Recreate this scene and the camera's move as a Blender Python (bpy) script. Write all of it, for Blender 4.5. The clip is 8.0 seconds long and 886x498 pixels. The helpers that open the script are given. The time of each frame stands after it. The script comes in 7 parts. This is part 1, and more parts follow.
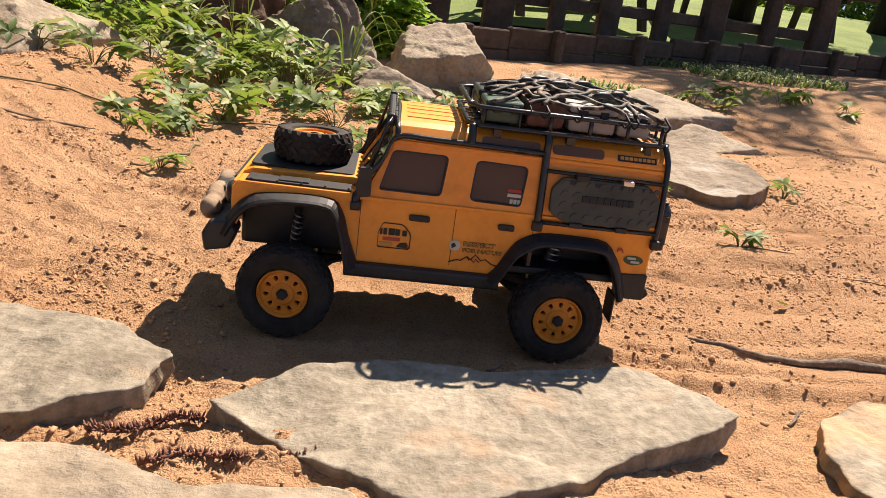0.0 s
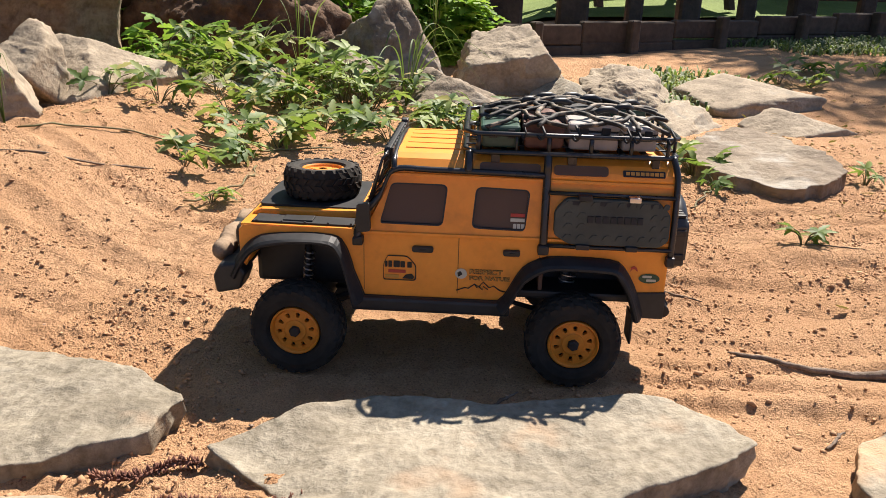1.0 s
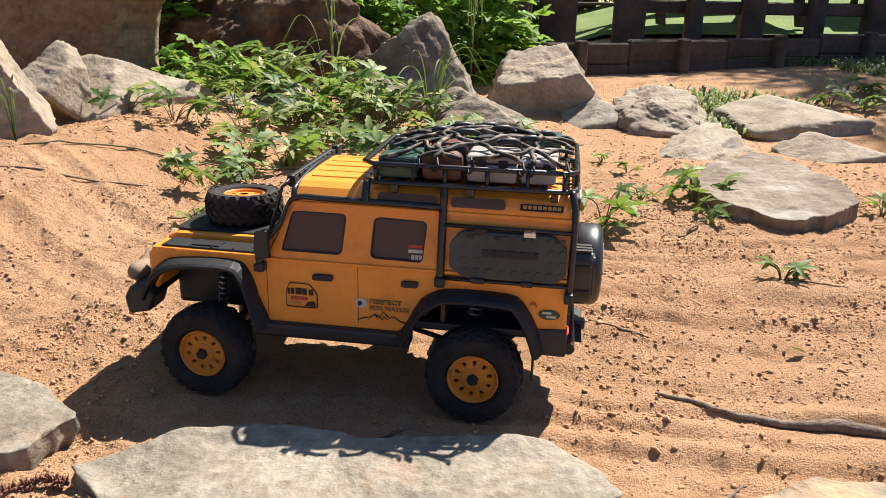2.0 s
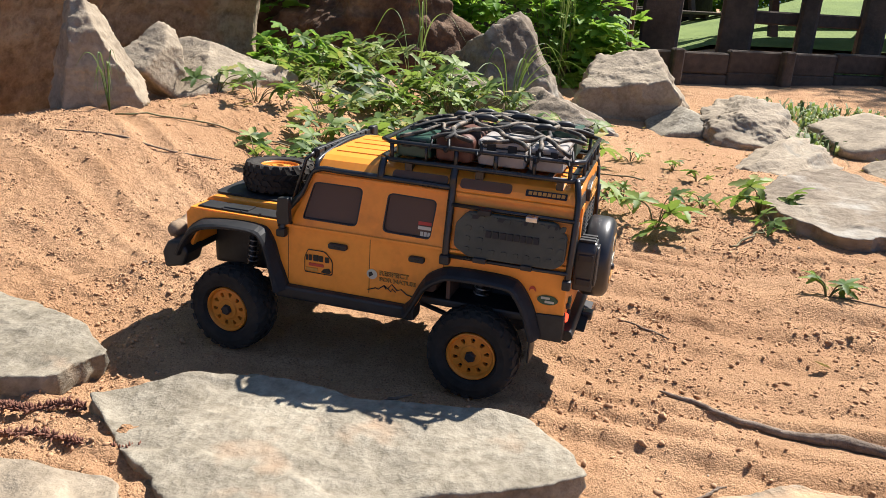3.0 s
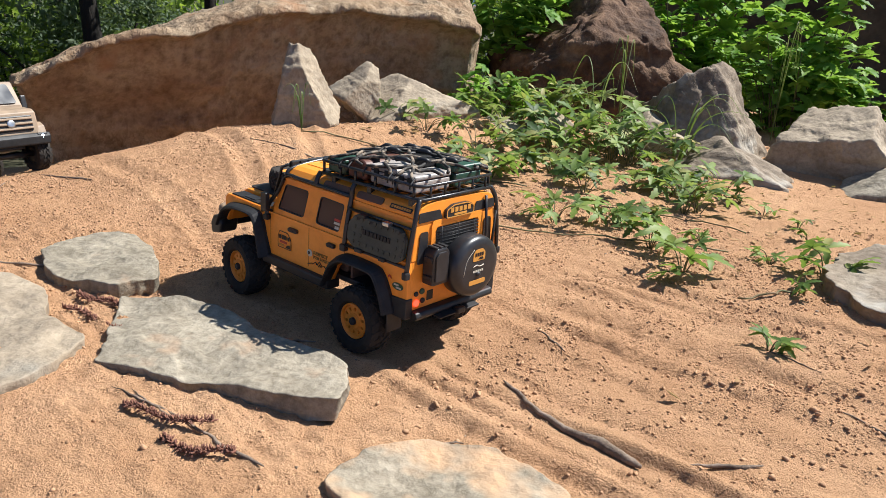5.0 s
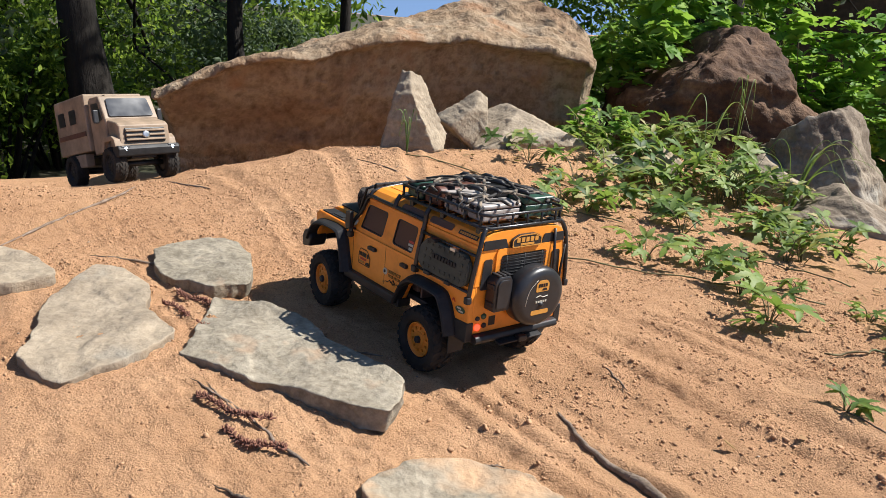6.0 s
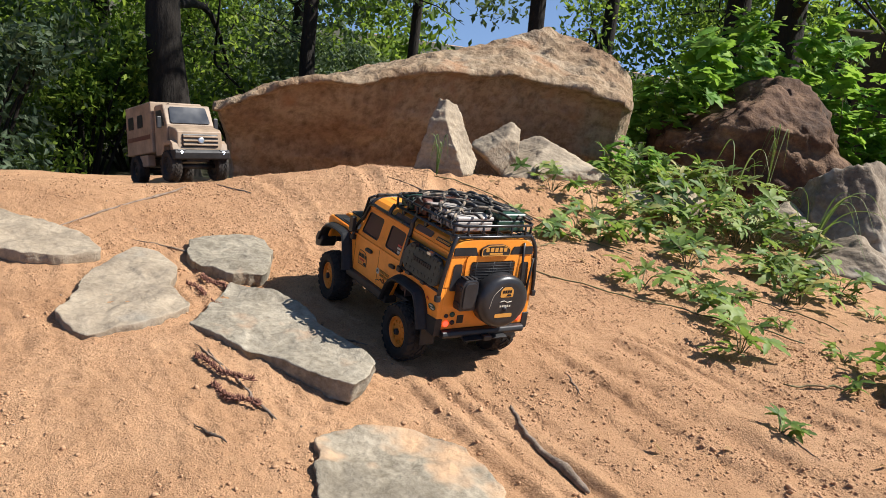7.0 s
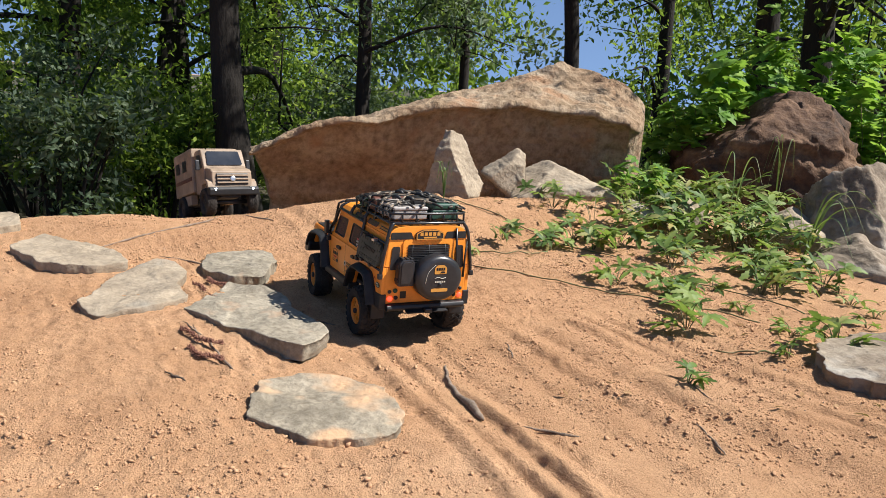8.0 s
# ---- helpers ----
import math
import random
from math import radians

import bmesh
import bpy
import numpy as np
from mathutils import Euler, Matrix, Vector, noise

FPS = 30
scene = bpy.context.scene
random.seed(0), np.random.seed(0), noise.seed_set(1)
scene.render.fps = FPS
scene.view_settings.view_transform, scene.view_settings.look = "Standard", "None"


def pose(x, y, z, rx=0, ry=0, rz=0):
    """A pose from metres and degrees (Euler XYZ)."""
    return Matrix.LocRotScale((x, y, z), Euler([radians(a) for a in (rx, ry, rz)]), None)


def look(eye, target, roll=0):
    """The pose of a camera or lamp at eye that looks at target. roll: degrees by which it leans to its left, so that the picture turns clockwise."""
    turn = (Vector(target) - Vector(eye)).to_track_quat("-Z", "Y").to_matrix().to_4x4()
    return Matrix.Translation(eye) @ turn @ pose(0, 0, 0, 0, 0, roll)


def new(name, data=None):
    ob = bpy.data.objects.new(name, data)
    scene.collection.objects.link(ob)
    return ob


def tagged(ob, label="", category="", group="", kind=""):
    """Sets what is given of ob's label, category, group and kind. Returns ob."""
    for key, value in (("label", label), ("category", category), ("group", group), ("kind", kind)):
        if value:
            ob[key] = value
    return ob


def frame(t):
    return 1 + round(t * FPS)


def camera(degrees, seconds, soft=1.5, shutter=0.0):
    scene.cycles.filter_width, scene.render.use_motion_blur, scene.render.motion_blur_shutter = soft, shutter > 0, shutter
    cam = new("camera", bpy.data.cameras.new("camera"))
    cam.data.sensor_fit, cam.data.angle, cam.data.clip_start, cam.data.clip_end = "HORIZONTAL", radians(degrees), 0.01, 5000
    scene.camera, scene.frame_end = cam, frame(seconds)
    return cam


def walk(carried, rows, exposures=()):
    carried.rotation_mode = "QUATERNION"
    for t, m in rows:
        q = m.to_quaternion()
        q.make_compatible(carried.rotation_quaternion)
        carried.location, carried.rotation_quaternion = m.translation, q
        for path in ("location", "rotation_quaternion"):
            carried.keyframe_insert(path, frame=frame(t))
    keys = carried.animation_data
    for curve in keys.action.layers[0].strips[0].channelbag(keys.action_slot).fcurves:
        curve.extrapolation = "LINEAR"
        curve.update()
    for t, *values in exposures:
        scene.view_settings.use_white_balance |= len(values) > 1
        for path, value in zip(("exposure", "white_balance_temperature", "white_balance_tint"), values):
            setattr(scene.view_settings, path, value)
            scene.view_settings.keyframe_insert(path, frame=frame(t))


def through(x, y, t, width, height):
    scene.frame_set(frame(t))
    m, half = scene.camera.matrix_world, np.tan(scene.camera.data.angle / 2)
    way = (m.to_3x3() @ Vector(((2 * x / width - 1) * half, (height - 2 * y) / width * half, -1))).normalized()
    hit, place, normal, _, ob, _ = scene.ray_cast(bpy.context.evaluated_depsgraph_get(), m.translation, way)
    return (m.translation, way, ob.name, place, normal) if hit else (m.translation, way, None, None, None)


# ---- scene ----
# camera: one lens, a slow half circle round the model car from its flank to its tail
cam = camera(60.3, 8.0, soft=0.8)
# seconds, x, y, z, yaw, pitch, roll (roll: lean to the left)
ROWS = [
    (0.0, -0.0691, -0.9649, 0.4232, -5.47, -19.15, 7.76),
    (0.5, -0.0145, -0.9586, 0.4479, -0.89, -19.50, 4.33),
    (1.0, 0.0436, -0.9447, 0.4632, 2.69, -19.88, 1.67),
    (2.5, 0.3209, -0.9047, 0.4874, 12.23, -18.60, 2.34),
    (3.0, 0.3561, -0.9283, 0.4731, 16.29, -19.08, 3.45),
    (3.5, 0.4425, -0.9193, 0.4962, 19.70, -19.37, 5.49),
    (4.0, 0.6025, -0.9125, 0.5273, 24.81, -19.89, 7.22),
    (4.5, 0.8906, -0.8912, 0.5502, 33.61, -19.43, 5.25),
    (5.0, 1.0307, -0.8957, 0.5662, 41.41, -18.20, 3.84),
    (6.5, 1.1929, -0.8496, 0.5998, 53.60, -16.62, 7.08),
    (7.0, 1.3496, -0.8456, 0.6115, 56.00, -15.34, 8.62),
    (7.5, 1.5642, -0.8135, 0.5612, 59.44, -13.65, 8.08),
    (8.0, 1.7434, -0.7091, 0.5693, 63.22, -12.09, 4.19),
]
walk(cam, [(t, pose(x, y, z, 0, 0, yaw) @ pose(0, 0, 0, 90 + pitch, 0, 0) @ pose(0, 0, 0, 0, 0, roll)) for t, x, y, z, yaw, pitch, roll in ROWS],
     exposures=((0.0, 1.23, 7500, 20), (0.5, 1.23, 7150, 17), (1.0, 1.24, 6800, 15), (2.5, 1.26, 6400, 13), (3.5, 1.20, 6250, 12), (4.5, 1.13, 6100, 11), (5.0, 1.08, 6100, 11), (6.5, 0.98, 6250, 12), (8.0, 1.00, 6250, 12)))

# ---- light: high clear sun from behind the car's far flank, blue sky ----
SUN_TO = Vector((0.38, 0.70, 1.0)).normalized()
world = bpy.data.worlds.new("sky")
scene.world = world
world.use_nodes = True
wn = world.node_tree.nodes
sky = wn.new("ShaderNodeTexSky")
sky.sky_type = "NISHITA"
sky.sun_disc = False
sky.sun_elevation = math.asin(SUN_TO.z)
sky.sun_rotation = math.atan2(SUN_TO.x, SUN_TO.y)
sky.air_density, sky.dust_density, sky.ozone_density = 1.0, 0.15, 1.2
sky.altitude = 800.0
wn["Background"].inputs["Strength"].default_value = 0.078
# the haze at the horizon lies behind the woods: the view meets the blue above it
coord = wn.new("ShaderNodeTexCoord")
lift = wn.new("ShaderNodeVectorMath")
lift.inputs[1].default_value = (0.0, 0.0, 0.30)
world.node_tree.links.new(coord.outputs["Generated"], lift.inputs[0])
world.node_tree.links.new(lift.outputs["Vector"], sky.inputs["Vector"])
world.node_tree.links.new(sky.outputs["Color"], wn["Background"].inputs["Color"])
sun = new("sun", bpy.data.lights.new("sun", "SUN"))
sun.data.energy, sun.data.angle, sun.data.color = 4.7, radians(0.53), (1.0, 0.95, 0.86)
sun.matrix_world = look(SUN_TO * 20, (0, 0, 0))

# ---- materials ----
def nodes_of(name):
    m = bpy.data.materials.new(name)
    m.use_nodes = True
    nt = m.node_tree
    return m, nt, nt.nodes["Principled BSDF"]


def ramp(nt, fac, stops):
    r = nt.nodes.new("ShaderNodeValToRGB")
    e = r.color_ramp.elements
    e[0].position, e[0].color = stops[0][0], (*stops[0][1], 1)
    e[1].position, e[1].color = stops[-1][0], (*stops[-1][1], 1)
    for p, c in stops[1:-1]:
        k = e.new(p)
        k.color = (*c, 1)
    nt.links.new(fac, r.inputs["Fac"])
    return r.outputs["Color"]


def noise_of(nt, vec, scale, detail=4.0, rough=0.55, stretch=None):
    if stretch:
        mp = nt.nodes.new("ShaderNodeMapping")
        mp.inputs["Scale"].default_value = stretch
        nt.links.new(vec, mp.inputs["Vector"])
        vec = mp.outputs["Vector"]
    n = nt.nodes.new("ShaderNodeTexNoise")
    n.inputs["Scale"].default_value, n.inputs["Detail"].default_value, n.inputs["Roughness"].default_value = scale, detail, rough
    nt.links.new(vec, n.inputs["Vector"])
    return n.outputs["Fac"]


def blend(nt, fac, a, b, kind="MIX"):
    x = nt.nodes.new("ShaderNodeMix")
    x.data_type, x.blend_type = "RGBA", kind
    if isinstance(fac, float):
        x.inputs["Factor"].default_value = fac
    else:
        nt.links.new(fac, x.inputs["Factor"])
    for sock, v in ((x.inputs["A"], a), (x.inputs["B"], b)):
        if isinstance(v, tuple):
            sock.default_value = (*v, 1)
        else:
            nt.links.new(v, sock)
    return x.outputs["Result"]


def bump_of(nt, bsdf, height, strength, dist):
    b = nt.nodes.new("ShaderNodeBump")
    b.inputs["Strength"].default_value, b.inputs["Distance"].default_value = strength, dist
    nt.links.new(height, b.inputs["Height"])
    nt.links.new(b.outputs["Normal"], bsdf.inputs["Normal"])
    return b


def where(nt, world_space=False):
    if world_space:
        return nt.nodes.new("ShaderNodeNewGeometry").outputs["Position"]
    return nt.nodes.new("ShaderNodeTexCoord").outputs["Object"]


def surface(name, big, fine, s_big, s_fine, rough=0.8, mix=0.5, bump=0.3, dist=0.002, metal=0.0, stretch=None, spots=None, world_space=False, spec=0.4):
    """A stained, grainy surface: a coarse colour ramp and a fine one, multiplied, with relief from both."""
    m, nt, b = nodes_of(name)
    v = where(nt, world_space)
    n1, n2 = noise_of(nt, v, s_big, 5.0, 0.6, stretch), noise_of(nt, v, s_fine, 6.0, 0.65, stretch)
    col = blend(nt, mix, ramp(nt, n1, big), ramp(nt, n2, fine), "MULTIPLY")
    if spots:
        scale, lo, hi, c = spots
        n3 = noise_of(nt, v, scale, 3.0, 0.6)
        r = nt.nodes.new("ShaderNodeMapRange")
        r.inputs["From Min"].default_value, r.inputs["From Max"].default_value = lo, hi
        nt.links.new(n3, r.inputs["Value"])
        col = blend(nt, r.outputs["Result"], col, c)
    nt.links.new(col, b.inputs["Base Color"])
    b.inputs["Roughness"].default_value, b.inputs["Metallic"].default_value = rough, metal
    b.inputs["Specular IOR Level"].default_value = spec
    if bump:
        bump_of(nt, b, n2, bump, dist)
    return m


def plain(name, col, rough=0.5, metal=0.0, spec=0.5, wear=0.12, scale=60.0, bump=0.05, coat=0.0):
    """A made surface, with faint dust and scuffs."""
    m, nt, b = nodes_of(name)
    v = where(nt)
    n1 = noise_of(nt, v, scale, 5.0, 0.65)
    dark = tuple(c * (1 - wear) for c in col)
    light = tuple(min(1.0, c * (1 + wear) + 0.02 * wear) for c in col)
    nt.links.new(ramp(nt, n1, [(0.3, dark), (0.7, light)]), b.inputs["Base Color"])
    rr = nt.nodes.new("ShaderNodeMapRange")
    rr.inputs["To Min"].default_value, rr.inputs["To Max"].default_value = max(0.02, rough - 0.12), min(1.0, rough + 0.15)
    nt.links.new(noise_of(nt, v, scale * 0.3, 3.0), rr.inputs["Value"])
    nt.links.new(rr.outputs["Result"], b.inputs["Roughness"])
    b.inputs["Metallic"].default_value, b.inputs["Specular IOR Level"].default_value, b.inputs["Coat Weight"].default_value = metal, spec, coat
    b.inputs["Coat Roughness"].default_value = 0.12
    if bump:
        bump_of(nt, b, n1, bump, 0.0006)
    return m


def leafy(name, stops, through=0.35, rough=0.6):
    """Leaves: colour by island and by object, light coming through the blade."""
    m, nt, b = nodes_of(name)
    isl = nt.nodes.new("ShaderNodeNewGeometry").outputs["Random Per Island"]
    obj = nt.nodes.new("ShaderNodeObjectInfo").outputs["Random"]
    mx = nt.nodes.new("ShaderNodeMath")
    mx.operation = "FRACT"
    ad = nt.nodes.new("ShaderNodeMath")
    nt.links.new(isl, ad.inputs[0])
    nt.links.new(obj, ad.inputs[1])
    nt.links.new(ad.outputs[0], mx.inputs[0])
    col = ramp(nt, mx.outputs[0], stops)
    vein = noise_of(nt, where(nt), 90.0, 3.0)
    col = blend(nt, 0.35, col, ramp(nt, vein, [(0.3, (0.55, 0.55, 0.5)), (0.7, (1.0, 1.0, 1.0))]), "MULTIPLY")
    nt.links.new(col, b.inputs["Base Color"])
    b.inputs["Roughness"].default_value, b.inputs["Specular IOR Level"].default_value = rough, 0.3
    t = nt.nodes.new("ShaderNodeBsdfTranslucent")
    nt.links.new(blend(nt, 0.35, col, (0.45, 0.65, 0.08), "MIX"), t.inputs["Color"])
    ms = nt.nodes.new("ShaderNodeMixShader")
    ms.inputs["Fac"].default_value = through
    nt.links.new(b.outputs["BSDF"], ms.inputs[1])
    nt.links.new(t.outputs["BSDF"], ms.inputs[2])
    nt.links.new(ms.outputs["Shader"], nt.nodes["Material Output"].inputs["Surface"])
    return m


def sand_material():
    m, nt, b = nodes_of("reddish_sand")
    v = where(nt, True)
    broad = ramp(nt, noise_of(nt, v, 1.6, 4.0, 0.6), [(0.3, (0.53, 0.305, 0.165)), (0.55, (0.63, 0.382, 0.215)), (0.75, (0.68, 0.430, 0.255))])
    patch = ramp(nt, noise_of(nt, v, 14.0, 6.0, 0.7), [(0.3, (0.78, 0.74, 0.70)), (0.6, (1.0, 1.0, 1.0))])
    col = blend(nt, 0.8, broad, patch, "MULTIPLY")
    grain_v = nt.nodes.new("ShaderNodeTexVoronoi")
    grain_v.inputs["Scale"].default_value = 420.0
    nt.links.new(v, grain_v.inputs["Vector"])
    grains = ramp(nt, grain_v.outputs["Distance"], [(0.0, (1.15, 1.12, 1.08)), (0.7, (0.72, 0.68, 0.64))])
    col = blend(nt, 0.55, col, grains, "MULTIPLY")
    n3 = noise_of(nt, v, 320.0, 3.0, 0.7)
    col = blend(nt, 0.8, col, ramp(nt, n3, [(0.32, (0.40, 0.33, 0.28)), (0.46, (1.0, 1.0, 1.0)), (0.62, (1.0, 1.0, 1.0)), (0.72, (1.3, 1.25, 1.2))]), "MULTIPLY")
    nt.links.new(col, b.inputs["Base Color"])
    b.inputs["Roughness"].default_value, b.inputs["Specular IOR Level"].default_value = 0.95, 0.15
    hmix = nt.nodes.new("ShaderNodeMath")
    hmix.operation = "MULTIPLY_ADD"
    nt.links.new(noise_of(nt, v, 55.0, 6.0, 0.75), hmix.inputs[0])
    hmix.inputs[1].default_value = 2.2
    nt.links.new(n3, hmix.inputs[2])
    bump_of(nt, b, hmix.outputs[0], 1.0, 0.0062)
    return m


def glass_material(name, col, rough=0.03, weight=1.0):
    m, nt, b = nodes_of(name)
    b.inputs["Base Color"].default_value = (*col, 1)
    b.inputs["Roughness"].default_value = rough
    b.inputs["Transmission Weight"].default_value = weight
    b.inputs["IOR"].default_value = 1.15
    b.inputs["Specular IOR Level"].default_value = 0.6
    return m


def glow(name, col, power):
    m, nt, b = nodes_of(name)
    b.inputs["Base Color"].default_value = (*col, 1)
    b.inputs["Emission Color"].default_value = (*col, 1)
    b.inputs["Emission Strength"].default_value = power
    return m


SAND = sand_material()
SLATE = surface("grey_sandstone_slab", [(0.3, (0.20, 0.172, 0.126)), (0.5, (0.31, 0.272, 0.205)), (0.7, (0.41, 0.362, 0.275))], [(0.3, (0.45, 0.42, 0.38)), (0.65, (1, 1, 1))], 12.0, 75.0, 0.85, 0.85, 0.9, 0.005,
                spots=(9.0, 0.62, 0.78, (0.36, 0.25, 0.16)))
DUSTY = surface("sand_dusted_slab", [(0.3, (0.19, 0.162, 0.118)), (0.5, (0.295, 0.255, 0.188)), (0.7, (0.39, 0.335, 0.25))], [(0.3, (0.45, 0.42, 0.38)), (0.65, (1, 1, 1))], 12.0, 75.0, 0.85, 0.85, 0.9, 0.005,
                spots=(7.0, 0.48, 0.62, (0.47, 0.30, 0.17)))
PALE = surface("pale_sandstone", [(0.3, (0.23, 0.185, 0.132)), (0.55, (0.36, 0.295, 0.212)), (0.75, (0.46, 0.385, 0.28))], [(0.3, (0.6, 0.57, 0.53)), (0.65, (1, 1, 1))], 8.0, 70.0, 0.9, 0.8, 0.9, 0.005,
               spots=(6.0, 0.60, 0.74, (0.25, 0.225, 0.18)))
WARM = surface("weathered_boulder_stone", [(0.3, (0.24, 0.140, 0.076)), (0.5, (0.34, 0.245, 0.152)), (0.72, (0.41, 0.335, 0.24))], [(0.3, (0.38, 0.33, 0.28)), (0.6, (1, 1, 1))], 3.4, 26.0, 0.9, 0.9, 1.0, 0.03,
               spots=(3.5, 0.56, 0.72, (0.30, 0.16, 0.08)))
ROCK = surface("rough_grey_brown_rock", [(0.3, (0.14, 0.106, 0.074)), (0.5, (0.25, 0.198, 0.142)), (0.7, (0.34, 0.288, 0.215))], [(0.3, (0.5, 0.47, 0.44)), (0.65, (1, 1, 1))], 5.0, 45.0, 0.9, 0.85, 0.9, 0.008,
               spots=(7.0, 0.57, 0.72, (0.33, 0.30, 0.25)))
BROWN = surface("dark_red_brown_rock", [(0.3, (0.035, 0.018, 0.010)), (0.5, (0.110, 0.056, 0.027)), (0.72, (0.26, 0.155, 0.085))], [(0.3, (0.45, 0.4, 0.38)), (0.65, (1, 1, 1))], 6.0, 40.0, 0.85, 0.85, 1.0, 0.012)
ORANGE = surface("dusty_orange_yellow_paint", [(0.30, (0.60, 0.195, 0.022)), (0.46, (0.86, 0.288, 0.028)), (0.75, (0.90, 0.325, 0.036))], [(0.3, (0.88, 0.86, 0.84)), (0.6, (1, 1, 1))], 13.0, 120.0, 0.40, 0.6, 0.03, 0.0004, spec=0.5)
RIMS = plain("orange_wheel_plastic", (0.68, 0.225, 0.020), 0.5, 0.0, 0.4, 0.14, 60.0, 0.05)
BLACK = plain("black_plastic", (0.016, 0.016, 0.017), 0.45, 0.0, 0.4, 0.3, 40.0, 0.05)
GREYBLK = plain("worn_grey_black_plastic", (0.016, 0.016, 0.017), 0.55, 0.0, 0.3, 0.3, 40.0, 0.05)
METALBLK = plain("black_painted_tube", (0.018, 0.018, 0.020), 0.28, 0.2, 0.6, 0.25, 80.0, 0.02)
RUBBER = surface("dusty_tyre_rubber", [(0.35, (0.016, 0.014, 0.012)), (0.7, (0.045, 0.036, 0.028))], [(0.3, (0.7, 0.68, 0.65)), (0.7, (1, 1, 1))], 30.0, 200.0, 0.85, 0.6, 0.3, 0.0006)
COVER = plain("black_vinyl_cover", (0.020, 0.020, 0.022), 0.32, 0.0, 0.5, 0.25, 40.0, 0.03)
BOARD = surface("dark_olive_recovery_board", [(0.3, (0.042, 0.044, 0.034)), (0.7, (0.085, 0.087, 0.066))], [(0.3, (0.7, 0.7, 0.7)), (0.7, (1, 1, 1))], 26.0, 160.0, 0.6, 0.6, 0.2, 0.0006)
GLASS = glass_material("smoked_brown_glass", (0.23, 0.145, 0.105), 0.06, 0.5)
INSIDE = plain("dark_cabin_lining", (0.115, 0.070, 0.052), 0.7, 0.0, 0.3, 0.3, 50.0)
CHROME = plain("brushed_steel", (0.55, 0.55, 0.55), 0.3, 0.9, 0.5, 0.15, 90.0)
WHITEBOX = plain("off_white_plastic", (0.34, 0.31, 0.285), 0.45, 0.0, 0.4, 0.12, 50.0)
GREENBOX = plain("dark_green_plastic", (0.018, 0.060, 0.040), 0.35, 0.0, 0.5, 0.25, 60.0)
LEATHER = plain("red_brown_leather", (0.105, 0.038, 0.024), 0.5, 0.0, 0.4, 0.3, 70.0)
ROPE = surface("tan_and_black_cord", [(0.50, (0.024, 0.021, 0.018)), (0.60, (0.27, 0.21, 0.15))], [(0.3, (0.6, 0.6, 0.6)), (0.7, (1, 1, 1))], 55.0, 300.0, 0.7, 0.6, 0.4, 0.0005)
CANVAS = surface("tan_canvas", [(0.3, (0.20, 0.13, 0.08)), (0.7, (0.36, 0.26, 0.17))], [(0.3, (0.6, 0.6, 0.6)), (0.7, (1, 1, 1))], 50.0, 300.0, 0.9, 0.6, 0.5, 0.001)
DECAL = plain("black_print", (0.012, 0.010, 0.010), 0.45, 0.0, 0.4, 0.1, 60.0, 0)
DECAL_GOLD = plain("gold_print", (0.55, 0.26, 0.05), 0.45, 0.0, 0.4, 0.1, 60.0, 0)
DECAL_PALE = plain("pale_grey_print", (0.50, 0.47, 0.38), 0.45, 0.0, 0.4, 0.1, 60.0, 0)
DECAL_RED = plain("red_print", (0.45, 0.05, 0.03), 0.45, 0.0, 0.4, 0.1, 60.0, 0)
DECAL_GREEN = plain("dark_green_print", (0.03, 0.07, 0.035), 0.45, 0.0, 0.4, 0.1, 60.0, 0)
TAIL = glow("red_tail_light", (1.0, 0.05, 0.02), 1.6)
LEDS = glow("cool_white_led", (0.75, 0.86, 1.0), 6.0)
BEIGE = plain("desert_beige_paint", (0.27, 0.195, 0.13), 0.55, 0.0, 0.4, 0.35, 14.0, 0.04)
LEAF = leafy("cinquefoil_leaf", [(0.0, (0.040, 0.085, 0.022)), (0.35, (0.095, 0.165, 0.038)), (0.65, (0.19, 0.275, 0.058)), (0.88, (0.28, 0.33, 0.12)), (1.0, (0.38, 0.31, 0.10))], 0.34, 0.55)
LEAF_BUSH = leafy("bright_bush_leaf", [(0.0, (0.08, 0.19, 0.022)), (0.5, (0.16, 0.33, 0.040)), (1.0, (0.29, 0.44, 0.065))], 0.45)
LEAF_TREE = leafy("woodland_leaf", [(0.0, (0.018, 0.040, 0.010)), (0.45, (0.062, 0.120, 0.018)), (0.75, (0.17, 0.26, 0.028)), (1.0, (0.36, 0.45, 0.06))], 0.50)
LEAF_BLUE = leafy("grey_green_leaf", [(0.0, (0.035, 0.060, 0.036)), (0.5, (0.070, 0.110, 0.060)), (1.0, (0.15, 0.19, 0.11))], 0.3)
BLADE = leafy("grass_blade", [(0.0, (0.06, 0.11, 0.03)), (0.6, (0.12, 0.17, 0.06)), (1.0, (0.24, 0.23, 0.12))], 0.3)
STEM = surface("plant_stem", [(0.3, (0.10, 0.13, 0.045)), (0.7, (0.19, 0.12, 0.06))], [(0.3, (0.7, 0.7, 0.7)), (0.7, (1, 1, 1))], 30.0, 200.0, 0.7, 0.5, 0.2, 0.001)
LITTER = leafy("dry_leaf", [(0.0, (0.16, 0.07, 0.035)), (0.5, (0.28, 0.15, 0.07)), (1.0, (0.42, 0.27, 0.14))], 0.2, 0.8)
TWIG = surface("dry_grey_brown_twig", [(0.3, (0.13, 0.088, 0.06)), (0.7, (0.37, 0.285, 0.215))], [(0.3, (0.5, 0.5, 0.5)), (0.7, (1, 1, 1))], 26.0, 170.0, 0.9, 0.8, 1.0, 0.004)
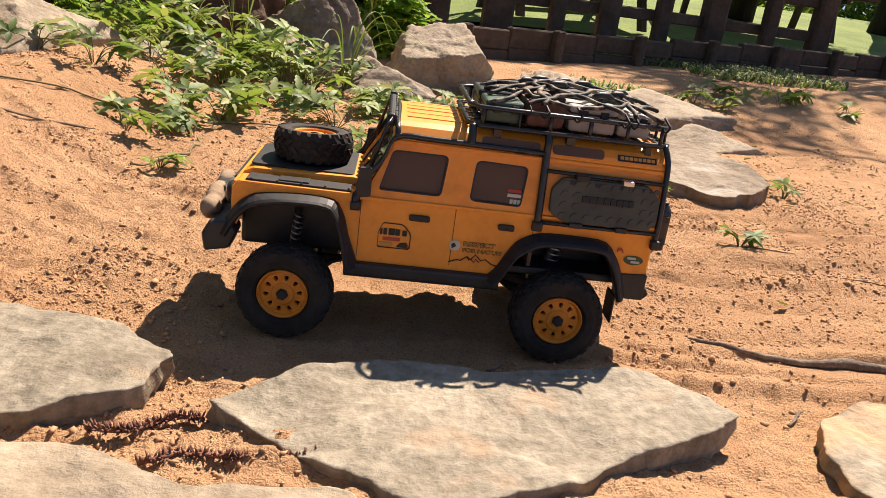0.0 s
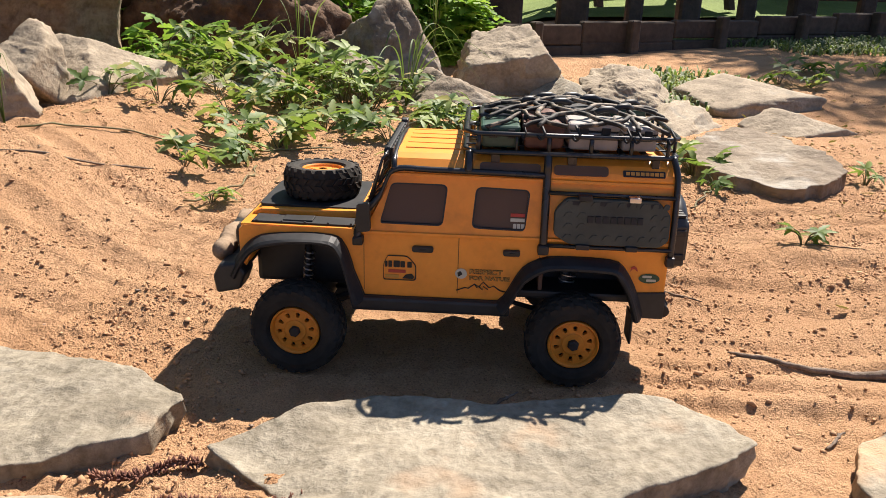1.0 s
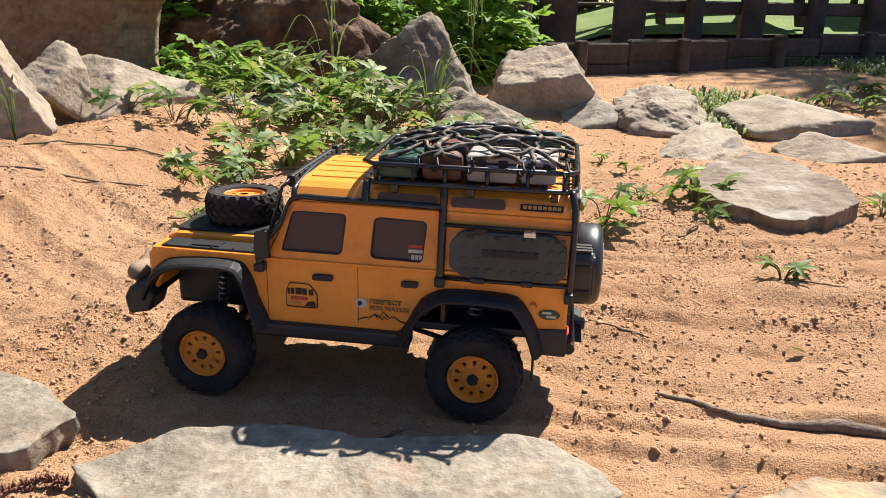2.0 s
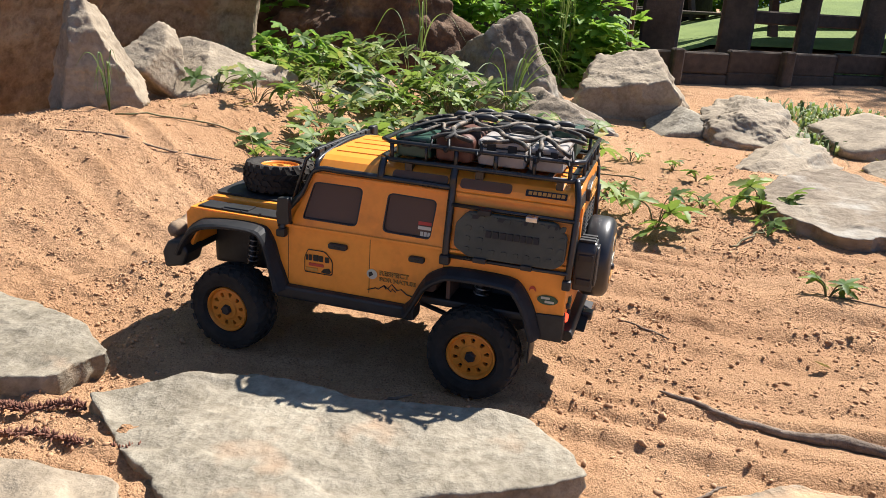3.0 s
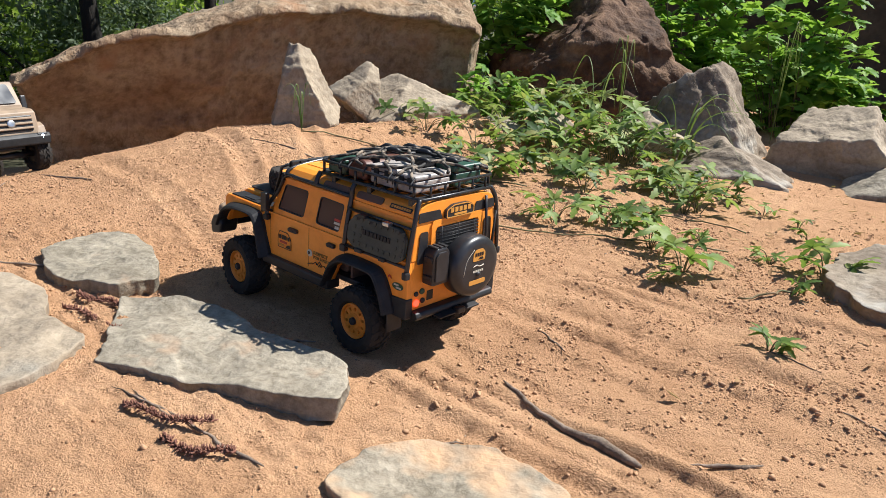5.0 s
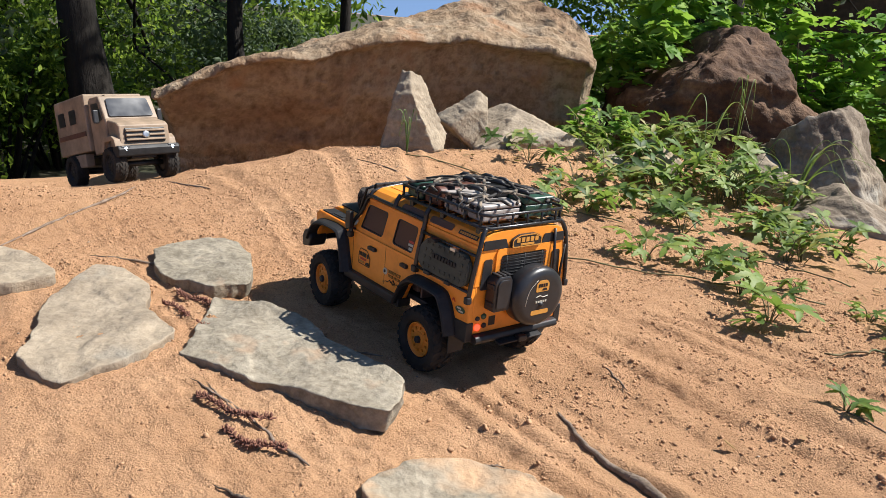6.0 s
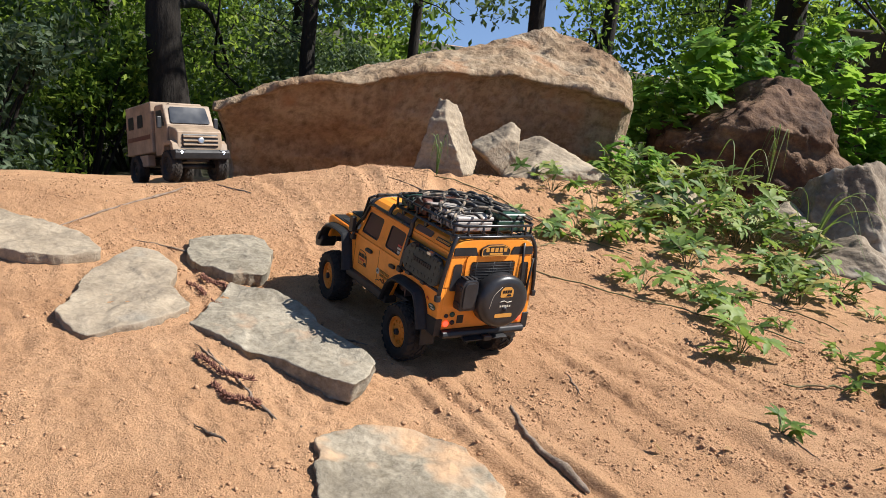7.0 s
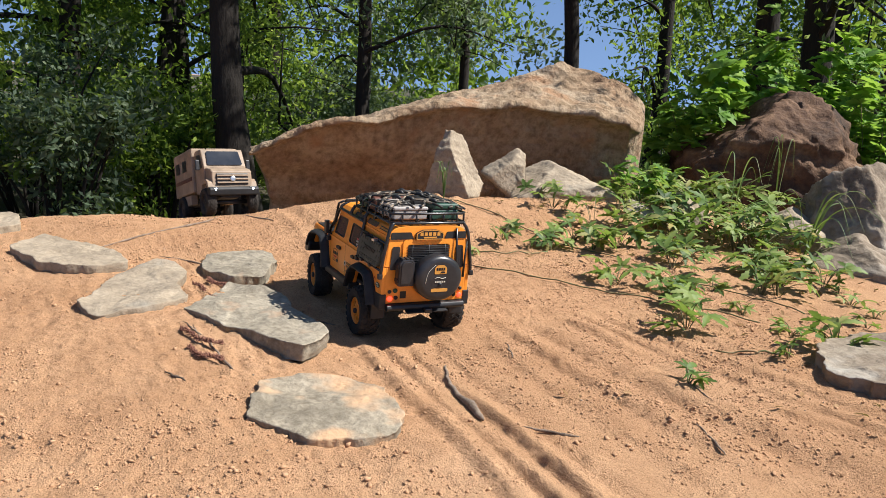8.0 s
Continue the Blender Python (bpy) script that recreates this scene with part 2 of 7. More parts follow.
CATKIN = surface("dry_red_brown_catkin", [(0.3, (0.12, 0.045, 0.03)), (0.7, (0.28, 0.13, 0.085))], [(0.3, (0.5, 0.5, 0.5)), (0.7, (1, 1, 1))], 60.0, 260.0, 0.9, 0.6, 0.6, 0.002)
# near-black: the shade of the canopy is put into the bark's colour
BARK = surface("shade_darkened_bark", [(0.3, (0.010, 0.008, 0.006)), (0.7, (0.032, 0.025, 0.019))], [(0.3, (0.4, 0.4, 0.4)), (0.7, (1, 1, 1))], 5.0, 28.0, 0.95, 0.8, 1.0, 0.02, stretch=(1, 1, 0.25))
TIMBER = surface("dark_weathered_timber", [(0.3, (0.055, 0.039, 0.027)), (0.7, (0.14, 0.10, 0.07))], [(0.3, (0.5, 0.5, 0.5)), (0.7, (1, 1, 1))], 4.0, 30.0, 0.9, 0.7, 0.6, 0.01)
CLOD = surface("damp_sand_crumbs", [(0.3, (0.40, 0.225, 0.120)), (0.7, (0.56, 0.335, 0.185))], [(0.3, (0.6, 0.6, 0.6)), (0.7, (1, 1, 1))], 40.0, 300.0, 0.95, 0.6, 0.5, 0.001)
PEBBLE = surface("pale_pebble", [(0.3, (0.30, 0.22, 0.15)), (0.7, (0.52, 0.42, 0.32))], [(0.3, (0.7, 0.7, 0.7)), (0.7, (1, 1, 1))], 30.0, 200.0, 0.7, 0.6, 0.3, 0.001)

# ---- mesh helpers ----


def vnoise(x, y, seed=0):
    """Smooth value noise on a unit lattice, -1 to 1, for arrays."""
    xi, yi = np.floor(x), np.floor(y)
    fx, fy = x - xi, y - yi
    fx, fy = fx * fx * fx * (fx * (fx * 6 - 15) + 10), fy * fy * fy * (fy * (fy * 6 - 15) + 10)

    def h(a, b):
        n = np.sin(a * 127.1 + b * 311.7 + seed * 74.7) * 43758.5453
        return 2 * (n - np.floor(n)) - 1
    return (h(xi, yi) * (1 - fx) + h(xi + 1, yi) * fx) * (1 - fy) + (h(xi, yi + 1) * (1 - fx) + h(xi + 1, yi + 1) * fx) * fy


def fbm(x, y, octaves=4, seed=0, gain=0.5):
    s, a = 0.0, 1.0
    for k in range(octaves):
        s = s + a * vnoise(x * 2 ** k + 13.7 * k, y * 2 ** k - 7.3 * k, seed + k)
        x, y = 0.80 * x - 0.60 * y, 0.60 * x + 0.80 * y
        a *= gain
    return s


def step(a, b, v):
    t = np.clip((v - a) / (b - a), 0, 1)
    return t * t * (3 - 2 * t)


def mesh_of(name, verts, faces, smooth=False):
    me = bpy.data.meshes.new(name)
    me.from_pydata([tuple(v) for v in verts], [], [tuple(f) for f in faces])
    if smooth:
        me.polygons.foreach_set("use_smooth", [True] * len(me.polygons))
    me.update()
    return me


def thing(name, label, category, group="", kind="", at=(0, 0, 0)):
    ob = new(name)
    ob.location = at
    return tagged(ob, label, category, group, kind)


def part(name, me, material, parent=None, label=""):
    """One mesh object under a thing or under a part. me: a mesh, or a bmesh."""
    if isinstance(me, bmesh.types.BMesh):
        bm, me = me, bpy.data.meshes.new(name)
        bm.to_mesh(me)
        bm.free()
    if material and not me.materials:
        me.materials.append(material)
    ob = new(name, me)
    if parent:
        ob.parent = parent
    return tagged(ob, label)


def single(name, me, material, label, category, group="", kind="", at=(0, 0, 0)):
    ob = part(name, me, material)
    ob.location = at
    return tagged(ob, label, category, group, kind)


def soften(bm, width, segments=2, angle=30):
    es = [e for e in bm.edges if len(e.link_faces) == 2 and e.calc_face_angle(0) > radians(angle)]
    bmesh.ops.bevel(bm, geom=es, offset=width, segments=segments, profile=0.6, affect="EDGES", clamp_overlap=True)
    for f in bm.faces:
        f.smooth = False
    return bm


def block(x0, x1, y0, y1, z0, z1, r=0.002, seg=2):
    bm = bmesh.new()
    bmesh.ops.create_cube(bm, size=1, matrix=Matrix.Translation(((x0 + x1) / 2, (y0 + y1) / 2, (z0 + z1) / 2)) @ Matrix.Diagonal((abs(x1 - x0), abs(y1 - y0), abs(z1 - z0), 1)))
    if r:
        soften(bm, r, seg)
    return bm


def prism(poly, place, r=0.0, seg=2):
    """A solid between two copies of a polygon; place(u, v, side) gives the point, side 0 or 1."""
    bm = bmesh.new()
    a = [bm.verts.new(place(u, v, 0)) for u, v in poly]
    b = [bm.verts.new(place(u, v, 1)) for u, v in poly]
    bm.faces.new(a)
    bm.faces.new(b[::-1])
    for i in range(len(poly)):
        j = (i + 1) % len(poly)
        bm.faces.new((a[i], b[i], b[j], a[j]))
    bmesh.ops.recalc_face_normals(bm, faces=bm.faces[:])
    if r:
        soften(bm, r, seg)
    return bm


def rounded(poly, r, k=4):
    """A polygon with its corners rounded: k + 1 points a corner."""
    out = []
    n = len(poly)
    for i in range(n):
        p, a, b = Vector(poly[i]), Vector(poly[i - 1]), Vector(poly[(i + 1) % n])
        u, v = (a - p).normalized(), (b - p).normalized()
        d = min(r, (a - p).length * 0.45, (b - p).length * 0.45)
        for s in range(k + 1):
            t = s / k
            q = (p + u * d) * (1 - t) ** 2 + p * 2 * t * (1 - t) + (p + v * d) * t ** 2
            out.append((q.x, q.y))
    return out


def ring(outer, inner, place, r_out, r_in, k=4):
    """A framed opening: a plate between an outer and an inner outline of equal corners."""
    o, i = rounded(outer, r_out, k), rounded(inner, r_in, k)
    n = len(o)
    bm = bmesh.new()
    v = [[bm.verts.new(place(*p, s)) for p in q] for s in (0, 1) for q in (o, i)]
    for a in range(n):
        b = (a + 1) % n
        for q, w in ((v[0], v[1]), (v[1], v[3]), (v[3], v[2]), (v[2], v[0])):
            bm.faces.new((q[a], q[b], w[b], w[a]))
    bmesh.ops.recalc_face_normals(bm, faces=bm.faces[:])
    return bm


def tube_data(points, radius, sides=8, closed=False):
    """Vertices and faces of a round bar along points; radius: a number or one for each point."""
    P = [Vector(p) for p in points]
    n = len(P)
    R = radius if isinstance(radius, (list, tuple, np.ndarray)) else [radius] * n
    vs, fs, up = [], [], None
    for i, p in enumerate(P):
        if closed:
            d = P[(i + 1) % n] - P[i - 1]
        else:
            d = P[min(i + 1, n - 1)] - P[max(i - 1, 0)]
        d.normalize()
        if up is None:
            up = d.orthogonal().normalized()
        up = (up - d * up.dot(d))
        up = up.normalized() if up.length > 1e-6 else d.orthogonal().normalized()
        side = d.cross(up)
        for k in range(sides):
            a = 2 * math.pi * k / sides
            vs.append(tuple(p + (up * math.cos(a) + side * math.sin(a)) * R[i]))
    for i in range(n if closed else n - 1):
        for k in range(sides):
            a, b = i * sides + k, i * sides + (k + 1) % sides
            c, d = ((i + 1) % n) * sides + (k + 1) % sides, ((i + 1) % n) * sides + k
            fs.append((a, b, c, d))
    if not closed:
        fs.append(tuple(range(sides))[::-1])
        fs.append(tuple(range((n - 1) * sides, n * sides)))
    return vs, fs


def joined(name, chunks, smooth=True):
    vs, fs = [], []
    for v, f in chunks:
        o = len(vs)
        vs.extend(v)
        fs.extend([tuple(i + o for i in q) for q in f])
    return mesh_of(name, vs, fs, smooth)


def tube(name, points, radius, sides=8, closed=False):
    return mesh_of(name, *tube_data(points, radius, sides, closed), True)


def arc_points(pts, k=6):
    """A Catmull-Rom curve through points."""
    P = [Vector(p) for p in pts]
    P = [P[0] * 2 - P[1]] + P + [P[-1] * 2 - P[-2]]
    out = []
    for i in range(1, len(P) - 2):
        for s in range(k):
            t = s / k
            a, b, c, d = P[i - 1:i + 3]
            out.append(0.5 * ((2 * b) + (c - a) * t + (2 * a - 5 * b + 4 * c - d) * t * t + (3 * b - a - 3 * c + d) * t ** 3))
    return out + [P[-2]]


def lathe(name, profile, n=32, axis="y", smooth=True):
    """A turned body: profile of (radius, along) round an axis."""
    vs, fs = [], []
    m = len(profile)
    for i in range(n):
        a = 2 * math.pi * i / n
        for r, h in profile:
            c, s = r * math.cos(a), r * math.sin(a)
            vs.append((c, h, s) if axis == "y" else (h, c, s) if axis == "x" else (c, s, h))
    for i in range(n):
        j = (i + 1) % n
        for k in range(m - 1):
            fs.append((i * m + k, i * m + k + 1, j * m + k + 1, j * m + k))
    me = mesh_of(name, vs, fs, smooth)
    bm = bmesh.new()
    bm.from_mesh(me)
    bmesh.ops.remove_doubles(bm, verts=bm.verts[:], dist=1e-6)
    bmesh.ops.recalc_face_normals(bm, faces=bm.faces[:])
    bm.to_mesh(me)
    bm.free()
    return me


# ---- ground: one sheet of sand, with wheel ruts, falling away at the brow ----
def rut(x, y, line, half, deep):
    """A wheel track along y = line(x): a trough with raised lips."""
    d = (y - line(x)) / half
    return deep * (-np.exp(-d * d * 1.2) + 0.75 * np.exp(-(np.abs(d) - 1.6) ** 2 * 3.0))


def base_height(x, y):
    q = np.clip(y - 0.4, 0, 1.7)
    side = step(-0.9, 0.7, x)
    dip = -0.06 * (q - 0.25 * (1 - np.exp(-q / 0.25))) * side + 0.07 * step(2.0, 3.4, y) * side
    dip = dip + 0.03 * np.clip(x - 0.6, 0, 3.0) * step(2.2, 3.4, y)
    bank = 0.115 * step(-0.5, -0.95, x) * step(-0.15, 0.6, y) * step(-1.85, -1.25, x)
    edge = x + 0.12 * np.minimum(y, 0.0) - 0.30 * np.maximum(y - 0.1, 0)
    brow = -0.22 * step(-1.15, -2.1, edge) - 0.75 * step(-2.1, -4.4, edge)
    near = 0.02 * step(-0.25, -0.6, y)
    climb = 0.019 * np.clip(np.sqrt(x * x + y * y) - 0.4, 0, 4.0) * step(-0.2, 0.3, y - 0.8 * x)
    rise = 0.50 * step(5.2, 11.0, y) * step(-2.0, 0.0, x)
    return dip + bank + brow + near + climb + rise


def height(x, y):
    x, y = np.asarray(x, float), np.asarray(y, float)
    z = base_height(x, y)
    r2 = x * x + y * y
    k = np.exp(-r2 / 9.0)
    z = z + k * (0.010 * fbm(x * 2.3, y * 2.3, 3, 3) + 0.0036 * fbm(8.9 * x - 6.6 * y, 6.6 * x + 8.9 * y, 3, 9))
    # behind the tail: a fan of crumbling ridges thrown up by earlier wheels
    w = step(0.10, 0.30, x) * step(1.9, 1.0, x) * step(-0.24, -0.10, y) * step(0.85, 0.55, y)
    v = y - (x - 0.2) * np.clip(0.45 * (y - 0.2), -0.06, 0.17)
    ph = (v + 0.014 * np.sin(v * 23.0 + 1.0)) / 0.084 + 0.45 * vnoise(x * 1.3 + 0.6 * v, v * 3.0 - 0.5 * x, 71)
    lane = np.floor(ph)
    s = ph - lane
    rise = step(0.0, 0.42, s)
    saw = rise * (1 - s) ** 0.8
    amp = 0.0235 * (0.35 + 0.75 * np.clip(0.5 + vnoise(x * 2.6 + lane * 3.7, lane * 1.9, 73), 0, 1.2))
    band = np.exp(-((s - 0.16) / 0.16) ** 2)
    z = z + w * (amp * saw - 0.006 + 0.0050 * band * np.maximum(fbm(24 * x - 18 * y, 18 * x + 24 * y, 3, 74, 0.6), 0))
    w2 = step(-0.22, -0.4, x) * step(-1.9, -1.0, x)
    z = z + w2 * (rut(x, y, lambda q: 0.10 - 0.35 * (q + 0.25) + 0.03 * np.sin(q * 5), 0.03, 0.008)
                  + rut(x, y, lambda q: 0.30 - 0.5 * (q + 0.25) + 0.03 * np.sin(q * 4 + 1), 0.03, 0.009)
                  + rut(x, y, lambda q: -0.02 - 0.12 * (q + 0.25) + 0.02 * np.sin(q * 6), 0.028, 0.005))
    w3 = step(-0.1, -0.3, y) * step(-1.2, -0.9, y) * np.exp(-x * x)
    z = z + w3 * 0.0022 * np.sin((y + 0.02 * fbm(x * 4, y * 4, 2, 5)) * 150) * (0.5 + 0.5 * vnoise(x * 5, y * 5, 8))
    fine = np.exp(-r2 / 3.2) * (1 - 0.65 * w)
    u, t = 0.848 * x - 0.530 * y, 0.530 * x + 0.848 * y
    u, t = u + 0.006 * vnoise(x * 23, y * 23, 81), t + 0.006 * vnoise(x * 21, y * 25, 82)
    patchy = np.clip(0.5 + 0.9 * vnoise(x * 3.1, y * 3.1, 41), 0.1, 1.3)
    z = z + fine * patchy * (0.0024 * fbm(u * 17, t * 17, 3, 51, 0.6) + 0.0030 * np.maximum(vnoise(u * 46, t * 46, 61) - 0.1, 0) + 0.0022 * np.maximum(vnoise(t * 78, u * 78, 62) - 0.1, 0))
    z = z + fine * (0.0030 * fbm(u * 45, t * 45, 3, 21, 0.6) + 0.0042 * np.maximum(fbm(u * 90, t * 90, 2, 31), 0.25))
    # the wheels stand on firm, level sand
    for wx in (-0.170, 0.163):
        for wy in (-0.106, 0.106):
            q = np.exp(-(((x - wx) / 0.045) ** 2 + ((y - wy) / 0.04) ** 2) ** 2)
            z = z * (1 - q) - 0.005 * q
    return z


def ground_at(x, y):
    return float(height(np.array([x]), np.array([y]))[0])


def graded(lo, hi, fine, a, b, grow=1.09):
    """Lines close together from a to b, wider and wider outside."""
    mid = list(np.arange(a, b, fine))
    d, v, right = fine, b, []
    while v < hi:
        right.append(v)
        d *= grow
        v += d
    d, v, left = fine, a, []
    while v > lo:
        d *= grow
        v -= d
        left.append(v)
    return np.array(left[::-1] + mid + right + [hi])


def build_ground():
    gx, gy = graded(-160, 160, 0.0048, -1.15, 1.15), graded(-120, 160, 0.0048, -0.95, 1.05)
    X, Y = np.meshgrid(gx, gy, indexing="ij")
    Z = height(X, Y)
    nx, ny = X.shape
    V = np.stack([X, Y, Z], -1).reshape(-1, 3)
    i = np.arange(nx * ny).reshape(nx, ny)
    Fc = np.stack([i[:-1, :-1], i[1:, :-1], i[1:, 1:], i[:-1, 1:]], -1).reshape(-1, 4)
    me = bpy.data.meshes.new("ground")
    me.vertices.add(len(V))
    me.vertices.foreach_set("co", V.ravel())
    me.loops.add(Fc.size)
    me.loops.foreach_set("vertex_index", Fc.ravel())
    me.polygons.add(len(Fc))
    me.polygons.foreach_set("loop_start", np.arange(0, Fc.size, 4))
    me.polygons.foreach_set("loop_total", np.full(len(Fc), 4))
    me.polygons.foreach_set("use_smooth", np.ones(len(Fc), bool))
    me.update()
    return single("ground", me, SAND, "reddish dry sand with wheel ruts and crumbs", "ground", kind="structure")


build_ground()


# ---- rocks ----
def rock_mesh(name, planes, size, seed, rough=0.06, level=5, pits=0.0):
    """A broken stone: a ball cut by planes (normal, distance), then weathered."""
    bm = bmesh.new()
    bmesh.ops.create_icosphere(bm, subdivisions=level, radius=1.0)
    N = np.array([Vector(n).normalized() for n, _ in planes])
    D = np.array([d for _, d in planes])
    V = np.array([v.co for v in bm.verts])
    dots = V @ N.T
    r = np.where(dots > 1e-3, D / np.maximum(dots, 1e-3), 9.0).min(1)
    r = np.minimum(r, 1.25)
    P = V * r[:, None]
    a = 3.1
    n = (fbm(P[:, 0] * a + seed, P[:, 1] * a + P[:, 2] * 2.3, 5, seed, 0.55) + fbm(P[:, 2] * a + 5, P[:, 0] * a - P[:, 1] * 1.7, 5, seed + 3, 0.55)) * 0.5
    led = fbm(P[:, 2] * 9.0 + 0.3 * n, P[:, 0] * 0.7 + P[:, 1] * 0.7, 2, seed + 9) * 0.35
    chip = np.abs(fbm(P[:, 0] * 7 + P[:, 2] * 5, P[:, 1] * 7 - P[:, 2] * 4 + seed, 4, seed + 17, 0.6))
    P = P * (1 + rough * (n + led - 0.22 * chip))[:, None] * np.array(size)
    for v, p in zip(bm.verts, P):
        v.co = p
    for f in bm.faces:
        f.smooth = True
    me = bpy.data.meshes.new(name)
    bm.to_mesh(me)
    bm.free()
    return me


def rock(name, label, at, size, planes, material, seed, turn=0.0, tip=(0, 0), rough=0.06, level=5, group=""):
    me = rock_mesh(name, planes, size, seed, rough, level)
    ob = single(name, me, material, label, "rock", group)
    ob.matrix_world = pose(at[0], at[1], at[2], tip[0], tip[1], turn)
    return ob


def slab(name, label, outline, thick, material, seed, top=0.035, tilt=(0.0, 0.0), dome=0.0, group="flat stones beside the trail", ragged=0.006):
    """A flat bedded stone: uneven top, broken rim, its foot sunk in the sand."""
    O = np.array(rounded(outline, 0.012, 3))
    c = O.mean(0)
    n = 240
    seg = np.vstack([O, O[:1]])
    L = np.concatenate([[0], np.cumsum(np.linalg.norm(np.diff(seg, axis=0), axis=1))])
    s = np.linspace(0, L[-1], n, endpoint=False)
    rim = np.stack([np.interp(s, L, seg[:, 0]), np.interp(s, L, seg[:, 1])], 1)
    ang = np.linspace(0, 2 * np.pi, n, endpoint=False)
    wob = ragged * fbm(np.cos(ang) * 3.5 + seed, np.sin(ang) * 3.5, 5, seed, 0.5)
    rim = rim + (rim - c) / np.linalg.norm(rim - c, axis=1)[:, None] * wob[:, None]
    g = ground_at(*c)
    vs, rings = [], [0.03 + 0.92 * k / 44 for k in range(45)] + [0.972, 0.985, 0.997, 1.003, 0.992, 1.006, 0.975, 0.985]
    drop = [0] * 47 + [0.0006, 0.002, 0.006, thick * 0.4, thick * 0.65, thick * 0.9, thick * 1.25]
    for q, d in zip(rings, drop):
        p = c + (rim - c) * q
        z = g + top + tilt[0] * (p[:, 0] - c[0]) + tilt[1] * (p[:, 1] - c[1]) + dome * (1 - min(q, 1.0) ** 2) - d
        amp = 0.0042 if d < 0.004 else 0.0016
        z = z + amp * fbm(p[:, 0] * 14 + seed, p[:, 1] * 14, 4, seed + 2) + (0.0022 * np.tanh(6 * fbm(p[:, 0] * 5, p[:, 1] * 9 + seed, 3, seed)) if d < 0.004 else 0)
        if d > 0.01:
            p = p + (p - c) * (0.014 * fbm(ang * 3, np.full(n, d * 130.0), 3, seed + 5))[:, None]
        vs.extend(np.column_stack([p, z]).tolist())
    fs = []
    for k in range(len(rings) - 1):
        for i in range(n):
            j = (i + 1) % n
            fs.append((k * n + i, k * n + j, (k + 1) * n + j, (k + 1) * n + i))
    vs.append([c[0], c[1], float(np.mean([v[2] for v in vs[:n]]))])
    fs.extend([(len(vs) - 1, (i + 1) % n, i) for i in range(n)])
    fs = [f[::-1] for f in fs]
    me = mesh_of(name, vs, fs, True)
    return single(name, me, material, label, "stone", group)


# ---- the model car: nose to -x, wheels on the sand at z = 0 ----
CAR = thing("model_car", "orange-yellow model off-road car with a loaded roof rack, parked on sand", "model car")


def flat_y(y0, y1, lean=0.0, z0=0.178):
    """Places profile points (x, z) in a flank at y0 (outer) and y1 (inner), leaning inwards above z0."""
    sg = 1 if y0 < 0 else -1
    return lambda x, z, s: (x, (y0, y1)[s] + sg * max(0.0, z - z0) * lean, z)


# lower body: one hollowed tub with cut wheel arches
TUB = [(-0.243, 0.128), (-0.243, 0.176), (-0.236, 0.186), (-0.068, 0.182), (-0.066, 0.178), (0.262, 0.178), (0.262, 0.098), (0.233, 0.094), (0.224, 0.118), (0.212, 0.142), (0.200, 0.150),
       (0.150, 0.152), (0.134, 0.146), (0.118, 0.122), (0.102, 0.096), (-0.074, 0.096), (-0.080, 0.110), (-0.090, 0.148), (-0.100, 0.166), (-0.150, 0.171), (-0.205, 0.164), (-0.226, 0.148), (-0.238, 0.122)]
for side in (-1, 1):
    body = part("flank_panel", prism(TUB, flat_y(side * 0.097, side * 0.088), 0.0022), ORANGE, CAR)
part("nose_panel", block(-0.243, -0.236, -0.089, 0.089, 0.126, 0.184, 0.002), ORANGE, CAR)
part("tail_panel", block(0.254, 0.262, -0.089, 0.089, 0.096, 0.178, 0.002), ORANGE, CAR)
part("floor_pan", block(-0.07, 0.255, -0.088, 0.088, 0.098, 0.108, 0.003), BLACK, CAR)
part("bulkhead", block(-0.074, -0.066, -0.088, 0.088, 0.10, 0.186, 0.002), INSIDE, CAR)
# inner wheel boxes
for x0, x1 in ((-0.236, -0.078), (0.108, 0.226)):
    part("wheel_box", block(x0, x1, -0.088, 0.088, 0.150, 0.168, 0.004), BLACK, CAR)
    part("wheel_box", block(x0, x1, -0.048, 0.048, 0.085, 0.150, 0.006), BLACK, CAR)

# bonnet: flat wings, a raised middle, black chequer plates
part("bonnet", prism([(-0.240, 0.180), (-0.236, 0.192), (-0.225, 0.200), (-0.072, 0.203), (-0.068, 0.186)], lambda u, v, s: (u, (-0.062, 0.062)[s], v), 0.004), ORANGE, CAR)
for side in (-1, 1):
    part("wing_top", prism([(-0.242, 0.178), (-0.236, 0.1885), (-0.068, 0.1865), (-0.068, 0.178)], lambda u, v, s: (u, side * (0.062, 0.096)[s], v), 0.003), ORANGE, CAR)
    part("wing_plate", prism([(-0.228, 0.189), (-0.226, 0.1925), (-0.078, 0.1905), (-0.076, 0.187)], lambda u, v, s: (u, side * (0.066, 0.092)[s], v), 0.0008), GREYBLK, CAR, "black chequer plate")
    part("wing_vent", block(-0.185, -0.140, side * 0.070, side * 0.088, 0.190, 0.1945, 0.001), BLACK, CAR)
    for k in range(5):
        part("screw", block(-0.222 + k * 0.035, -0.219 + k * 0.035, side * 0.0895, side * 0.0915, 0.189, 0.1935, 0.0005), GREYBLK, CAR)
plate = rounded([(-0.230, -0.052), (-0.230, 0.052), (-0.076, 0.056), (-0.076, -0.056)], 0.01)
part("bonnet_plate", prism(plate, lambda u, v, s: (u, v, (0.2005, 0.2055)[s]), 0.0008), GREYBLK, CAR, "black chequer plate")
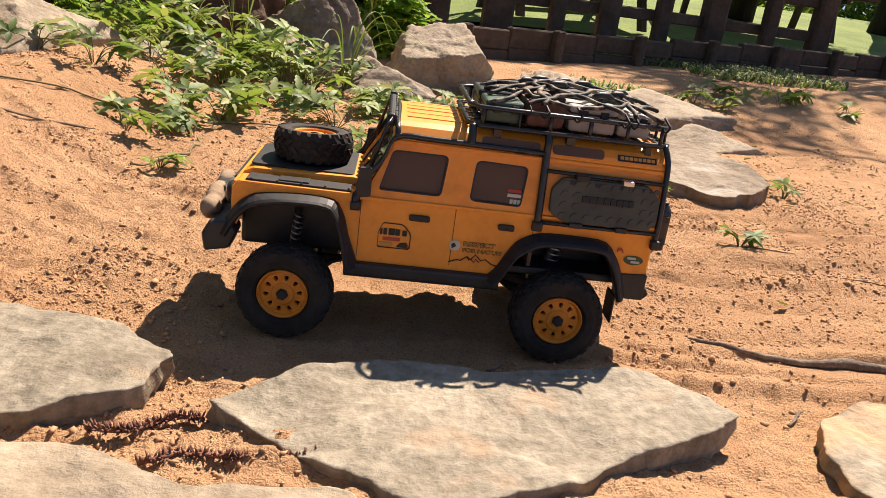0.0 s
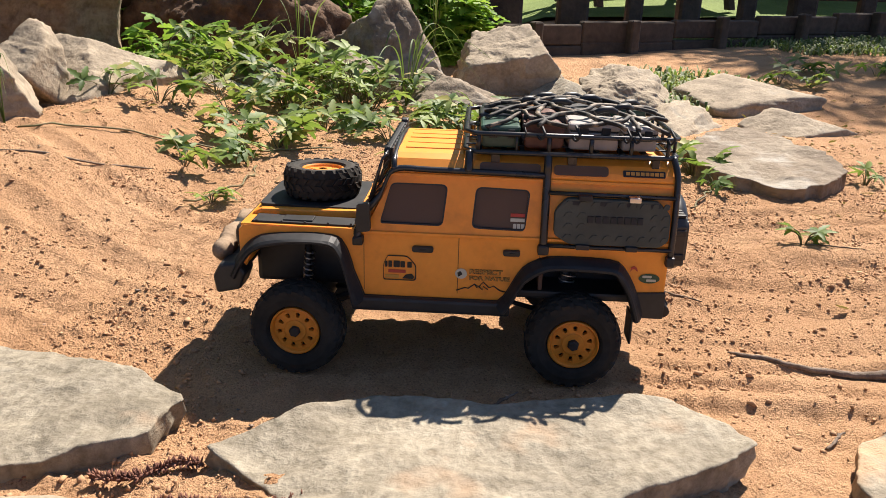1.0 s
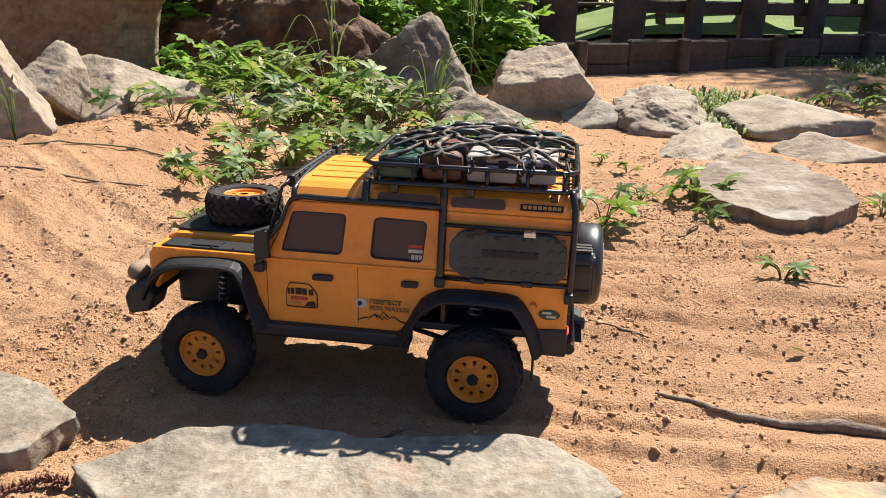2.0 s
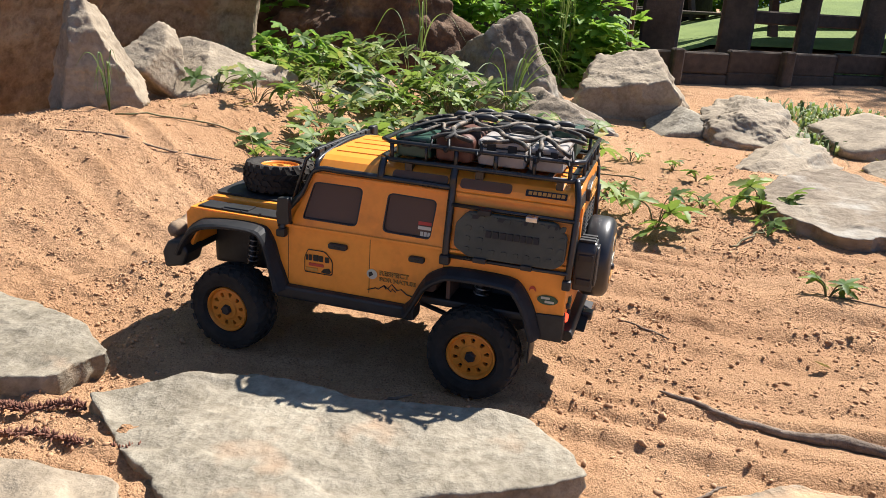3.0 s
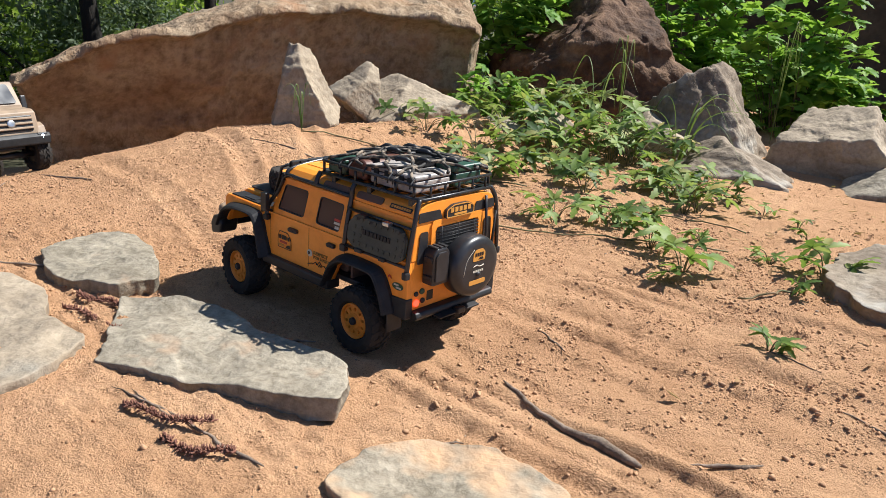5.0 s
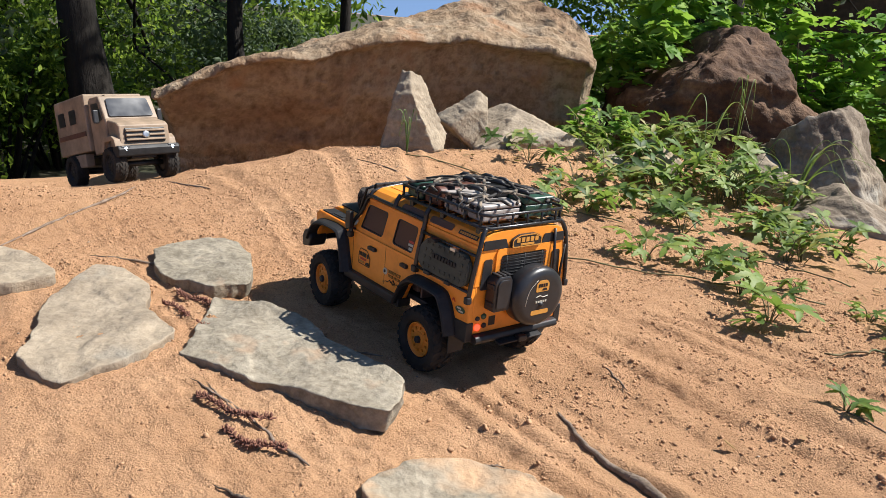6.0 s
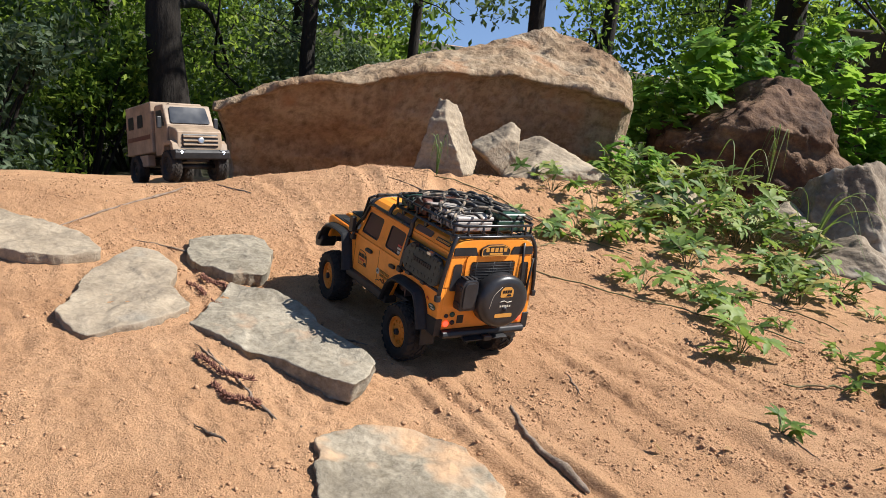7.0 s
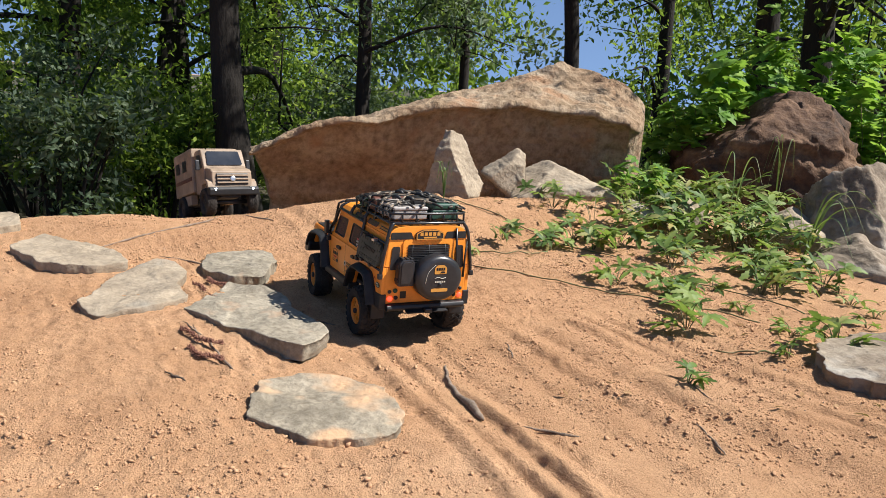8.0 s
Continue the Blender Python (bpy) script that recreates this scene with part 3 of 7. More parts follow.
# slats of the grille, lamps, bumper, winch roll
gr = part("grille", block(-0.249, -0.241, -0.050, 0.050, 0.135, 0.176, 0.002), BLACK, CAR)
for k in range(5):
    part("slat", block(-0.2515, -0.248, -0.047, 0.047, 0.139 + k * 0.0075, 0.1425 + k * 0.0075, 0.0008), GREYBLK, gr)
for side in (-1, 1):
    hl = part("headlight", lathe("headlight", [(0.0, -0.008), (0.012, -0.007), (0.0155, -0.003), (0.0165, 0.0), (0.0165, 0.006)], 24, "x"), BLACK, CAR)
    hl.location = (-0.246, side * 0.069, 0.158)
    ln = part("lens", lathe("lens", [(0.0, -0.004), (0.008, -0.003), (0.0125, 0.0)], 20, "x"), CHROME, hl)
    ln.location = (-0.006, 0, 0)
bp = part("front_bumper", prism([(-0.268, 0.108), (-0.272, 0.122), (-0.266, 0.132), (-0.246, 0.132), (-0.243, 0.112)], lambda u, v, s: (u, (-0.108, 0.108)[s], v), 0.004, 3), BLACK, CAR)
for side in (-1, 1):
    part("bumper_end", prism([(-0.272, 0.096), (-0.276, 0.118), (-0.266, 0.134), (-0.242, 0.136), (-0.232, 0.122), (-0.240, 0.102)], lambda u, v, s: (u, side * (0.076, 0.112)[s], v), 0.005, 3), BLACK, bp)
part("winch", block(-0.285, -0.262, -0.034, 0.034, 0.128, 0.152, 0.004), BLACK, bp)
roll = [(-0.276 + 0.003 * math.sin(k * 1.7), -0.092 + k * 0.0185, 0.140 + 0.004 * math.cos(k * 2.1)) for k in range(9)]
part("bedroll", tube("bedroll", arc_points(roll, 4), [0.006 + 0.0075 * math.sin(min(1, k / 4, (32 - k) / 4) * 1.5) + 0.0016 * math.sin(k * 2.4) + 0.001 * math.sin(k * 0.9) for k in range(33)], 12), CANVAS, bp, "rolled tan canvas on the winch")

# cabin: door frames, glass, screen
FRONT_O, FRONT_I = [(-0.066, 0.178), (-0.020, 0.246), (0.050, 0.246), (0.050, 0.178)], [(-0.050, 0.187), (-0.024, 0.2345), (0.0385, 0.2345), (0.0345, 0.1865)]
REAR_O, REAR_I = [(0.050, 0.178), (0.050, 0.246), (0.136, 0.246), (0.136, 0.178)], [(0.0605, 0.1855), (0.0635, 0.2335), (0.1245, 0.232), (0.1205, 0.1845)]
LEAN_IN = 0.17
for side in (-1, 1):
    pl = flat_y(side * 0.096, side * 0.0905, LEAN_IN)
    gl = flat_y(side * 0.0935, side * 0.0925, LEAN_IN)
    for o, i in ((FRONT_O, FRONT_I), (REAR_O, REAR_I)):
        fr = part("door_frame", ring(o, i, pl, 0.002, 0.007), ORANGE, CAR)
        gasket = [((p[0] - sum(q[0] for q in i) / 4) * 0.955 + sum(q[0] for q in i) / 4, (p[1] - sum(q[1] for q in i) / 4) * 0.93 + sum(q[1] for q in i) / 4) for p in i]
        part("gasket", ring(i, gasket, flat_y(side * 0.0962, side * 0.092, LEAN_IN), 0.007, 0.006), BLACK, fr)
        part("window_pane", prism(rounded(i, 0.006), gl), GLASS, fr, "smoked brown window")
    part("quarter_panel", prism([(0.136, 0.178), (0.136, 0.246), (0.262, 0.244), (0.262, 0.178)], pl, 0.0015), ORANGE, CAR)
    # door shut lines and waist rib
    for x in (-0.066, 0.050, 0.136):
        part("shut_line", block(x - 0.00025, x + 0.00025, side * 0.0965, side * 0.0973, 0.104 if x < 0.1 else 0.15, 0.176, 0), DECAL, CAR)
    part("waist_rib", prism([(-0.068, 0.1745), (0.262, 0.1745), (0.262, 0.1785), (-0.068, 0.1785)], flat_y(side * 0.0988, side * 0.096), 0.001), ORANGE, CAR)
    for x in (0.013, 0.103):
        h = part("door_handle", prism(rounded([(x - 0.012, 0.1555), (x - 0.012, 0.1625), (x + 0.012, 0.1625), (x + 0.012, 0.1555)], 0.003), flat_y(side * 0.1022, side * 0.096), 0.0012), BLACK, CAR, "black door handle")
        part("keyhole", block(x - 0.004, x + 0.004, side * 0.1018, side * 0.1028, 0.158, 0.160, 0.0005), DECAL, h)
# interior
for side in (-1, 1):
    st = part("seat", block(0.000, 0.030, side * 0.018, side * 0.070, 0.108, 0.215, 0.008, 3), INSIDE, CAR)
    part("headrest", block(0.014, 0.028, side * 0.030, side * 0.058, 0.214, 0.232, 0.006, 3), INSIDE, st)
    part("cushion", block(-0.045, 0.006, side * 0.018, side * 0.070, 0.108, 0.150, 0.008, 3), INSIDE, st)
part("rear_bench", block(0.095, 0.125, -0.078, 0.078, 0.108, 0.215, 0.008, 3), INSIDE, CAR)
part("dashboard", block(-0.066, -0.040, -0.086, 0.086, 0.150, 0.184, 0.006, 3), INSIDE, CAR)
part("load_wall", block(0.137, 0.141, -0.085, 0.085, 0.108, 0.244, 0.001), INSIDE, CAR)
wheel = part("steering_wheel", tube("steering_wheel", [(0, 0.017 * math.cos(a * math.pi / 8), 0.017 * math.sin(a * math.pi / 8)) for a in range(16)], 0.0022, 6, True), BLACK, CAR)
wheel.matrix_basis = pose(-0.028, -0.045, 0.188, 0, 25, 0)

# roof with rounded shoulders, ribs and skylight strips
SEC = [(-0.0845, 0.2440), (-0.0855, 0.2470), (-0.0835, 0.2535), (-0.0765, 0.2615), (-0.067, 0.2660), (-0.048, 0.2685), (0.0, 0.2690), (0.048, 0.2685), (0.067, 0.2660), (0.0765, 0.2615), (0.0835, 0.2535), (0.0855, 0.2470), (0.0845, 0.2440)]
part("roof", prism(SEC, lambda u, v, s: ((-0.022, 0.263)[s], u, v), 0.0015), ORANGE, CAR)
for k in range(5):
    y = -0.05 + 0.025 * k
    part("roof_rib", block(-0.012, 0.255, y - 0.003, y + 0.003, 0.2670, 0.2702 - abs(y) * 0.02, 0.001), ORANGE, CAR)
for side in (-1, 1):
    for x0, x1 in ((0.066, 0.132), (0.144, 0.192)):
        part("skylight", prism(rounded([(x0, 0.0), (x0, 0.012), (x1, 0.012), (x1, 0.0)], 0.004), lambda u, v, s: (u, side * (0.0849 - v * 0.56 + 0.0006 * s + 0.0008), 0.2505 + v * 0.83 + 0.0006 * s)), GLASS, CAR, "smoked roof-edge window")
    part("gutter", prism([(-0.024, 0.2425), (-0.024, 0.2465), (0.264, 0.2445), (0.264, 0.2405)], flat_y(side * 0.0985, side * 0.094, LEAN_IN), 0.001), ORANGE, CAR)
# windscreen
scr = part("screen_frame", ring([(-0.090, 0.0), (-0.084, 0.082), (0.084, 0.082), (0.090, 0.0)], [(-0.080, 0.010), (-0.075, 0.073), (0.075, 0.073), (0.080, 0.010)],
           lambda u, v, s: (-0.072 + v * 0.60 + 0.004 * s, u, 0.183 + v * 0.80 - 0.003 * s), 0.004, 0.006), ORANGE, CAR)
part("windscreen", prism([(-0.080, 0.010), (-0.075, 0.073), (0.075, 0.073), (0.080, 0.010)], lambda u, v, s: (-0.0705 + v * 0.60 + 0.001 * s, u, 0.1815 + v * 0.80)), GLASS, scr, "smoked brown windscreen")
for side in (-1, 1):
    part("wiper", tube("wiper", [(-0.076, side * 0.02, 0.186), (-0.062, side * 0.03, 0.205), (-0.050, side * 0.055, 0.220)], 0.0012, 6), BLACK, scr)

# wheel-arch flares and sills
def flare(path, out, side, width=0.014):
    n = len(path)
    chunks_v, chunks_f = [], []
    for i, (x, z) in enumerate(path):
        a, b = path[max(0, i - 1)], path[min(n - 1, i + 1)]
        dx, dz = b[0] - a[0], b[1] - a[1]
        l = math.hypot(dx, dz)
        nx, nz = -dz / l, dx / l
        for y, o in ((0.094, 0.0), (0.094, width * 1.25), (0.103, width * 1.2), (out - 0.003, width * 0.62), (out, width * 0.30), (out, 0.0), (out - 0.004, -0.002)):
            chunks_v.append((x + nx * o, side * y, z + nz * o))
    for i in range(n - 1):
        for k in range(7):
            j = (k + 1) % 7
            chunks_f.append((i * 7 + k, i * 7 + j, (i + 1) * 7 + j, (i + 1) * 7 + k))
    chunks_f += [tuple(range(7)), tuple(range((n - 1) * 7, n * 7))[::-1]]
    bm = bmesh.new()
    me = mesh_of("flare", chunks_v, chunks_f)
    bm.from_mesh(me)
    bmesh.ops.recalc_face_normals(bm, faces=bm.faces[:])
    return bm


FA = [(-0.246, 0.118), (-0.236, 0.136), (-0.222, 0.152), (-0.200, 0.161), (-0.150, 0.166), (-0.110, 0.164), (-0.098, 0.156), (-0.090, 0.142), (-0.082, 0.118), (-0.074, 0.090)]
RA = [(0.094, 0.088), (0.106, 0.104), (0.122, 0.128), (0.137, 0.142), (0.152, 0.147), (0.198, 0.146), (0.209, 0.138), (0.219, 0.120), (0.226, 0.100), (0.230, 0.086)]
for side in (-1, 1):
    for path in (FA, RA):
        fl = flare([(p.x, p.y) for p in arc_points([(x, z, 0) for x, z in path], 3)], 0.117, side, 0.0085)
        part("arch_flare", fl, GREYBLK, CAR, "black wheel-arch flare")
    part("sill", prism([(-0.078, 0.080), (-0.078, 0.0975), (0.104, 0.0975), (0.104, 0.080)], flat_y(side * 0.106, side * 0.080), 0.004, 2), BLACK, CAR, "black sill guard")
    part("corner_guard", prism(rounded([(0.229, 0.084), (0.229, 0.116), (0.2635, 0.118), (0.2635, 0.084)], 0.003), flat_y(side * 0.0995, side * 0.086), 0.0015), BLACK, CAR, "black rear corner guard")

# ---- wheels ----
TR, TW = 0.058, 0.046


def tyre_mesh(radius, width, lugs=22):
    """A knobbly tyre round the y axis."""
    r, w = radius, width / 2
    prof = [(r * 0.545, -w * 0.70), (r * 0.60, -w * 0.92), (r * 0.74, -w * 1.0), (r * 0.88, -w * 0.96), (r * 0.945, -w * 0.80), (r * 0.955, 0), (r * 0.945, w * 0.80), (r * 0.88, w * 0.96), (r * 0.74, w * 1.0), (r * 0.60, w * 0.92), (r * 0.545, w * 0.70), (r * 0.545, -w * 0.70)]
    base = lathe("tyre", prof, 48, "y")
    vs = [tuple(v.co) for v in base.vertices]
    fs = [tuple(p.vertices) for p in base.polygons]
    bpy.data.meshes.remove(base)
    cube = [(0, 1, 3, 2), (4, 6, 7, 5), (0, 4, 5, 1), (2, 3, 7, 6), (0, 2, 6, 4), (1, 5, 7, 3)]
    for i in range(lugs):
        for row, (y0, y1, da, sk) in enumerate(((-1.02, -0.46, 0.0, 0.05), (-0.42, -0.02, 0.5, -0.06), (0.02, 0.42, 0.0, 0.06), (0.46, 1.02, 0.5, -0.05))):
            a0 = 2 * math.pi * (i + da) / lugs
            half = 2 * math.pi / lugs * (0.31 if row in (0, 3) else 0.27)
            o = len(vs)
            for sa in (-1, 1):
                for y in (y0, y1):
                    for rr in ((r * 0.90 if row in (0, 3) else r * 0.94), r * (1.0 if row in (1, 2) else 0.99)):
                        edge = abs(y) > 1.0
                        q = rr if not edge else rr * (0.93 if rr > r * 0.95 else 0.94)
                        a = a0 + sa * half * (0.86 if rr > r * 0.95 else 1.0) + sk * (1 if y == y1 else -1)
                        vs.append((q * math.cos(a), y * w, q * math.sin(a)))
            fs.extend([tuple(o + k for k in f) for f in cube])
    me = mesh_of("tyre", vs, fs)
    bm = bmesh.new()
    bm.from_mesh(me)
    bmesh.ops.recalc_face_normals(bm, faces=bm.faces[:])
    bm.to_mesh(me)
    bm.free()
    return me


def rim_mesh(radius, width):
    """A dished steel-type wheel face towards -y, with ten round holes."""
    r, w = radius, width / 2
    bm = bmesh.new()
    n, holes = 60, 10
    prof = [(1.0, -w * 0.55), (1.0, -w * 0.78), (0.95, -w * 0.82), (0.90, -w * 0.74), (0.86, -w * 0.60)]
    rows = []
    for q, h in prof:
        rows.append([bm.verts.new((r * q * math.cos(2 * math.pi * i / n), h, r * q * math.sin(2 * math.pi * i / n))) for i in range(n)])
    for a, b in zip(rows, rows[1:]):
        for i in range(n):
            bm.faces.new((a[i], a[(i + 1) % n], b[(i + 1) % n], b[i]))
    # disc: each hole sits in a cell of six outer points
    hub = [bm.verts.new((r * 0.42 * math.cos(2 * math.pi * i / n), -w * 0.64, r * 0.42 * math.sin(2 * math.pi * i / n))) for i in range(n)]
    for h in range(holes):
        k0 = h * 6
        loop = [rows[-1][(k0 + j) % n] for j in range(7)] + [hub[(k0 + j) % n] for j in range(6, -1, -1)]
        ca = 2 * math.pi * (k0 + 3) / n
        c = Vector((r * 0.655 * math.cos(ca), -w * 0.62, r * 0.655 * math.sin(ca)))
        u, v = Vector((math.cos(ca), 0, math.sin(ca))), Vector((-math.sin(ca), 0, math.cos(ca)))
        inn = []
        for p in loop:
            d = p.co - c
            a = math.atan2(d.dot(v), d.dot(u))
            inn.append(bm.verts.new(c + (u * math.cos(a) + v * math.sin(a)) * r * 0.105))
        deep = [bm.verts.new(p.co + Vector((0, w * 0.25, 0))) for p in inn]
        m = len(loop)
        for j in range(m):
            jj = (j + 1) % m
            bm.faces.new((loop[j], loop[jj], inn[jj], inn[j]))
            bm.faces.new((inn[j], inn[jj], deep[jj], deep[j]))
    lip = [bm.verts.new((p.co.x, -w * 0.72, p.co.z)) for p in hub]
    mid = [bm.verts.new((p.co.x * 0.5, -w * 0.72, p.co.z * 0.5)) for p in hub]
    for i in range(n):
        j = (i + 1) % n
        bm.faces.new((hub[i], hub[j], lip[j], lip[i]))
        bm.faces.new((lip[i], lip[j], mid[j], mid[i]))
    bmesh.ops.recalc_face_normals(bm, faces=bm.faces[:])
    me = bpy.data.meshes.new("rim")
    bm.to_mesh(me)
    bm.free()
    return me


TYRE, RIM = tyre_mesh(TR, TW), rim_mesh(0.0305, TW)
BACK = lathe("rim_back", [(0.0, -0.004), (0.031, -0.004), (0.031, 0.016), (0.020, 0.018), (0.0, 0.018)], 32, "y")
HUB = lathe("hub", [(0.0, -0.022), (0.0055, -0.022), (0.0065, -0.021), (0.0075, -0.014), (0.0075, 0.0)], 6, "y", False)
HUBCAP = lathe("hub_ring", [(0.0075, -0.0165), (0.0135, -0.0165), (0.0140, -0.0120)], 24, "y")


def car_wheel(x, y, z, side, spin, steer=0.0):
    w = part("wheel", bpy.data.meshes.get("wheel_core") or lathe("wheel_core", [(0.0, 0.004), (0.012, 0.004), (0.012, 0.018), (0.0, 0.018)], 16, "y"), BLACK, CAR)
    w.matrix_basis = pose(x, y, z, 0, 0, (0 if side < 0 else 180) + steer)
    for nm, me, mt, lb in (("tyre", TYRE, RUBBER, "dusty black knobbly tyre"), ("rim", RIM, RIMS, "orange wheel with ten holes"), ("rim_back", BACK, BLACK, ""), ("hub_nut", HUB, BLACK, ""), ("hub_ring", HUBCAP, RIMS, "")):
        o = part(nm, me, mt, w, lb)
        o.matrix_basis = pose(0, 0, 0, 0, spin, 0)
    return w


for x, side, spin, steer in ((-0.170, -1, 10, -4), (0.163, -1, 40, 0), (-0.170, 1, 25, -4), (0.163, 1, 5, 0)):
    car_wheel(x, side * 0.1060, TR - 0.006, side, spin, steer)

# running gear
for x in (-0.162, 0.162):
    ax = part("axle", tube("axle", [(x, -0.075, TR), (x, -0.02, TR), (x, 0.02, TR), (x, 0.075, TR)], [0.008, 0.008, 0.008, 0.008], 12), BLACK, CAR)
    part("differential", lathe("differential", [(0.0, -0.02), (0.010, -0.018), (0.017, -0.008), (0.018, 0.004), (0.010, 0.018), (0.0, 0.019)], 18, "y"), BLACK, ax).location = (x, 0.012, TR)
    for side in (-1, 1):
        sh = part("shock_absorber", tube("shock_absorber", [(x - 0.004, side * 0.058, TR + 0.012), (x, side * 0.056, 0.10), (x + 0.006, side * 0.054, 0.155)], [0.0035, 0.0055, 0.0055], 10), BLACK, CAR)
        coil = [(x + 0.0001 * k, side * 0.057 + 0.0075 * math.cos(k * 0.7), 0.078 + k * 0.00082) for k in range(72)]
        coil = [(p[0] + 0.0075 * math.sin(k * 0.7), p[1], p[2]) for k, p in enumerate(coil)]
        part("spring", tube("spring", coil, 0.0011, 5), CHROME, sh, "thin steel spring")
    for side in (-1, 1):
        part("link", tube("link", [(x, side * 0.040, TR - 0.004), (x * 0.35, side * 0.030, 0.080)], 0.0032, 8), BLACK, CAR)
part("chassis_rail", block(-0.235, 0.250, -0.034, -0.024, 0.082, 0.100, 0.002), BLACK, CAR)
part("chassis_rail", block(-0.235, 0.250, 0.024, 0.034, 0.082, 0.100, 0.002), BLACK, CAR)
part("gearbox", block(-0.045, 0.045, -0.030, 0.030, 0.066, 0.098, 0.006), BLACK, CAR)
part("drive_shaft", tube("drive_shaft", [(-0.150, 0.008, TR), (0.150, 0.008, TR)], 0.0035, 8), BLACK, CAR)

# spare wheel lying on the bonnet
sp = part("bonnet_wheel", lathe("spare_core", [(0.0, -0.006), (0.030, -0.006), (0.030, 0.012), (0.0, 0.012)], 24, "y"), BLACK, CAR)
sp.matrix_basis = pose(-0.158, 0.0, 0.2105, -93, 0, 0) @ Matrix.Diagonal((0.86, 0.80, 0.86, 1))
part("tyre", TYRE, RUBBER, sp, "black knobbly tyre")
part("rim", RIM, RIMS, sp, "orange wheel")
part("hub_ring", HUBCAP, RIMS, sp)

# ---- outer cage, mirrors, lamps ----
def bars(name, sets, r, label="", parent=CAR, mat=METALBLK):
    out = []
    for s in sets:
        out.append(part(name, tube(name, s, r, 8), mat, parent, label))
    return out


for side in (-1, 1):
    yy = lambda z: side * (0.100 - max(0.0, z - 0.178) * 0.17)
    bars("cage_bar", [
        arc_points([(-0.071, side * 0.101, 0.170), (-0.069, yy(0.19), 0.192), (-0.045, yy(0.225), 0.225), (-0.021, yy(0.25), 0.250), (0.02, yy(0.25), 0.2515), (0.136, yy(0.25), 0.2500)], 5),
        arc_points([(0.056, side * 0.0895, 0.2515), (0.056, side * 0.087, 0.262), (0.056, side * 0.080, 0.2735)], 5),
        arc_points([(0.138, side * 0.1005, 0.168), (0.138, yy(0.2), 0.20), (0.138, yy(0.25), 0.250), (0.138, side * 0.087, 0.262), (0.138, side * 0.080, 0.2735)], 5),
        arc_points([(0.262, side * 0.1005, 0.160), (0.263, yy(0.2), 0.200), (0.263, yy(0.245), 0.246), (0.261, side * 0.084, 0.262), (0.258, side * 0.077, 0.2735)], 5),
    ], 0.0036, "")
    for p in ((-0.071, 0.168), (0.138, 0.166), (0.262, 0.158)):
        part("cage_foot", block(p[0] - 0.005, p[0] + 0.005, side * 0.0965, side * 0.106, p[1] - 0.006, p[1] + 0.006, 0.0025), BLACK, CAR)
    # lower rail under the recovery board, and clamps
    bars("board_rail", [[(0.140, side * 0.1008, 0.171), (0.262, side * 0.1008, 0.171)], [(0.140, side * 0.0925, 0.2315), (0.262, side * 0.0925, 0.2305)]], 0.0026)
    mir = part("mirror", prism(rounded([(-0.006, -0.016), (-0.008, 0.018), (0.006, 0.020), (0.007, -0.014)], 0.003), lambda u, v, s: (-0.064 + u, side * (0.105, 0.113)[s], 0.197 + v), 0.002), BLACK, CAR, "black door mirror")
    part("mirror_arm", tube("mirror_arm", [(-0.062, side * 0.097, 0.180), (-0.066, side * 0.104, 0.184), (-0.064, side * 0.109, 0.190)], 0.0024, 6), BLACK, mir)
part("cage_bar", tube("cage_bar", arc_points([(-0.021, -0.088, 0.2505), (-0.022, -0.075, 0.262), (-0.022, 0.0, 0.270), (-0.022, 0.075, 0.262), (-0.021, 0.088, 0.2505)], 5), 0.0036, 8), METALBLK, CAR)
lb = part("light_bar", block(-0.040, -0.028, -0.074, 0.074, 0.258, 0.273, 0.003), BLACK, CAR, "black lamp bar above the windscreen")
for k in range(9):
    ll = part("lamp", lathe("lamp", [(0.0, -0.006), (0.0065, -0.005), (0.0078, 0.0), (0.0078, 0.004)], 14, "x"), GREYBLK, lb)
    ll.location = (-0.040, -0.068 + 0.017 * k, 0.2655)
    part("fin", block(-0.028, -0.0235, -0.0745 + 0.017 * k, -0.0615 + 0.017 * k, 0.259, 0.272, 0.001), BLACK, lb)
for side in (-1, 1):
    part("bracket", tube("bracket", [(-0.034, side * 0.078, 0.268), (-0.045, side * 0.088, 0.262), (-0.062, side * 0.092, 0.205)], 0.0030, 6), METALBLK, lb)
sn = part("snorkel", tube("snorkel", arc_points([(-0.090, 0.100, 0.178), (-0.075, 0.103, 0.190), (-0.045, 0.098, 0.232), (-0.034, 0.095, 0.258)], 5), 0.0055, 10), BLACK, CAR, "black air snorkel")
part("snorkel_head", block(-0.044, -0.024, 0.087, 0.103, 0.256, 0.274, 0.004), BLACK, sn)

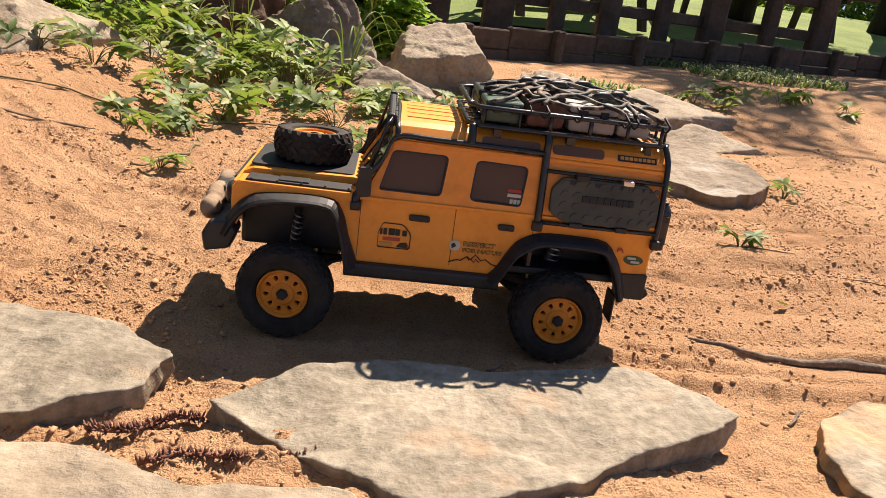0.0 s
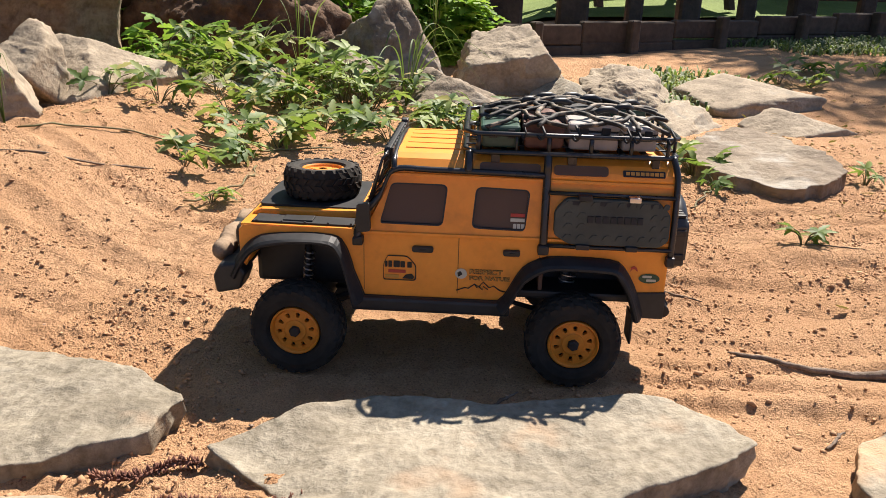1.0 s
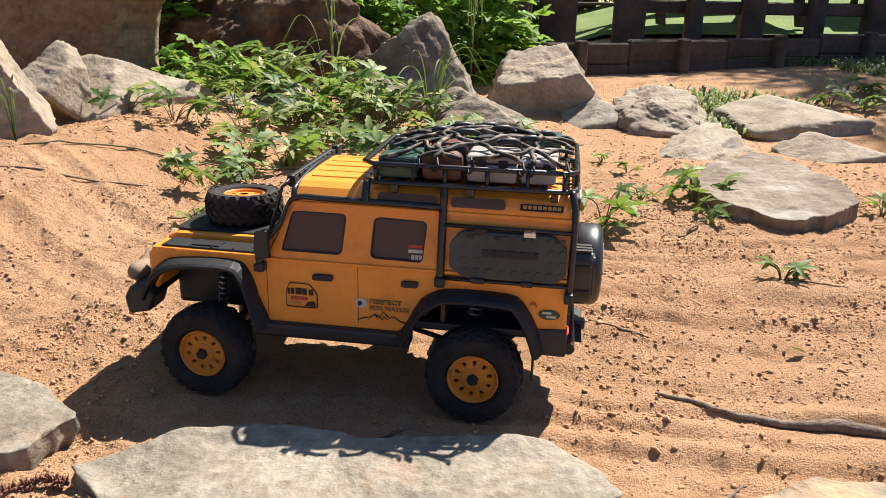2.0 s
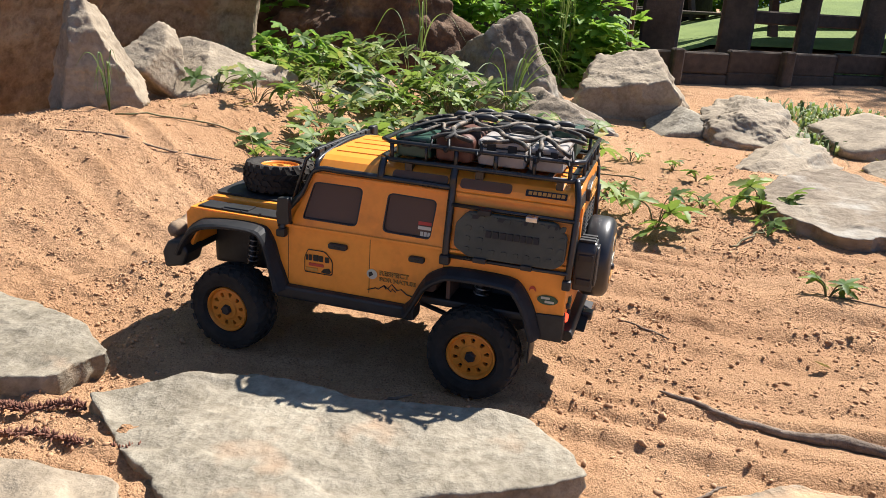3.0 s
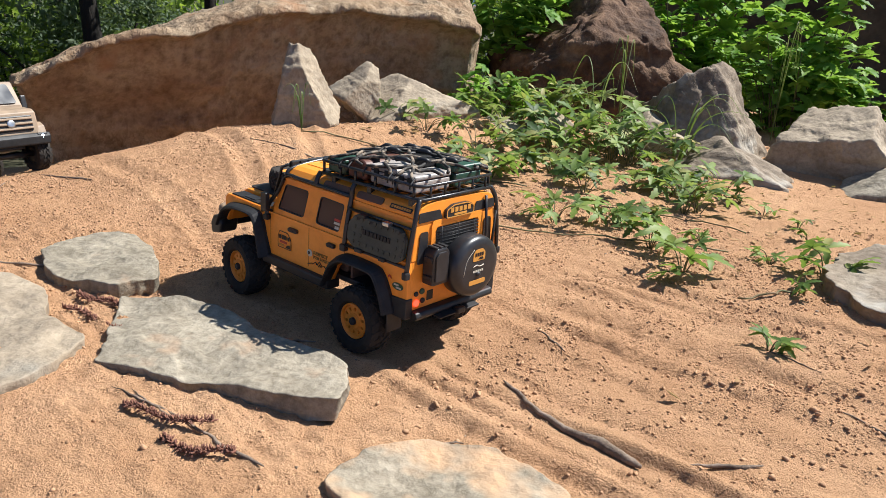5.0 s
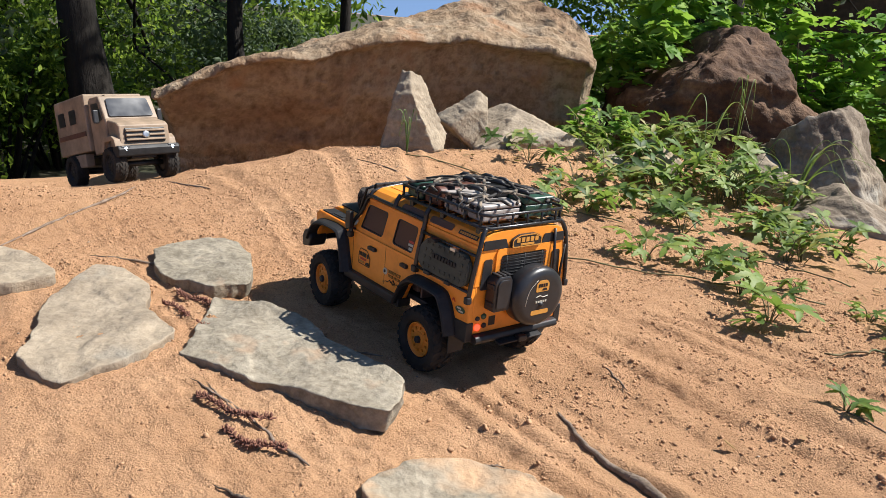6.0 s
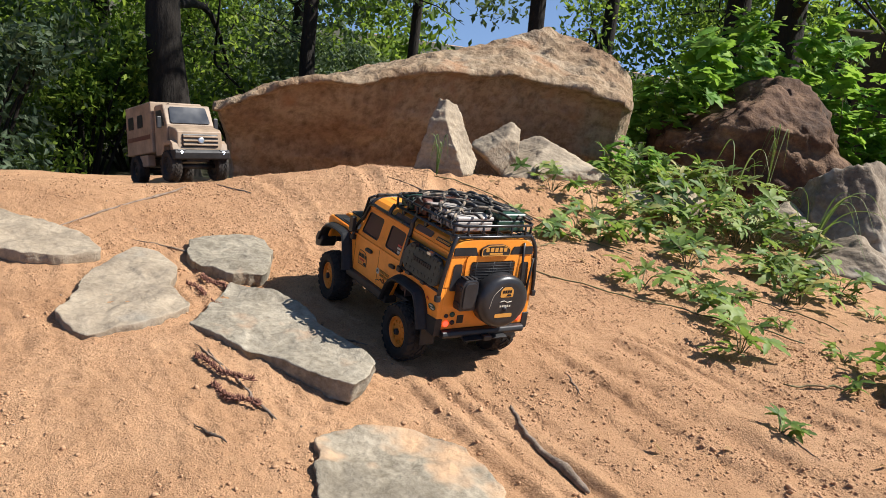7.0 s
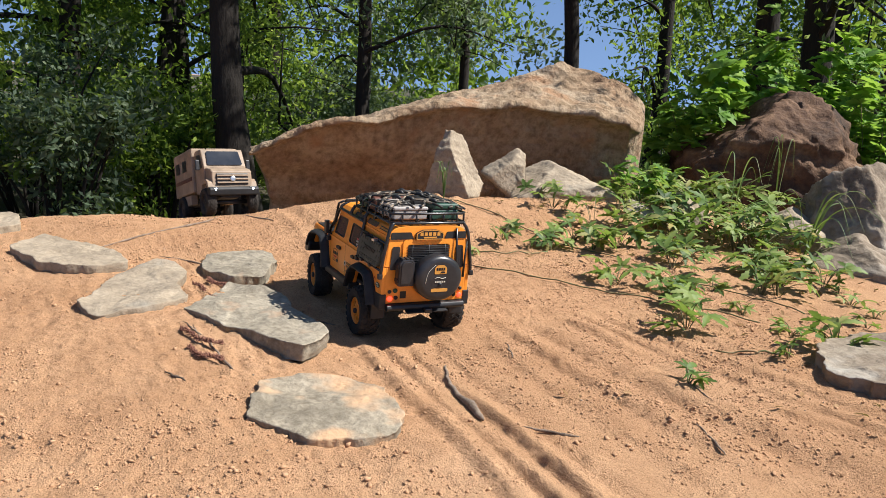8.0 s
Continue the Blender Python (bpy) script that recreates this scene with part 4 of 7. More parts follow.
# ---- recovery boards on the flanks ----
OCT = [(0.146, 0.186), (0.146, 0.213), (0.156, 0.2275), (0.243, 0.2275), (0.257, 0.213), (0.257, 0.184), (0.247, 0.1755), (0.160, 0.1755)]
for side in (-1, 1):
    bd = part("recovery_board", prism(rounded(OCT, 0.004, 2), flat_y(side * 0.1065, side * 0.0985, 0.15, 0.176), 0.0014), BOARD, CAR, "dark olive plastic recovery board")
    for r in range(4):
        for k in range(9):
            z = 0.1815 + r * 0.0125
            if r in (1, 2) and 1 < k < 7:
                continue
            x = 0.1535 + k * 0.0117
            part("stud", prism(rounded([(x, z), (x + 0.003, z + 0.006), (x + 0.008, z + 0.006), (x + 0.007, z)], 0.001, 1), flat_y(side * 0.1076, side * 0.1055, 0.15, 0.176)), BOARD, bd)
    for k in range(8):
        x = 0.175 + k * 0.0068
        part("raised_letter_bar", prism([(x, 0.2015), (x, 0.2090), (x + 0.0050, 0.2090), (x + 0.0050, 0.2015)], flat_y(side * 0.1082, side * 0.1055, 0.15, 0.176)), DECAL, bd)
    for k in range(4):
        x = 0.160 + k * 0.025
        part("slot", prism(rounded([(x, 0.2205), (x, 0.2250), (x + 0.011, 0.2250), (x + 0.011, 0.2205)], 0.0015, 2), flat_y(side * 0.1069, side * 0.105, 0.15, 0.176)), DECAL, bd)
    for x in (0.172, 0.218):
        for z in (0.2295, 0.1735):
            part("clamp", block(x - 0.006, x + 0.006, side * (0.094 if z > 0.2 else 0.098), side * (0.104 if z > 0.2 else 0.110), z - 0.003, z + 0.003, 0.001), CHROME if (z > 0.2 and x > 0.2) else BLACK, bd)

# ---- prints on the paint: plain shapes for marks, the one slogan in letters ----
FLANK = -0.0976


def decal(name, poly, mat, parent, y=FLANK, lift=0.0004, rr=0.0008):
    return part(name, prism(rounded(poly, rr, 2), lambda u, v, s: (u, y - (0.0002 + lift * s), v)), mat, parent)


def rect(x0, x1, z0, z1):
    return [(x0, z0), (x0, z1), (x1, z1), (x1, z0)]


badge = part("door_badge", ring([(-0.040, 0.118), (-0.040, 0.138), (-0.030, 0.1495), (-0.004, 0.1495), (0.006, 0.138), (0.006, 0.118)], [(-0.0388, 0.1192), (-0.0388, 0.1375), (-0.0295, 0.1483), (-0.0045, 0.1483), (0.0048, 0.1375), (0.0048, 0.1192)],
             lambda u, v, s: (u, FLANK - 0.0002 - 0.0004 * s, v), 0.004, 0.004), DECAL, CAR, "black badge print on the door")
for k, (w, h) in enumerate(((0.0055, 0.0072), (0.006, 0.0078), (0.0072, 0.0082), (0.0052, 0.0078), (0.0052, 0.0072))):
    x = -0.0355 + k * 0.0078
    decal("badge_bar", rect(x, x + w, 0.1345, 0.1345 + h), DECAL, badge)
decal("badge_bar", rect(-0.028, -0.006, 0.1275, 0.1315), DECAL_RED, badge)
decal("badge_bar", rect(-0.036, -0.014, 0.1212, 0.1250), DECAL_GOLD, badge)
decal("badge_mark", [(-0.010, 0.1205), (-0.006, 0.1255), (0.001, 0.1270), (0.004, 0.1225), (0.002, 0.1200)], DECAL, badge)
slo = part("slogan_globe", prism([(0.053 + 0.0055 * math.cos(a * 0.3927), 0.130 + 0.0065 * math.sin(a * 0.3927)) for a in range(16)], lambda u, v, s: (u, FLANK - 0.0002 - 0.0004 * s, v)), DECAL_PALE, CAR, "pale grey slogan print")
decal("globe_land", [(0.0505, 0.126), (0.0495, 0.1315), (0.0525, 0.1335), (0.0545, 0.1295)], DECAL, slo, lift=0.0008)


def lettering(text, x, z, size, mat, parent, y=FLANK, fat=0.0, proud=0.0009):
    cu = bpy.data.curves.new("slogan", "FONT")
    cu.body, cu.size, cu.extrude, cu.offset = text, size, 0.0001, fat
    tmp = bpy.data.objects.new("slogan", cu)
    me = bpy.data.meshes.new_from_object(tmp)
    bpy.data.objects.remove(tmp)
    ob = part("slogan", me, mat, parent)
    ob.matrix_basis = pose(x, y - proud, z, 90, 0, 0)
    return ob


for text, z, size in (("RESPECT", 0.1305, 0.0080), ("FOR NATURE", 0.1228, 0.0068)):
    lettering(text, 0.0605, z, size, DECAL, slo, FLANK, 0.00035, 0.0004)
    lettering(text, 0.0605, z, size, DECAL_GOLD, slo, FLANK, 0.0, 0.0009)
ridge = [(0.049, 0.1085), (0.057, 0.1125), (0.060, 0.1115), (0.066, 0.1175), (0.070, 0.1140), (0.074, 0.1205), (0.080, 0.1135), (0.084, 0.1160), (0.090, 0.1105), (0.097, 0.1090)]
part("mountain_line", tube("mountain_line", [(x, FLANK - 0.0004, z) for x, z in ridge], 0.0007, 5), DECAL, CAR, "thin black mountain outline print")
part("mountain_line", tube("mountain_line", [(x, FLANK - 0.0004, z) for x, z in ((0.066, 0.1175), (0.068, 0.1130), (0.070, 0.1145), (0.0735, 0.1105), (0.0745, 0.1150), (0.0785, 0.1110))], 0.0006, 5), DECAL, CAR)
ov = part("oval_badge", prism([(0.243 + 0.0115 * math.cos(a * 0.3142), 0.1345 + 0.0060 * math.sin(a * 0.3142)) for a in range(20)], lambda u, v, s: (u, -0.0976 - 0.0002 - 0.0004 * s, v)), DECAL_GREEN, CAR, "dark green oval badge")
for x0, x1, z in ((0.2355, 0.2455, 0.1355), (0.2400, 0.2505, 0.1310)):
    decal("badge_bar", rect(x0, x1, z, z + 0.0028), DECAL_PALE, ov, lift=0.0009)
decal("animal_mark", [(0.2220, 0.1420), (0.2225, 0.1475), (0.2255, 0.1495), (0.2285, 0.1475), (0.2300, 0.1430), (0.2285, 0.1430), (0.2270, 0.1455), (0.2240, 0.1455)], DECAL_RED, CAR)
shoulder = lambda lift: lambda u, v, s: (u, -(0.0857 - v * 0.56 + lift * s), 0.2505 + v * 0.83 + lift * s)
gd = part("roof_mark", prism(rounded(rect(0.206, 0.250, 0.001, 0.0085), 0.0008, 2), shoulder(0.0005)), DECAL, CAR)
for k in range(8):
    part("badge_bar", prism(rect(0.2090 + k * 0.0050, 0.2128 + k * 0.0050, 0.0028, 0.0066), shoulder(0.0009)), DECAL_GOLD, gd)
# stickers on the rear door glass
for z, mt in ((0.2005, DECAL_RED), (0.1950, DECAL_PALE)):
    part("sticker", prism(rect(0.098, 0.1195, z - 0.0002, z + 0.0036), flat_y(-0.0944, -0.0938, LEAN_IN)), mt, CAR)
for k in range(3):
    part("sticker", prism(rect(0.1025 + k * 0.006, 0.1072 + k * 0.006, 0.1870, 0.1922), flat_y(-0.0944, -0.0938, LEAN_IN)), DECAL_PALE, CAR)

# ---- tail: grille window, sign, lamps, jerry box, covered spare ----
XB = 0.2635
tw = part("tail_window", prism(rounded(rect(-0.045, 0.045, 0.176, 0.214), 0.006), lambda u, v, s: (XB + 0.0008 * s, u, v)), COVER, CAR, "dark tail window with a black wire grille")
for k in range(9):
    part("wire", tube("wire", [(XB + 0.0035, -0.046, 0.179 + k * 0.0042), (XB + 0.0035, 0.046, 0.179 + k * 0.0042)], 0.0007, 5), GREYBLK, tw)
for k in range(3):
    part("wire", tube("wire", [(XB + 0.0035, -0.036 + k * 0.036, 0.176), (XB + 0.0035, -0.036 + k * 0.036, 0.215)], 0.0008, 5), BLACK, tw)
part("tail_upper", prism([(-0.0925, 0.178), (-0.0845, 0.247), (0.0845, 0.247), (0.0925, 0.178)], lambda u, v, s: ((0.254, 0.2628)[s], u, v), 0.0015), ORANGE, CAR)
part("tail_frame", ring(rect(-0.056, 0.056, 0.168, 0.224), rect(-0.047, 0.047, 0.175, 0.2155), lambda u, v, s: (0.2625 + 0.003 * s, u, v), 0.008, 0.006), ORANGE, CAR)
for side in (-1, 1):
    part("side_light_window", prism(rounded([(side * 0.062, 0.172), (side * 0.062, 0.212), (side * 0.078, 0.212), (side * 0.082, 0.172)], 0.004), lambda u, v, s: (XB + 0.0008 * s, u, v)), COVER, CAR)
    part("chequer_plate", prism(rounded([(side * 0.034, 0.2265), (side * 0.040, 0.242), (side * 0.082, 0.242), (side * 0.083, 0.2265)], 0.002), lambda u, v, s: (XB + 0.0012 * s, u, v)), GREYBLK, CAR, "worn black chequer plate")
sg = part("sign_board", prism(rounded([(-0.031, 0.2255), (-0.031, 0.240), (-0.016, 0.2475), (0.016, 0.2475), (0.031, 0.240), (0.031, 0.2255)], 0.004), lambda u, v, s: ((0.2635, 0.2690)[s], u, v), 0.001), BLACK, CAR, "arched gold and black sign above the tail window")
part("sign_edge", ring([(-0.030, 0.2262), (-0.030, 0.2398), (-0.0155, 0.2468), (0.0155, 0.2468), (0.030, 0.2398), (0.030, 0.2262)], [(-0.0285, 0.2276), (-0.0285, 0.239), (-0.015, 0.2453), (0.015, 0.2453), (0.0285, 0.239), (0.0285, 0.2276)], lambda u, v, s: (0.2690 + 0.0007 * s, u, v), 0.003, 0.003), DECAL_GOLD, sg)
for k in range(5):
    part("letter_bar", prism(rect(-0.022 + k * 0.0093, -0.0155 + k * 0.0093, 0.2345, 0.2420), lambda u, v, s: (0.2690 + 0.0007 * s, u, v)), DECAL_GOLD, sg)
part("letter_bar", prism(rect(-0.014, 0.014, 0.2290, 0.2322), lambda u, v, s: (0.2690 + 0.0007 * s, u, v)), DECAL_GOLD, sg)
for side in (-1, 1):
    for (dy, z, r, mt, lb2) in ((0.078, 0.1075, 0.0055, TAIL, "lit red tail lamp"), (0.079, 0.1230, 0.0040, BLACK, ""), (0.067, 0.1250, 0.0050, DECAL_GREEN, ""), (0.065, 0.1090, 0.0045, DECAL, "")):
        o = part("tail_lamp", lathe("tail_lamp", [(0.0, 0.004), (r * 0.7, 0.0035), (r, 0.002), (r, 0.0)], 16, "x"), mt, CAR, lb2)
        o.location = (0.262, side * dy, z)
part("sticker", prism(rect(-0.056, -0.043, 0.1065, 0.1225), lambda u, v, s: (0.2622 + 0.0006 * s, u, v)), DECAL, CAR)
# jerry box
jb = part("jerry_box", prism(rounded([(-0.070, 0.140), (-0.070, 0.190), (-0.063, 0.199), (-0.042, 0.199), (-0.037, 0.192), (-0.037, 0.140)], 0.003), lambda u, v, s: ((0.264, 0.288)[s], u, v), 0.003), COVER, CAR, "black plastic jerry box")
part("box_rib", prism(rounded([(-0.066, 0.146), (-0.066, 0.188), (-0.061, 0.194), (-0.045, 0.194), (-0.041, 0.188), (-0.041, 0.146)], 0.003), lambda u, v, s: ((0.2875, 0.2905)[s], u, v), 0.001), COVER, jb)
for k in range(3):
    part("strap", block(0.266, 0.286, -0.064 + k * 0.009, -0.058 + k * 0.009, 0.1985, 0.2020, 0.0015), GREYBLK, jb)
for z in (0.152, 0.182):
    part("catch", block(0.268, 0.286, -0.0725, -0.0695, z - 0.004, z + 0.004, 0.001), BLACK, jb)
# covered spare wheel
sc = part("spare_wheel_cover", lathe("spare_wheel_cover", [(0.0, 0.0345), (0.038, 0.0345), (0.046, 0.0335), (0.0515, 0.0295), (0.0535, 0.023), (0.0535, 0.004), (0.051, 0.0), (0.0, 0.0)], 48, "x"), COVER, CAR, "black cover over the spare wheel")
sc.matrix_basis = pose(0.268, 0.014, 0.157) @ Matrix.Diagonal((1, 0.96, 0.96, 1))
part("spare_mount", block(0.262, 0.271, 0.005, 0.035, 0.143, 0.173, 0.003), BLACK, CAR)
XC = 0.0347
part("cover_patch", prism(rounded([(-0.014, 0.012), (-0.014, 0.026), (-0.008, 0.0325), (0.008, 0.0325), (0.014, 0.026), (0.014, 0.012)], 0.003), lambda u, v, s: (XC + 0.0005 * s, u, v)), DECAL_GOLD, sc, "gold patch print")
for k in range(4):
    part("letter_bar", prism(rect(-0.010 + k * 0.0052, -0.0062 + k * 0.0052, 0.0205, 0.0265), lambda u, v, s: (XC + 0.001 * s, u, v)), DECAL, sc)
part("letter_bar", prism([(-0.002, 0.0145), (0.002, 0.0185), (0.008, 0.0180), (0.010, 0.0140)], lambda u, v, s: (XC + 0.001 * s, u, v)), DECAL, sc)
part("cover_line", tube("cover_line", arc_points([(XC, -0.013, 0.002), (XC + 0.0004, -0.004, 0.0045), (XC + 0.0004, 0.003, 0.0015), (XC, 0.013, 0.003)], 4), 0.0008, 5), DECAL_PALE, sc)
part("cover_line", tube("cover_line", arc_points([(XC, -0.034, -0.010), (XC, -0.028, 0.016), (XC, -0.012, 0.0335)], 6), 0.0005, 5), DECAL_PALE, sc)
for k in range(5):
    part("letter_bar", prism(rect(-0.012 + k * 0.005, -0.0085 + k * 0.005, -0.008, -0.0045), lambda u, v, s: (XC + 0.0005 * s, u, v)), DECAL_PALE, sc)
part("letter_bar", prism(rounded(rect(-0.020, 0.018, -0.0295, -0.0215), 0.003), lambda u, v, s: (XC + 0.0005 * s, u, v)), DECAL_GOLD, sc)
part("cover_hub", lathe("cover_hub", [(0.0, 0.0385), (0.004, 0.0375), (0.005, 0.034)], 14, "x"), BLACK, sc).location = (0, 0.0, -0.012)
rb = part("rear_bumper", prism(rounded([(0.256, 0.082), (0.256, 0.096), (0.272, 0.094), (0.275, 0.086), (0.270, 0.080)], 0.003), lambda u, v, s: (u, (-0.086, 0.086)[s], v), 0.002), BLACK, CAR)
part("tow_hitch", block(0.272, 0.288, -0.008, 0.008, 0.076, 0.086, 0.002), METALBLK, rb)
part("step", prism([(0.266, 0.078), (0.283, 0.076), (0.284, 0.079), (0.268, 0.082)], lambda u, v, s: (u, (-0.045, 0.045)[s], v), 0.001), GREYBLK, rb)
for side in (-1, 1):
    part("mud_flap", block(0.2275, 0.2300, side * 0.074, side * 0.104, 0.052, 0.088, 0.001), BLACK, CAR)
part("antenna", tube("antenna", [(0.266, 0.082, 0.150), (0.267, 0.083, 0.190), (0.269, 0.084, 0.232)], [0.0028, 0.0022, 0.0016], 7), BLACK, CAR)
part("ladder_rail", tube("ladder_rail", [(0.270, 0.064, 0.110), (0.270, 0.062, 0.205), (0.266, 0.060, 0.262)], 0.0024, 7), METALBLK, CAR)

# ---- roof rack, a thing on the roof, and its load ----
RACK = thing("roof_rack", "black tubular roof rack on the orange roof", "roof rack")
RX0, RX1, RY, RZ = 0.052, 0.262, 0.0815, 0.2735
loop = lambda z, r=0.0: [(RX0 - r, -RY + 0.012, z), (RX0 + 0.010, -RY, z), (RX1 - 0.010, -RY, z), (RX1, -RY + 0.010, z), (RX1, RY - 0.010, z), (RX1 - 0.010, RY, z), (RX0 + 0.010, RY, z), (RX0 - r, RY - 0.012, z)]
part("lower_rail", tube("lower_rail", loop(RZ), 0.0030, 8, True), METALBLK, RACK)
part("upper_rail", tube("upper_rail", loop(RZ + 0.021), 0.0028, 8, True), METALBLK, RACK)
for side in (-1, 1):
    for x in (0.064, 0.101, 0.138, 0.175, 0.212, 0.250):
        part("post", tube("post", [(x, side * RY, RZ), (x, side * RY, RZ + 0.021)], 0.0022, 7), METALBLK, RACK)
    for x in (0.080, 0.160, 0.240):
        part("foot", block(x - 0.004, x + 0.004, side * 0.068, side * 0.078, 0.2600, RZ, 0.001), METALBLK, RACK)
for y in (-0.06, -0.03, 0.0, 0.03, 0.06):
    part("post", tube("post", [(RX1, y, RZ), (RX1, y, RZ + 0.021)], 0.0020, 7), METALBLK, RACK)
for k in range(9):
    x = RX0 + 0.012 + k * 0.0235
    part("slat", block(x - 0.003, x + 0.003, -RY, RY, RZ - 0.001, RZ + 0.002, 0.0006), METALBLK, RACK)
for y in (-0.055, -0.018, 0.018, 0.055):
    part("slat", block(RX0, RX1, y - 0.002, y + 0.002, RZ + 0.002, RZ + 0.0035, 0.0005), METALBLK, RACK)
LZ = RZ + 0.0037


def case(name, label, cat, x0, x1, y0, y1, h, mat, lid=0.35, trim=BLACK, r=0.004):
    h *= 0.95
    c = thing(name, label, cat, "roof load")
    part("body", block(x0, x1, y0, y1, LZ, LZ + h * (1 - lid), r, 3), mat, c)
    ld = part("lid", block(x0 - 0.001, x1 + 0.001, y0 - 0.001, y1 + 0.001, LZ + h * (1 - lid) + 0.0008, LZ + h, r, 3), mat, c)
    part("seam", block(x0 + 0.001, x1 - 0.001, y0 + 0.001, y1 - 0.001, LZ + h * (1 - lid) - 0.001, LZ + h * (1 - lid) + 0.002, 0), trim, c)
    for q in (0.28, 0.72):
        x = x0 + (x1 - x0) * q
        part("latch", block(x - 0.004, x + 0.004, y0 - 0.0026, y0 + 0.001, LZ + h * (1 - lid) - 0.005, LZ + h * (1 - lid) + 0.005, 0.0008), trim, ld)
    return c


case("equipment_case", "dark green plastic case on the roof rack", "case", 0.066, 0.105, -0.076, -0.022, 0.027, GREENBOX)
case("equipment_case", "black plastic case on the roof rack", "case", 0.064, 0.108, -0.016, 0.030, 0.030, COVER)
case("equipment_case", "black plastic case on the roof rack", "case", 0.066, 0.110, 0.036, 0.078, 0.026, COVER)
case("cool_box", "off-white cool box under a cord net", "box", 0.156, 0.200, -0.072, -0.018, 0.032, WHITEBOX, 0.3, GREYBLK)
case("cool_box", "off-white cool box under a cord net", "box", 0.204, 0.240, -0.070, 0.004, 0.029, WHITEBOX, 0.3, GREYBLK)
case("equipment_case", "grey-black case under a cord net", "case", 0.156, 0.198, -0.010, 0.070, 0.038, GREYBLK)
case("equipment_case", "dark green plastic case under a cord net", "case", 0.203, 0.242, 0.012, 0.072, 0.036, GREENBOX)
bag = thing("leather_bag", "red-brown leather bag on the roof rack", "bag", "roof load")
part("body", prism(rounded([(0.113, LZ), (0.111, LZ + 0.026), (0.118, LZ + 0.031), (0.144, LZ + 0.033), (0.152, LZ + 0.026), (0.151, LZ)], 0.006), lambda u, v, s: (u, (-0.074, 0.030)[s], v), 0.004, 3), LEATHER, bag)
for y in (-0.052, 0.008):
    part("strap", block(0.1105, 0.1530, y - 0.003, y + 0.003, LZ + 0.0005, LZ + 0.0342, 0.001), BLACK, bag)
part("flap", prism(rounded([(0.112, LZ + 0.016), (0.110, LZ + 0.030), (0.1135, LZ + 0.030), (0.1145, LZ + 0.016)], 0.001), lambda u, v, s: (u, (-0.070, 0.026)[s], v), 0.0008), LEATHER, bag)
# cord net over the load
NET = thing("cargo_net", "elastic tan and black cord net over the roof load", "cargo net")


def load_top(x, y):
    u, v = (x - 0.165) / 0.115, y / 0.092
    return RZ + 0.019 + 0.029 * max(0.0, 1 - u * u * 0.75) * max(0.0, 1 - v * v * 0.72) ** 0.8


def cord(ends, name="cord", r=0.0026):
    (x0, y0), (x1, y1) = ends
    pts = []
    for k in range(13):
        t = k / 12
        x, y = x0 + (x1 - x0) * t + 0.003 * math.sin(k * 2.3 + x0 * 90), y0 + (y1 - y0) * t + 0.003 * math.cos(k * 1.9 + y0 * 70)
        pts.append((x, y, load_top(x, y) + 0.0015 * math.sin(k * 1.3)))
    part(name, tube(name, arc_points(pts, 3), r, 7), ROPE, NET)


for a, b in (((0.070, -0.079), (0.250, 0.076)), ((0.110, -0.087), (0.258, 0.030)), ((0.160, -0.088), (0.259, -0.030)), ((0.068, 0.020), (0.200, 0.086)), ((0.070, -0.040), (0.240, 0.086)),
             ((0.250, -0.086), (0.080, 0.082)), ((0.205, -0.088), (0.070, 0.040)), ((0.150, -0.088), (0.070, -0.010)), ((0.258, -0.020), (0.120, 0.086)), ((0.258, 0.045), (0.180, 0.087)),
             ((0.130, -0.087), (0.130, 0.087)), ((0.215, -0.088), (0.220, 0.087))):
    cord((a, b))
for x in (0.110, 0.160, 0.205, 0.250, 0.130, 0.215):
    part("hook", tube("hook", arc_points([(x, -0.080, RZ + 0.033), (x + 0.002, -0.088, RZ + 0.028), (x + 0.003, -0.0925, RZ + 0.024), (x, -0.090, RZ + 0.018), (x - 0.003, -0.0865, RZ + 0.022)], 3), 0.0014, 6), GREYBLK, NET, "bent wire hook")
for k, (x, y) in enumerate(((0.150, -0.02), (0.180, 0.01), (0.165, 0.035), (0.210, -0.025), (0.120, 0.0), (0.140, 0.03), (0.225, 0.02), (0.19, -0.045))):
    z = load_top(x, y)
    part("knot", tube("knot", [(x - 0.010, y - 0.004, z), (x - 0.004, y, z + 0.003), (x + 0.004, y + 0.002, z + 0.003), (x + 0.010, y + 0.005, z)], [0.003, 0.0042, 0.0042, 0.003], 8), BLACK, NET)



# ---- the car's proportions: a forward cab, a long load bay, a broad body on a tall tail ----
DRAWN = (-0.285, -0.246, -0.205, -0.110, -0.074, -0.066, -0.050, -0.024, 0.036, 0.062, 0.094, 0.122, 0.138, 0.198, 0.230, 0.262, 0.310)
TRUE = (-0.276, -0.241, -0.203, -0.128, -0.100, -0.089, -0.071, -0.058, 0.0045, 0.038, 0.078, 0.0995, 0.120, 0.197, 0.232, 0.266, 0.313)


def settle(p, kin):
    """A drawn point at its true place; the tail's glass is taller and its sign and plates sit under the roof's edge."""
    x, y, z = p
    if kin.startswith(("tail_window", "tail_frame", "side_light_window")) and z > 0.172:
        z = 0.172 + (z - 0.172) * 1.28
    if kin.startswith(("sign_board", "chequer_plate")):
        z += 0.0125
    if x < -0.070 and z > 0.168:
        z = 0.168 + (z - 0.168) * 0.62
    return Vector((float(np.interp(x, DRAWN, TRUE)), y * 1.09, z))


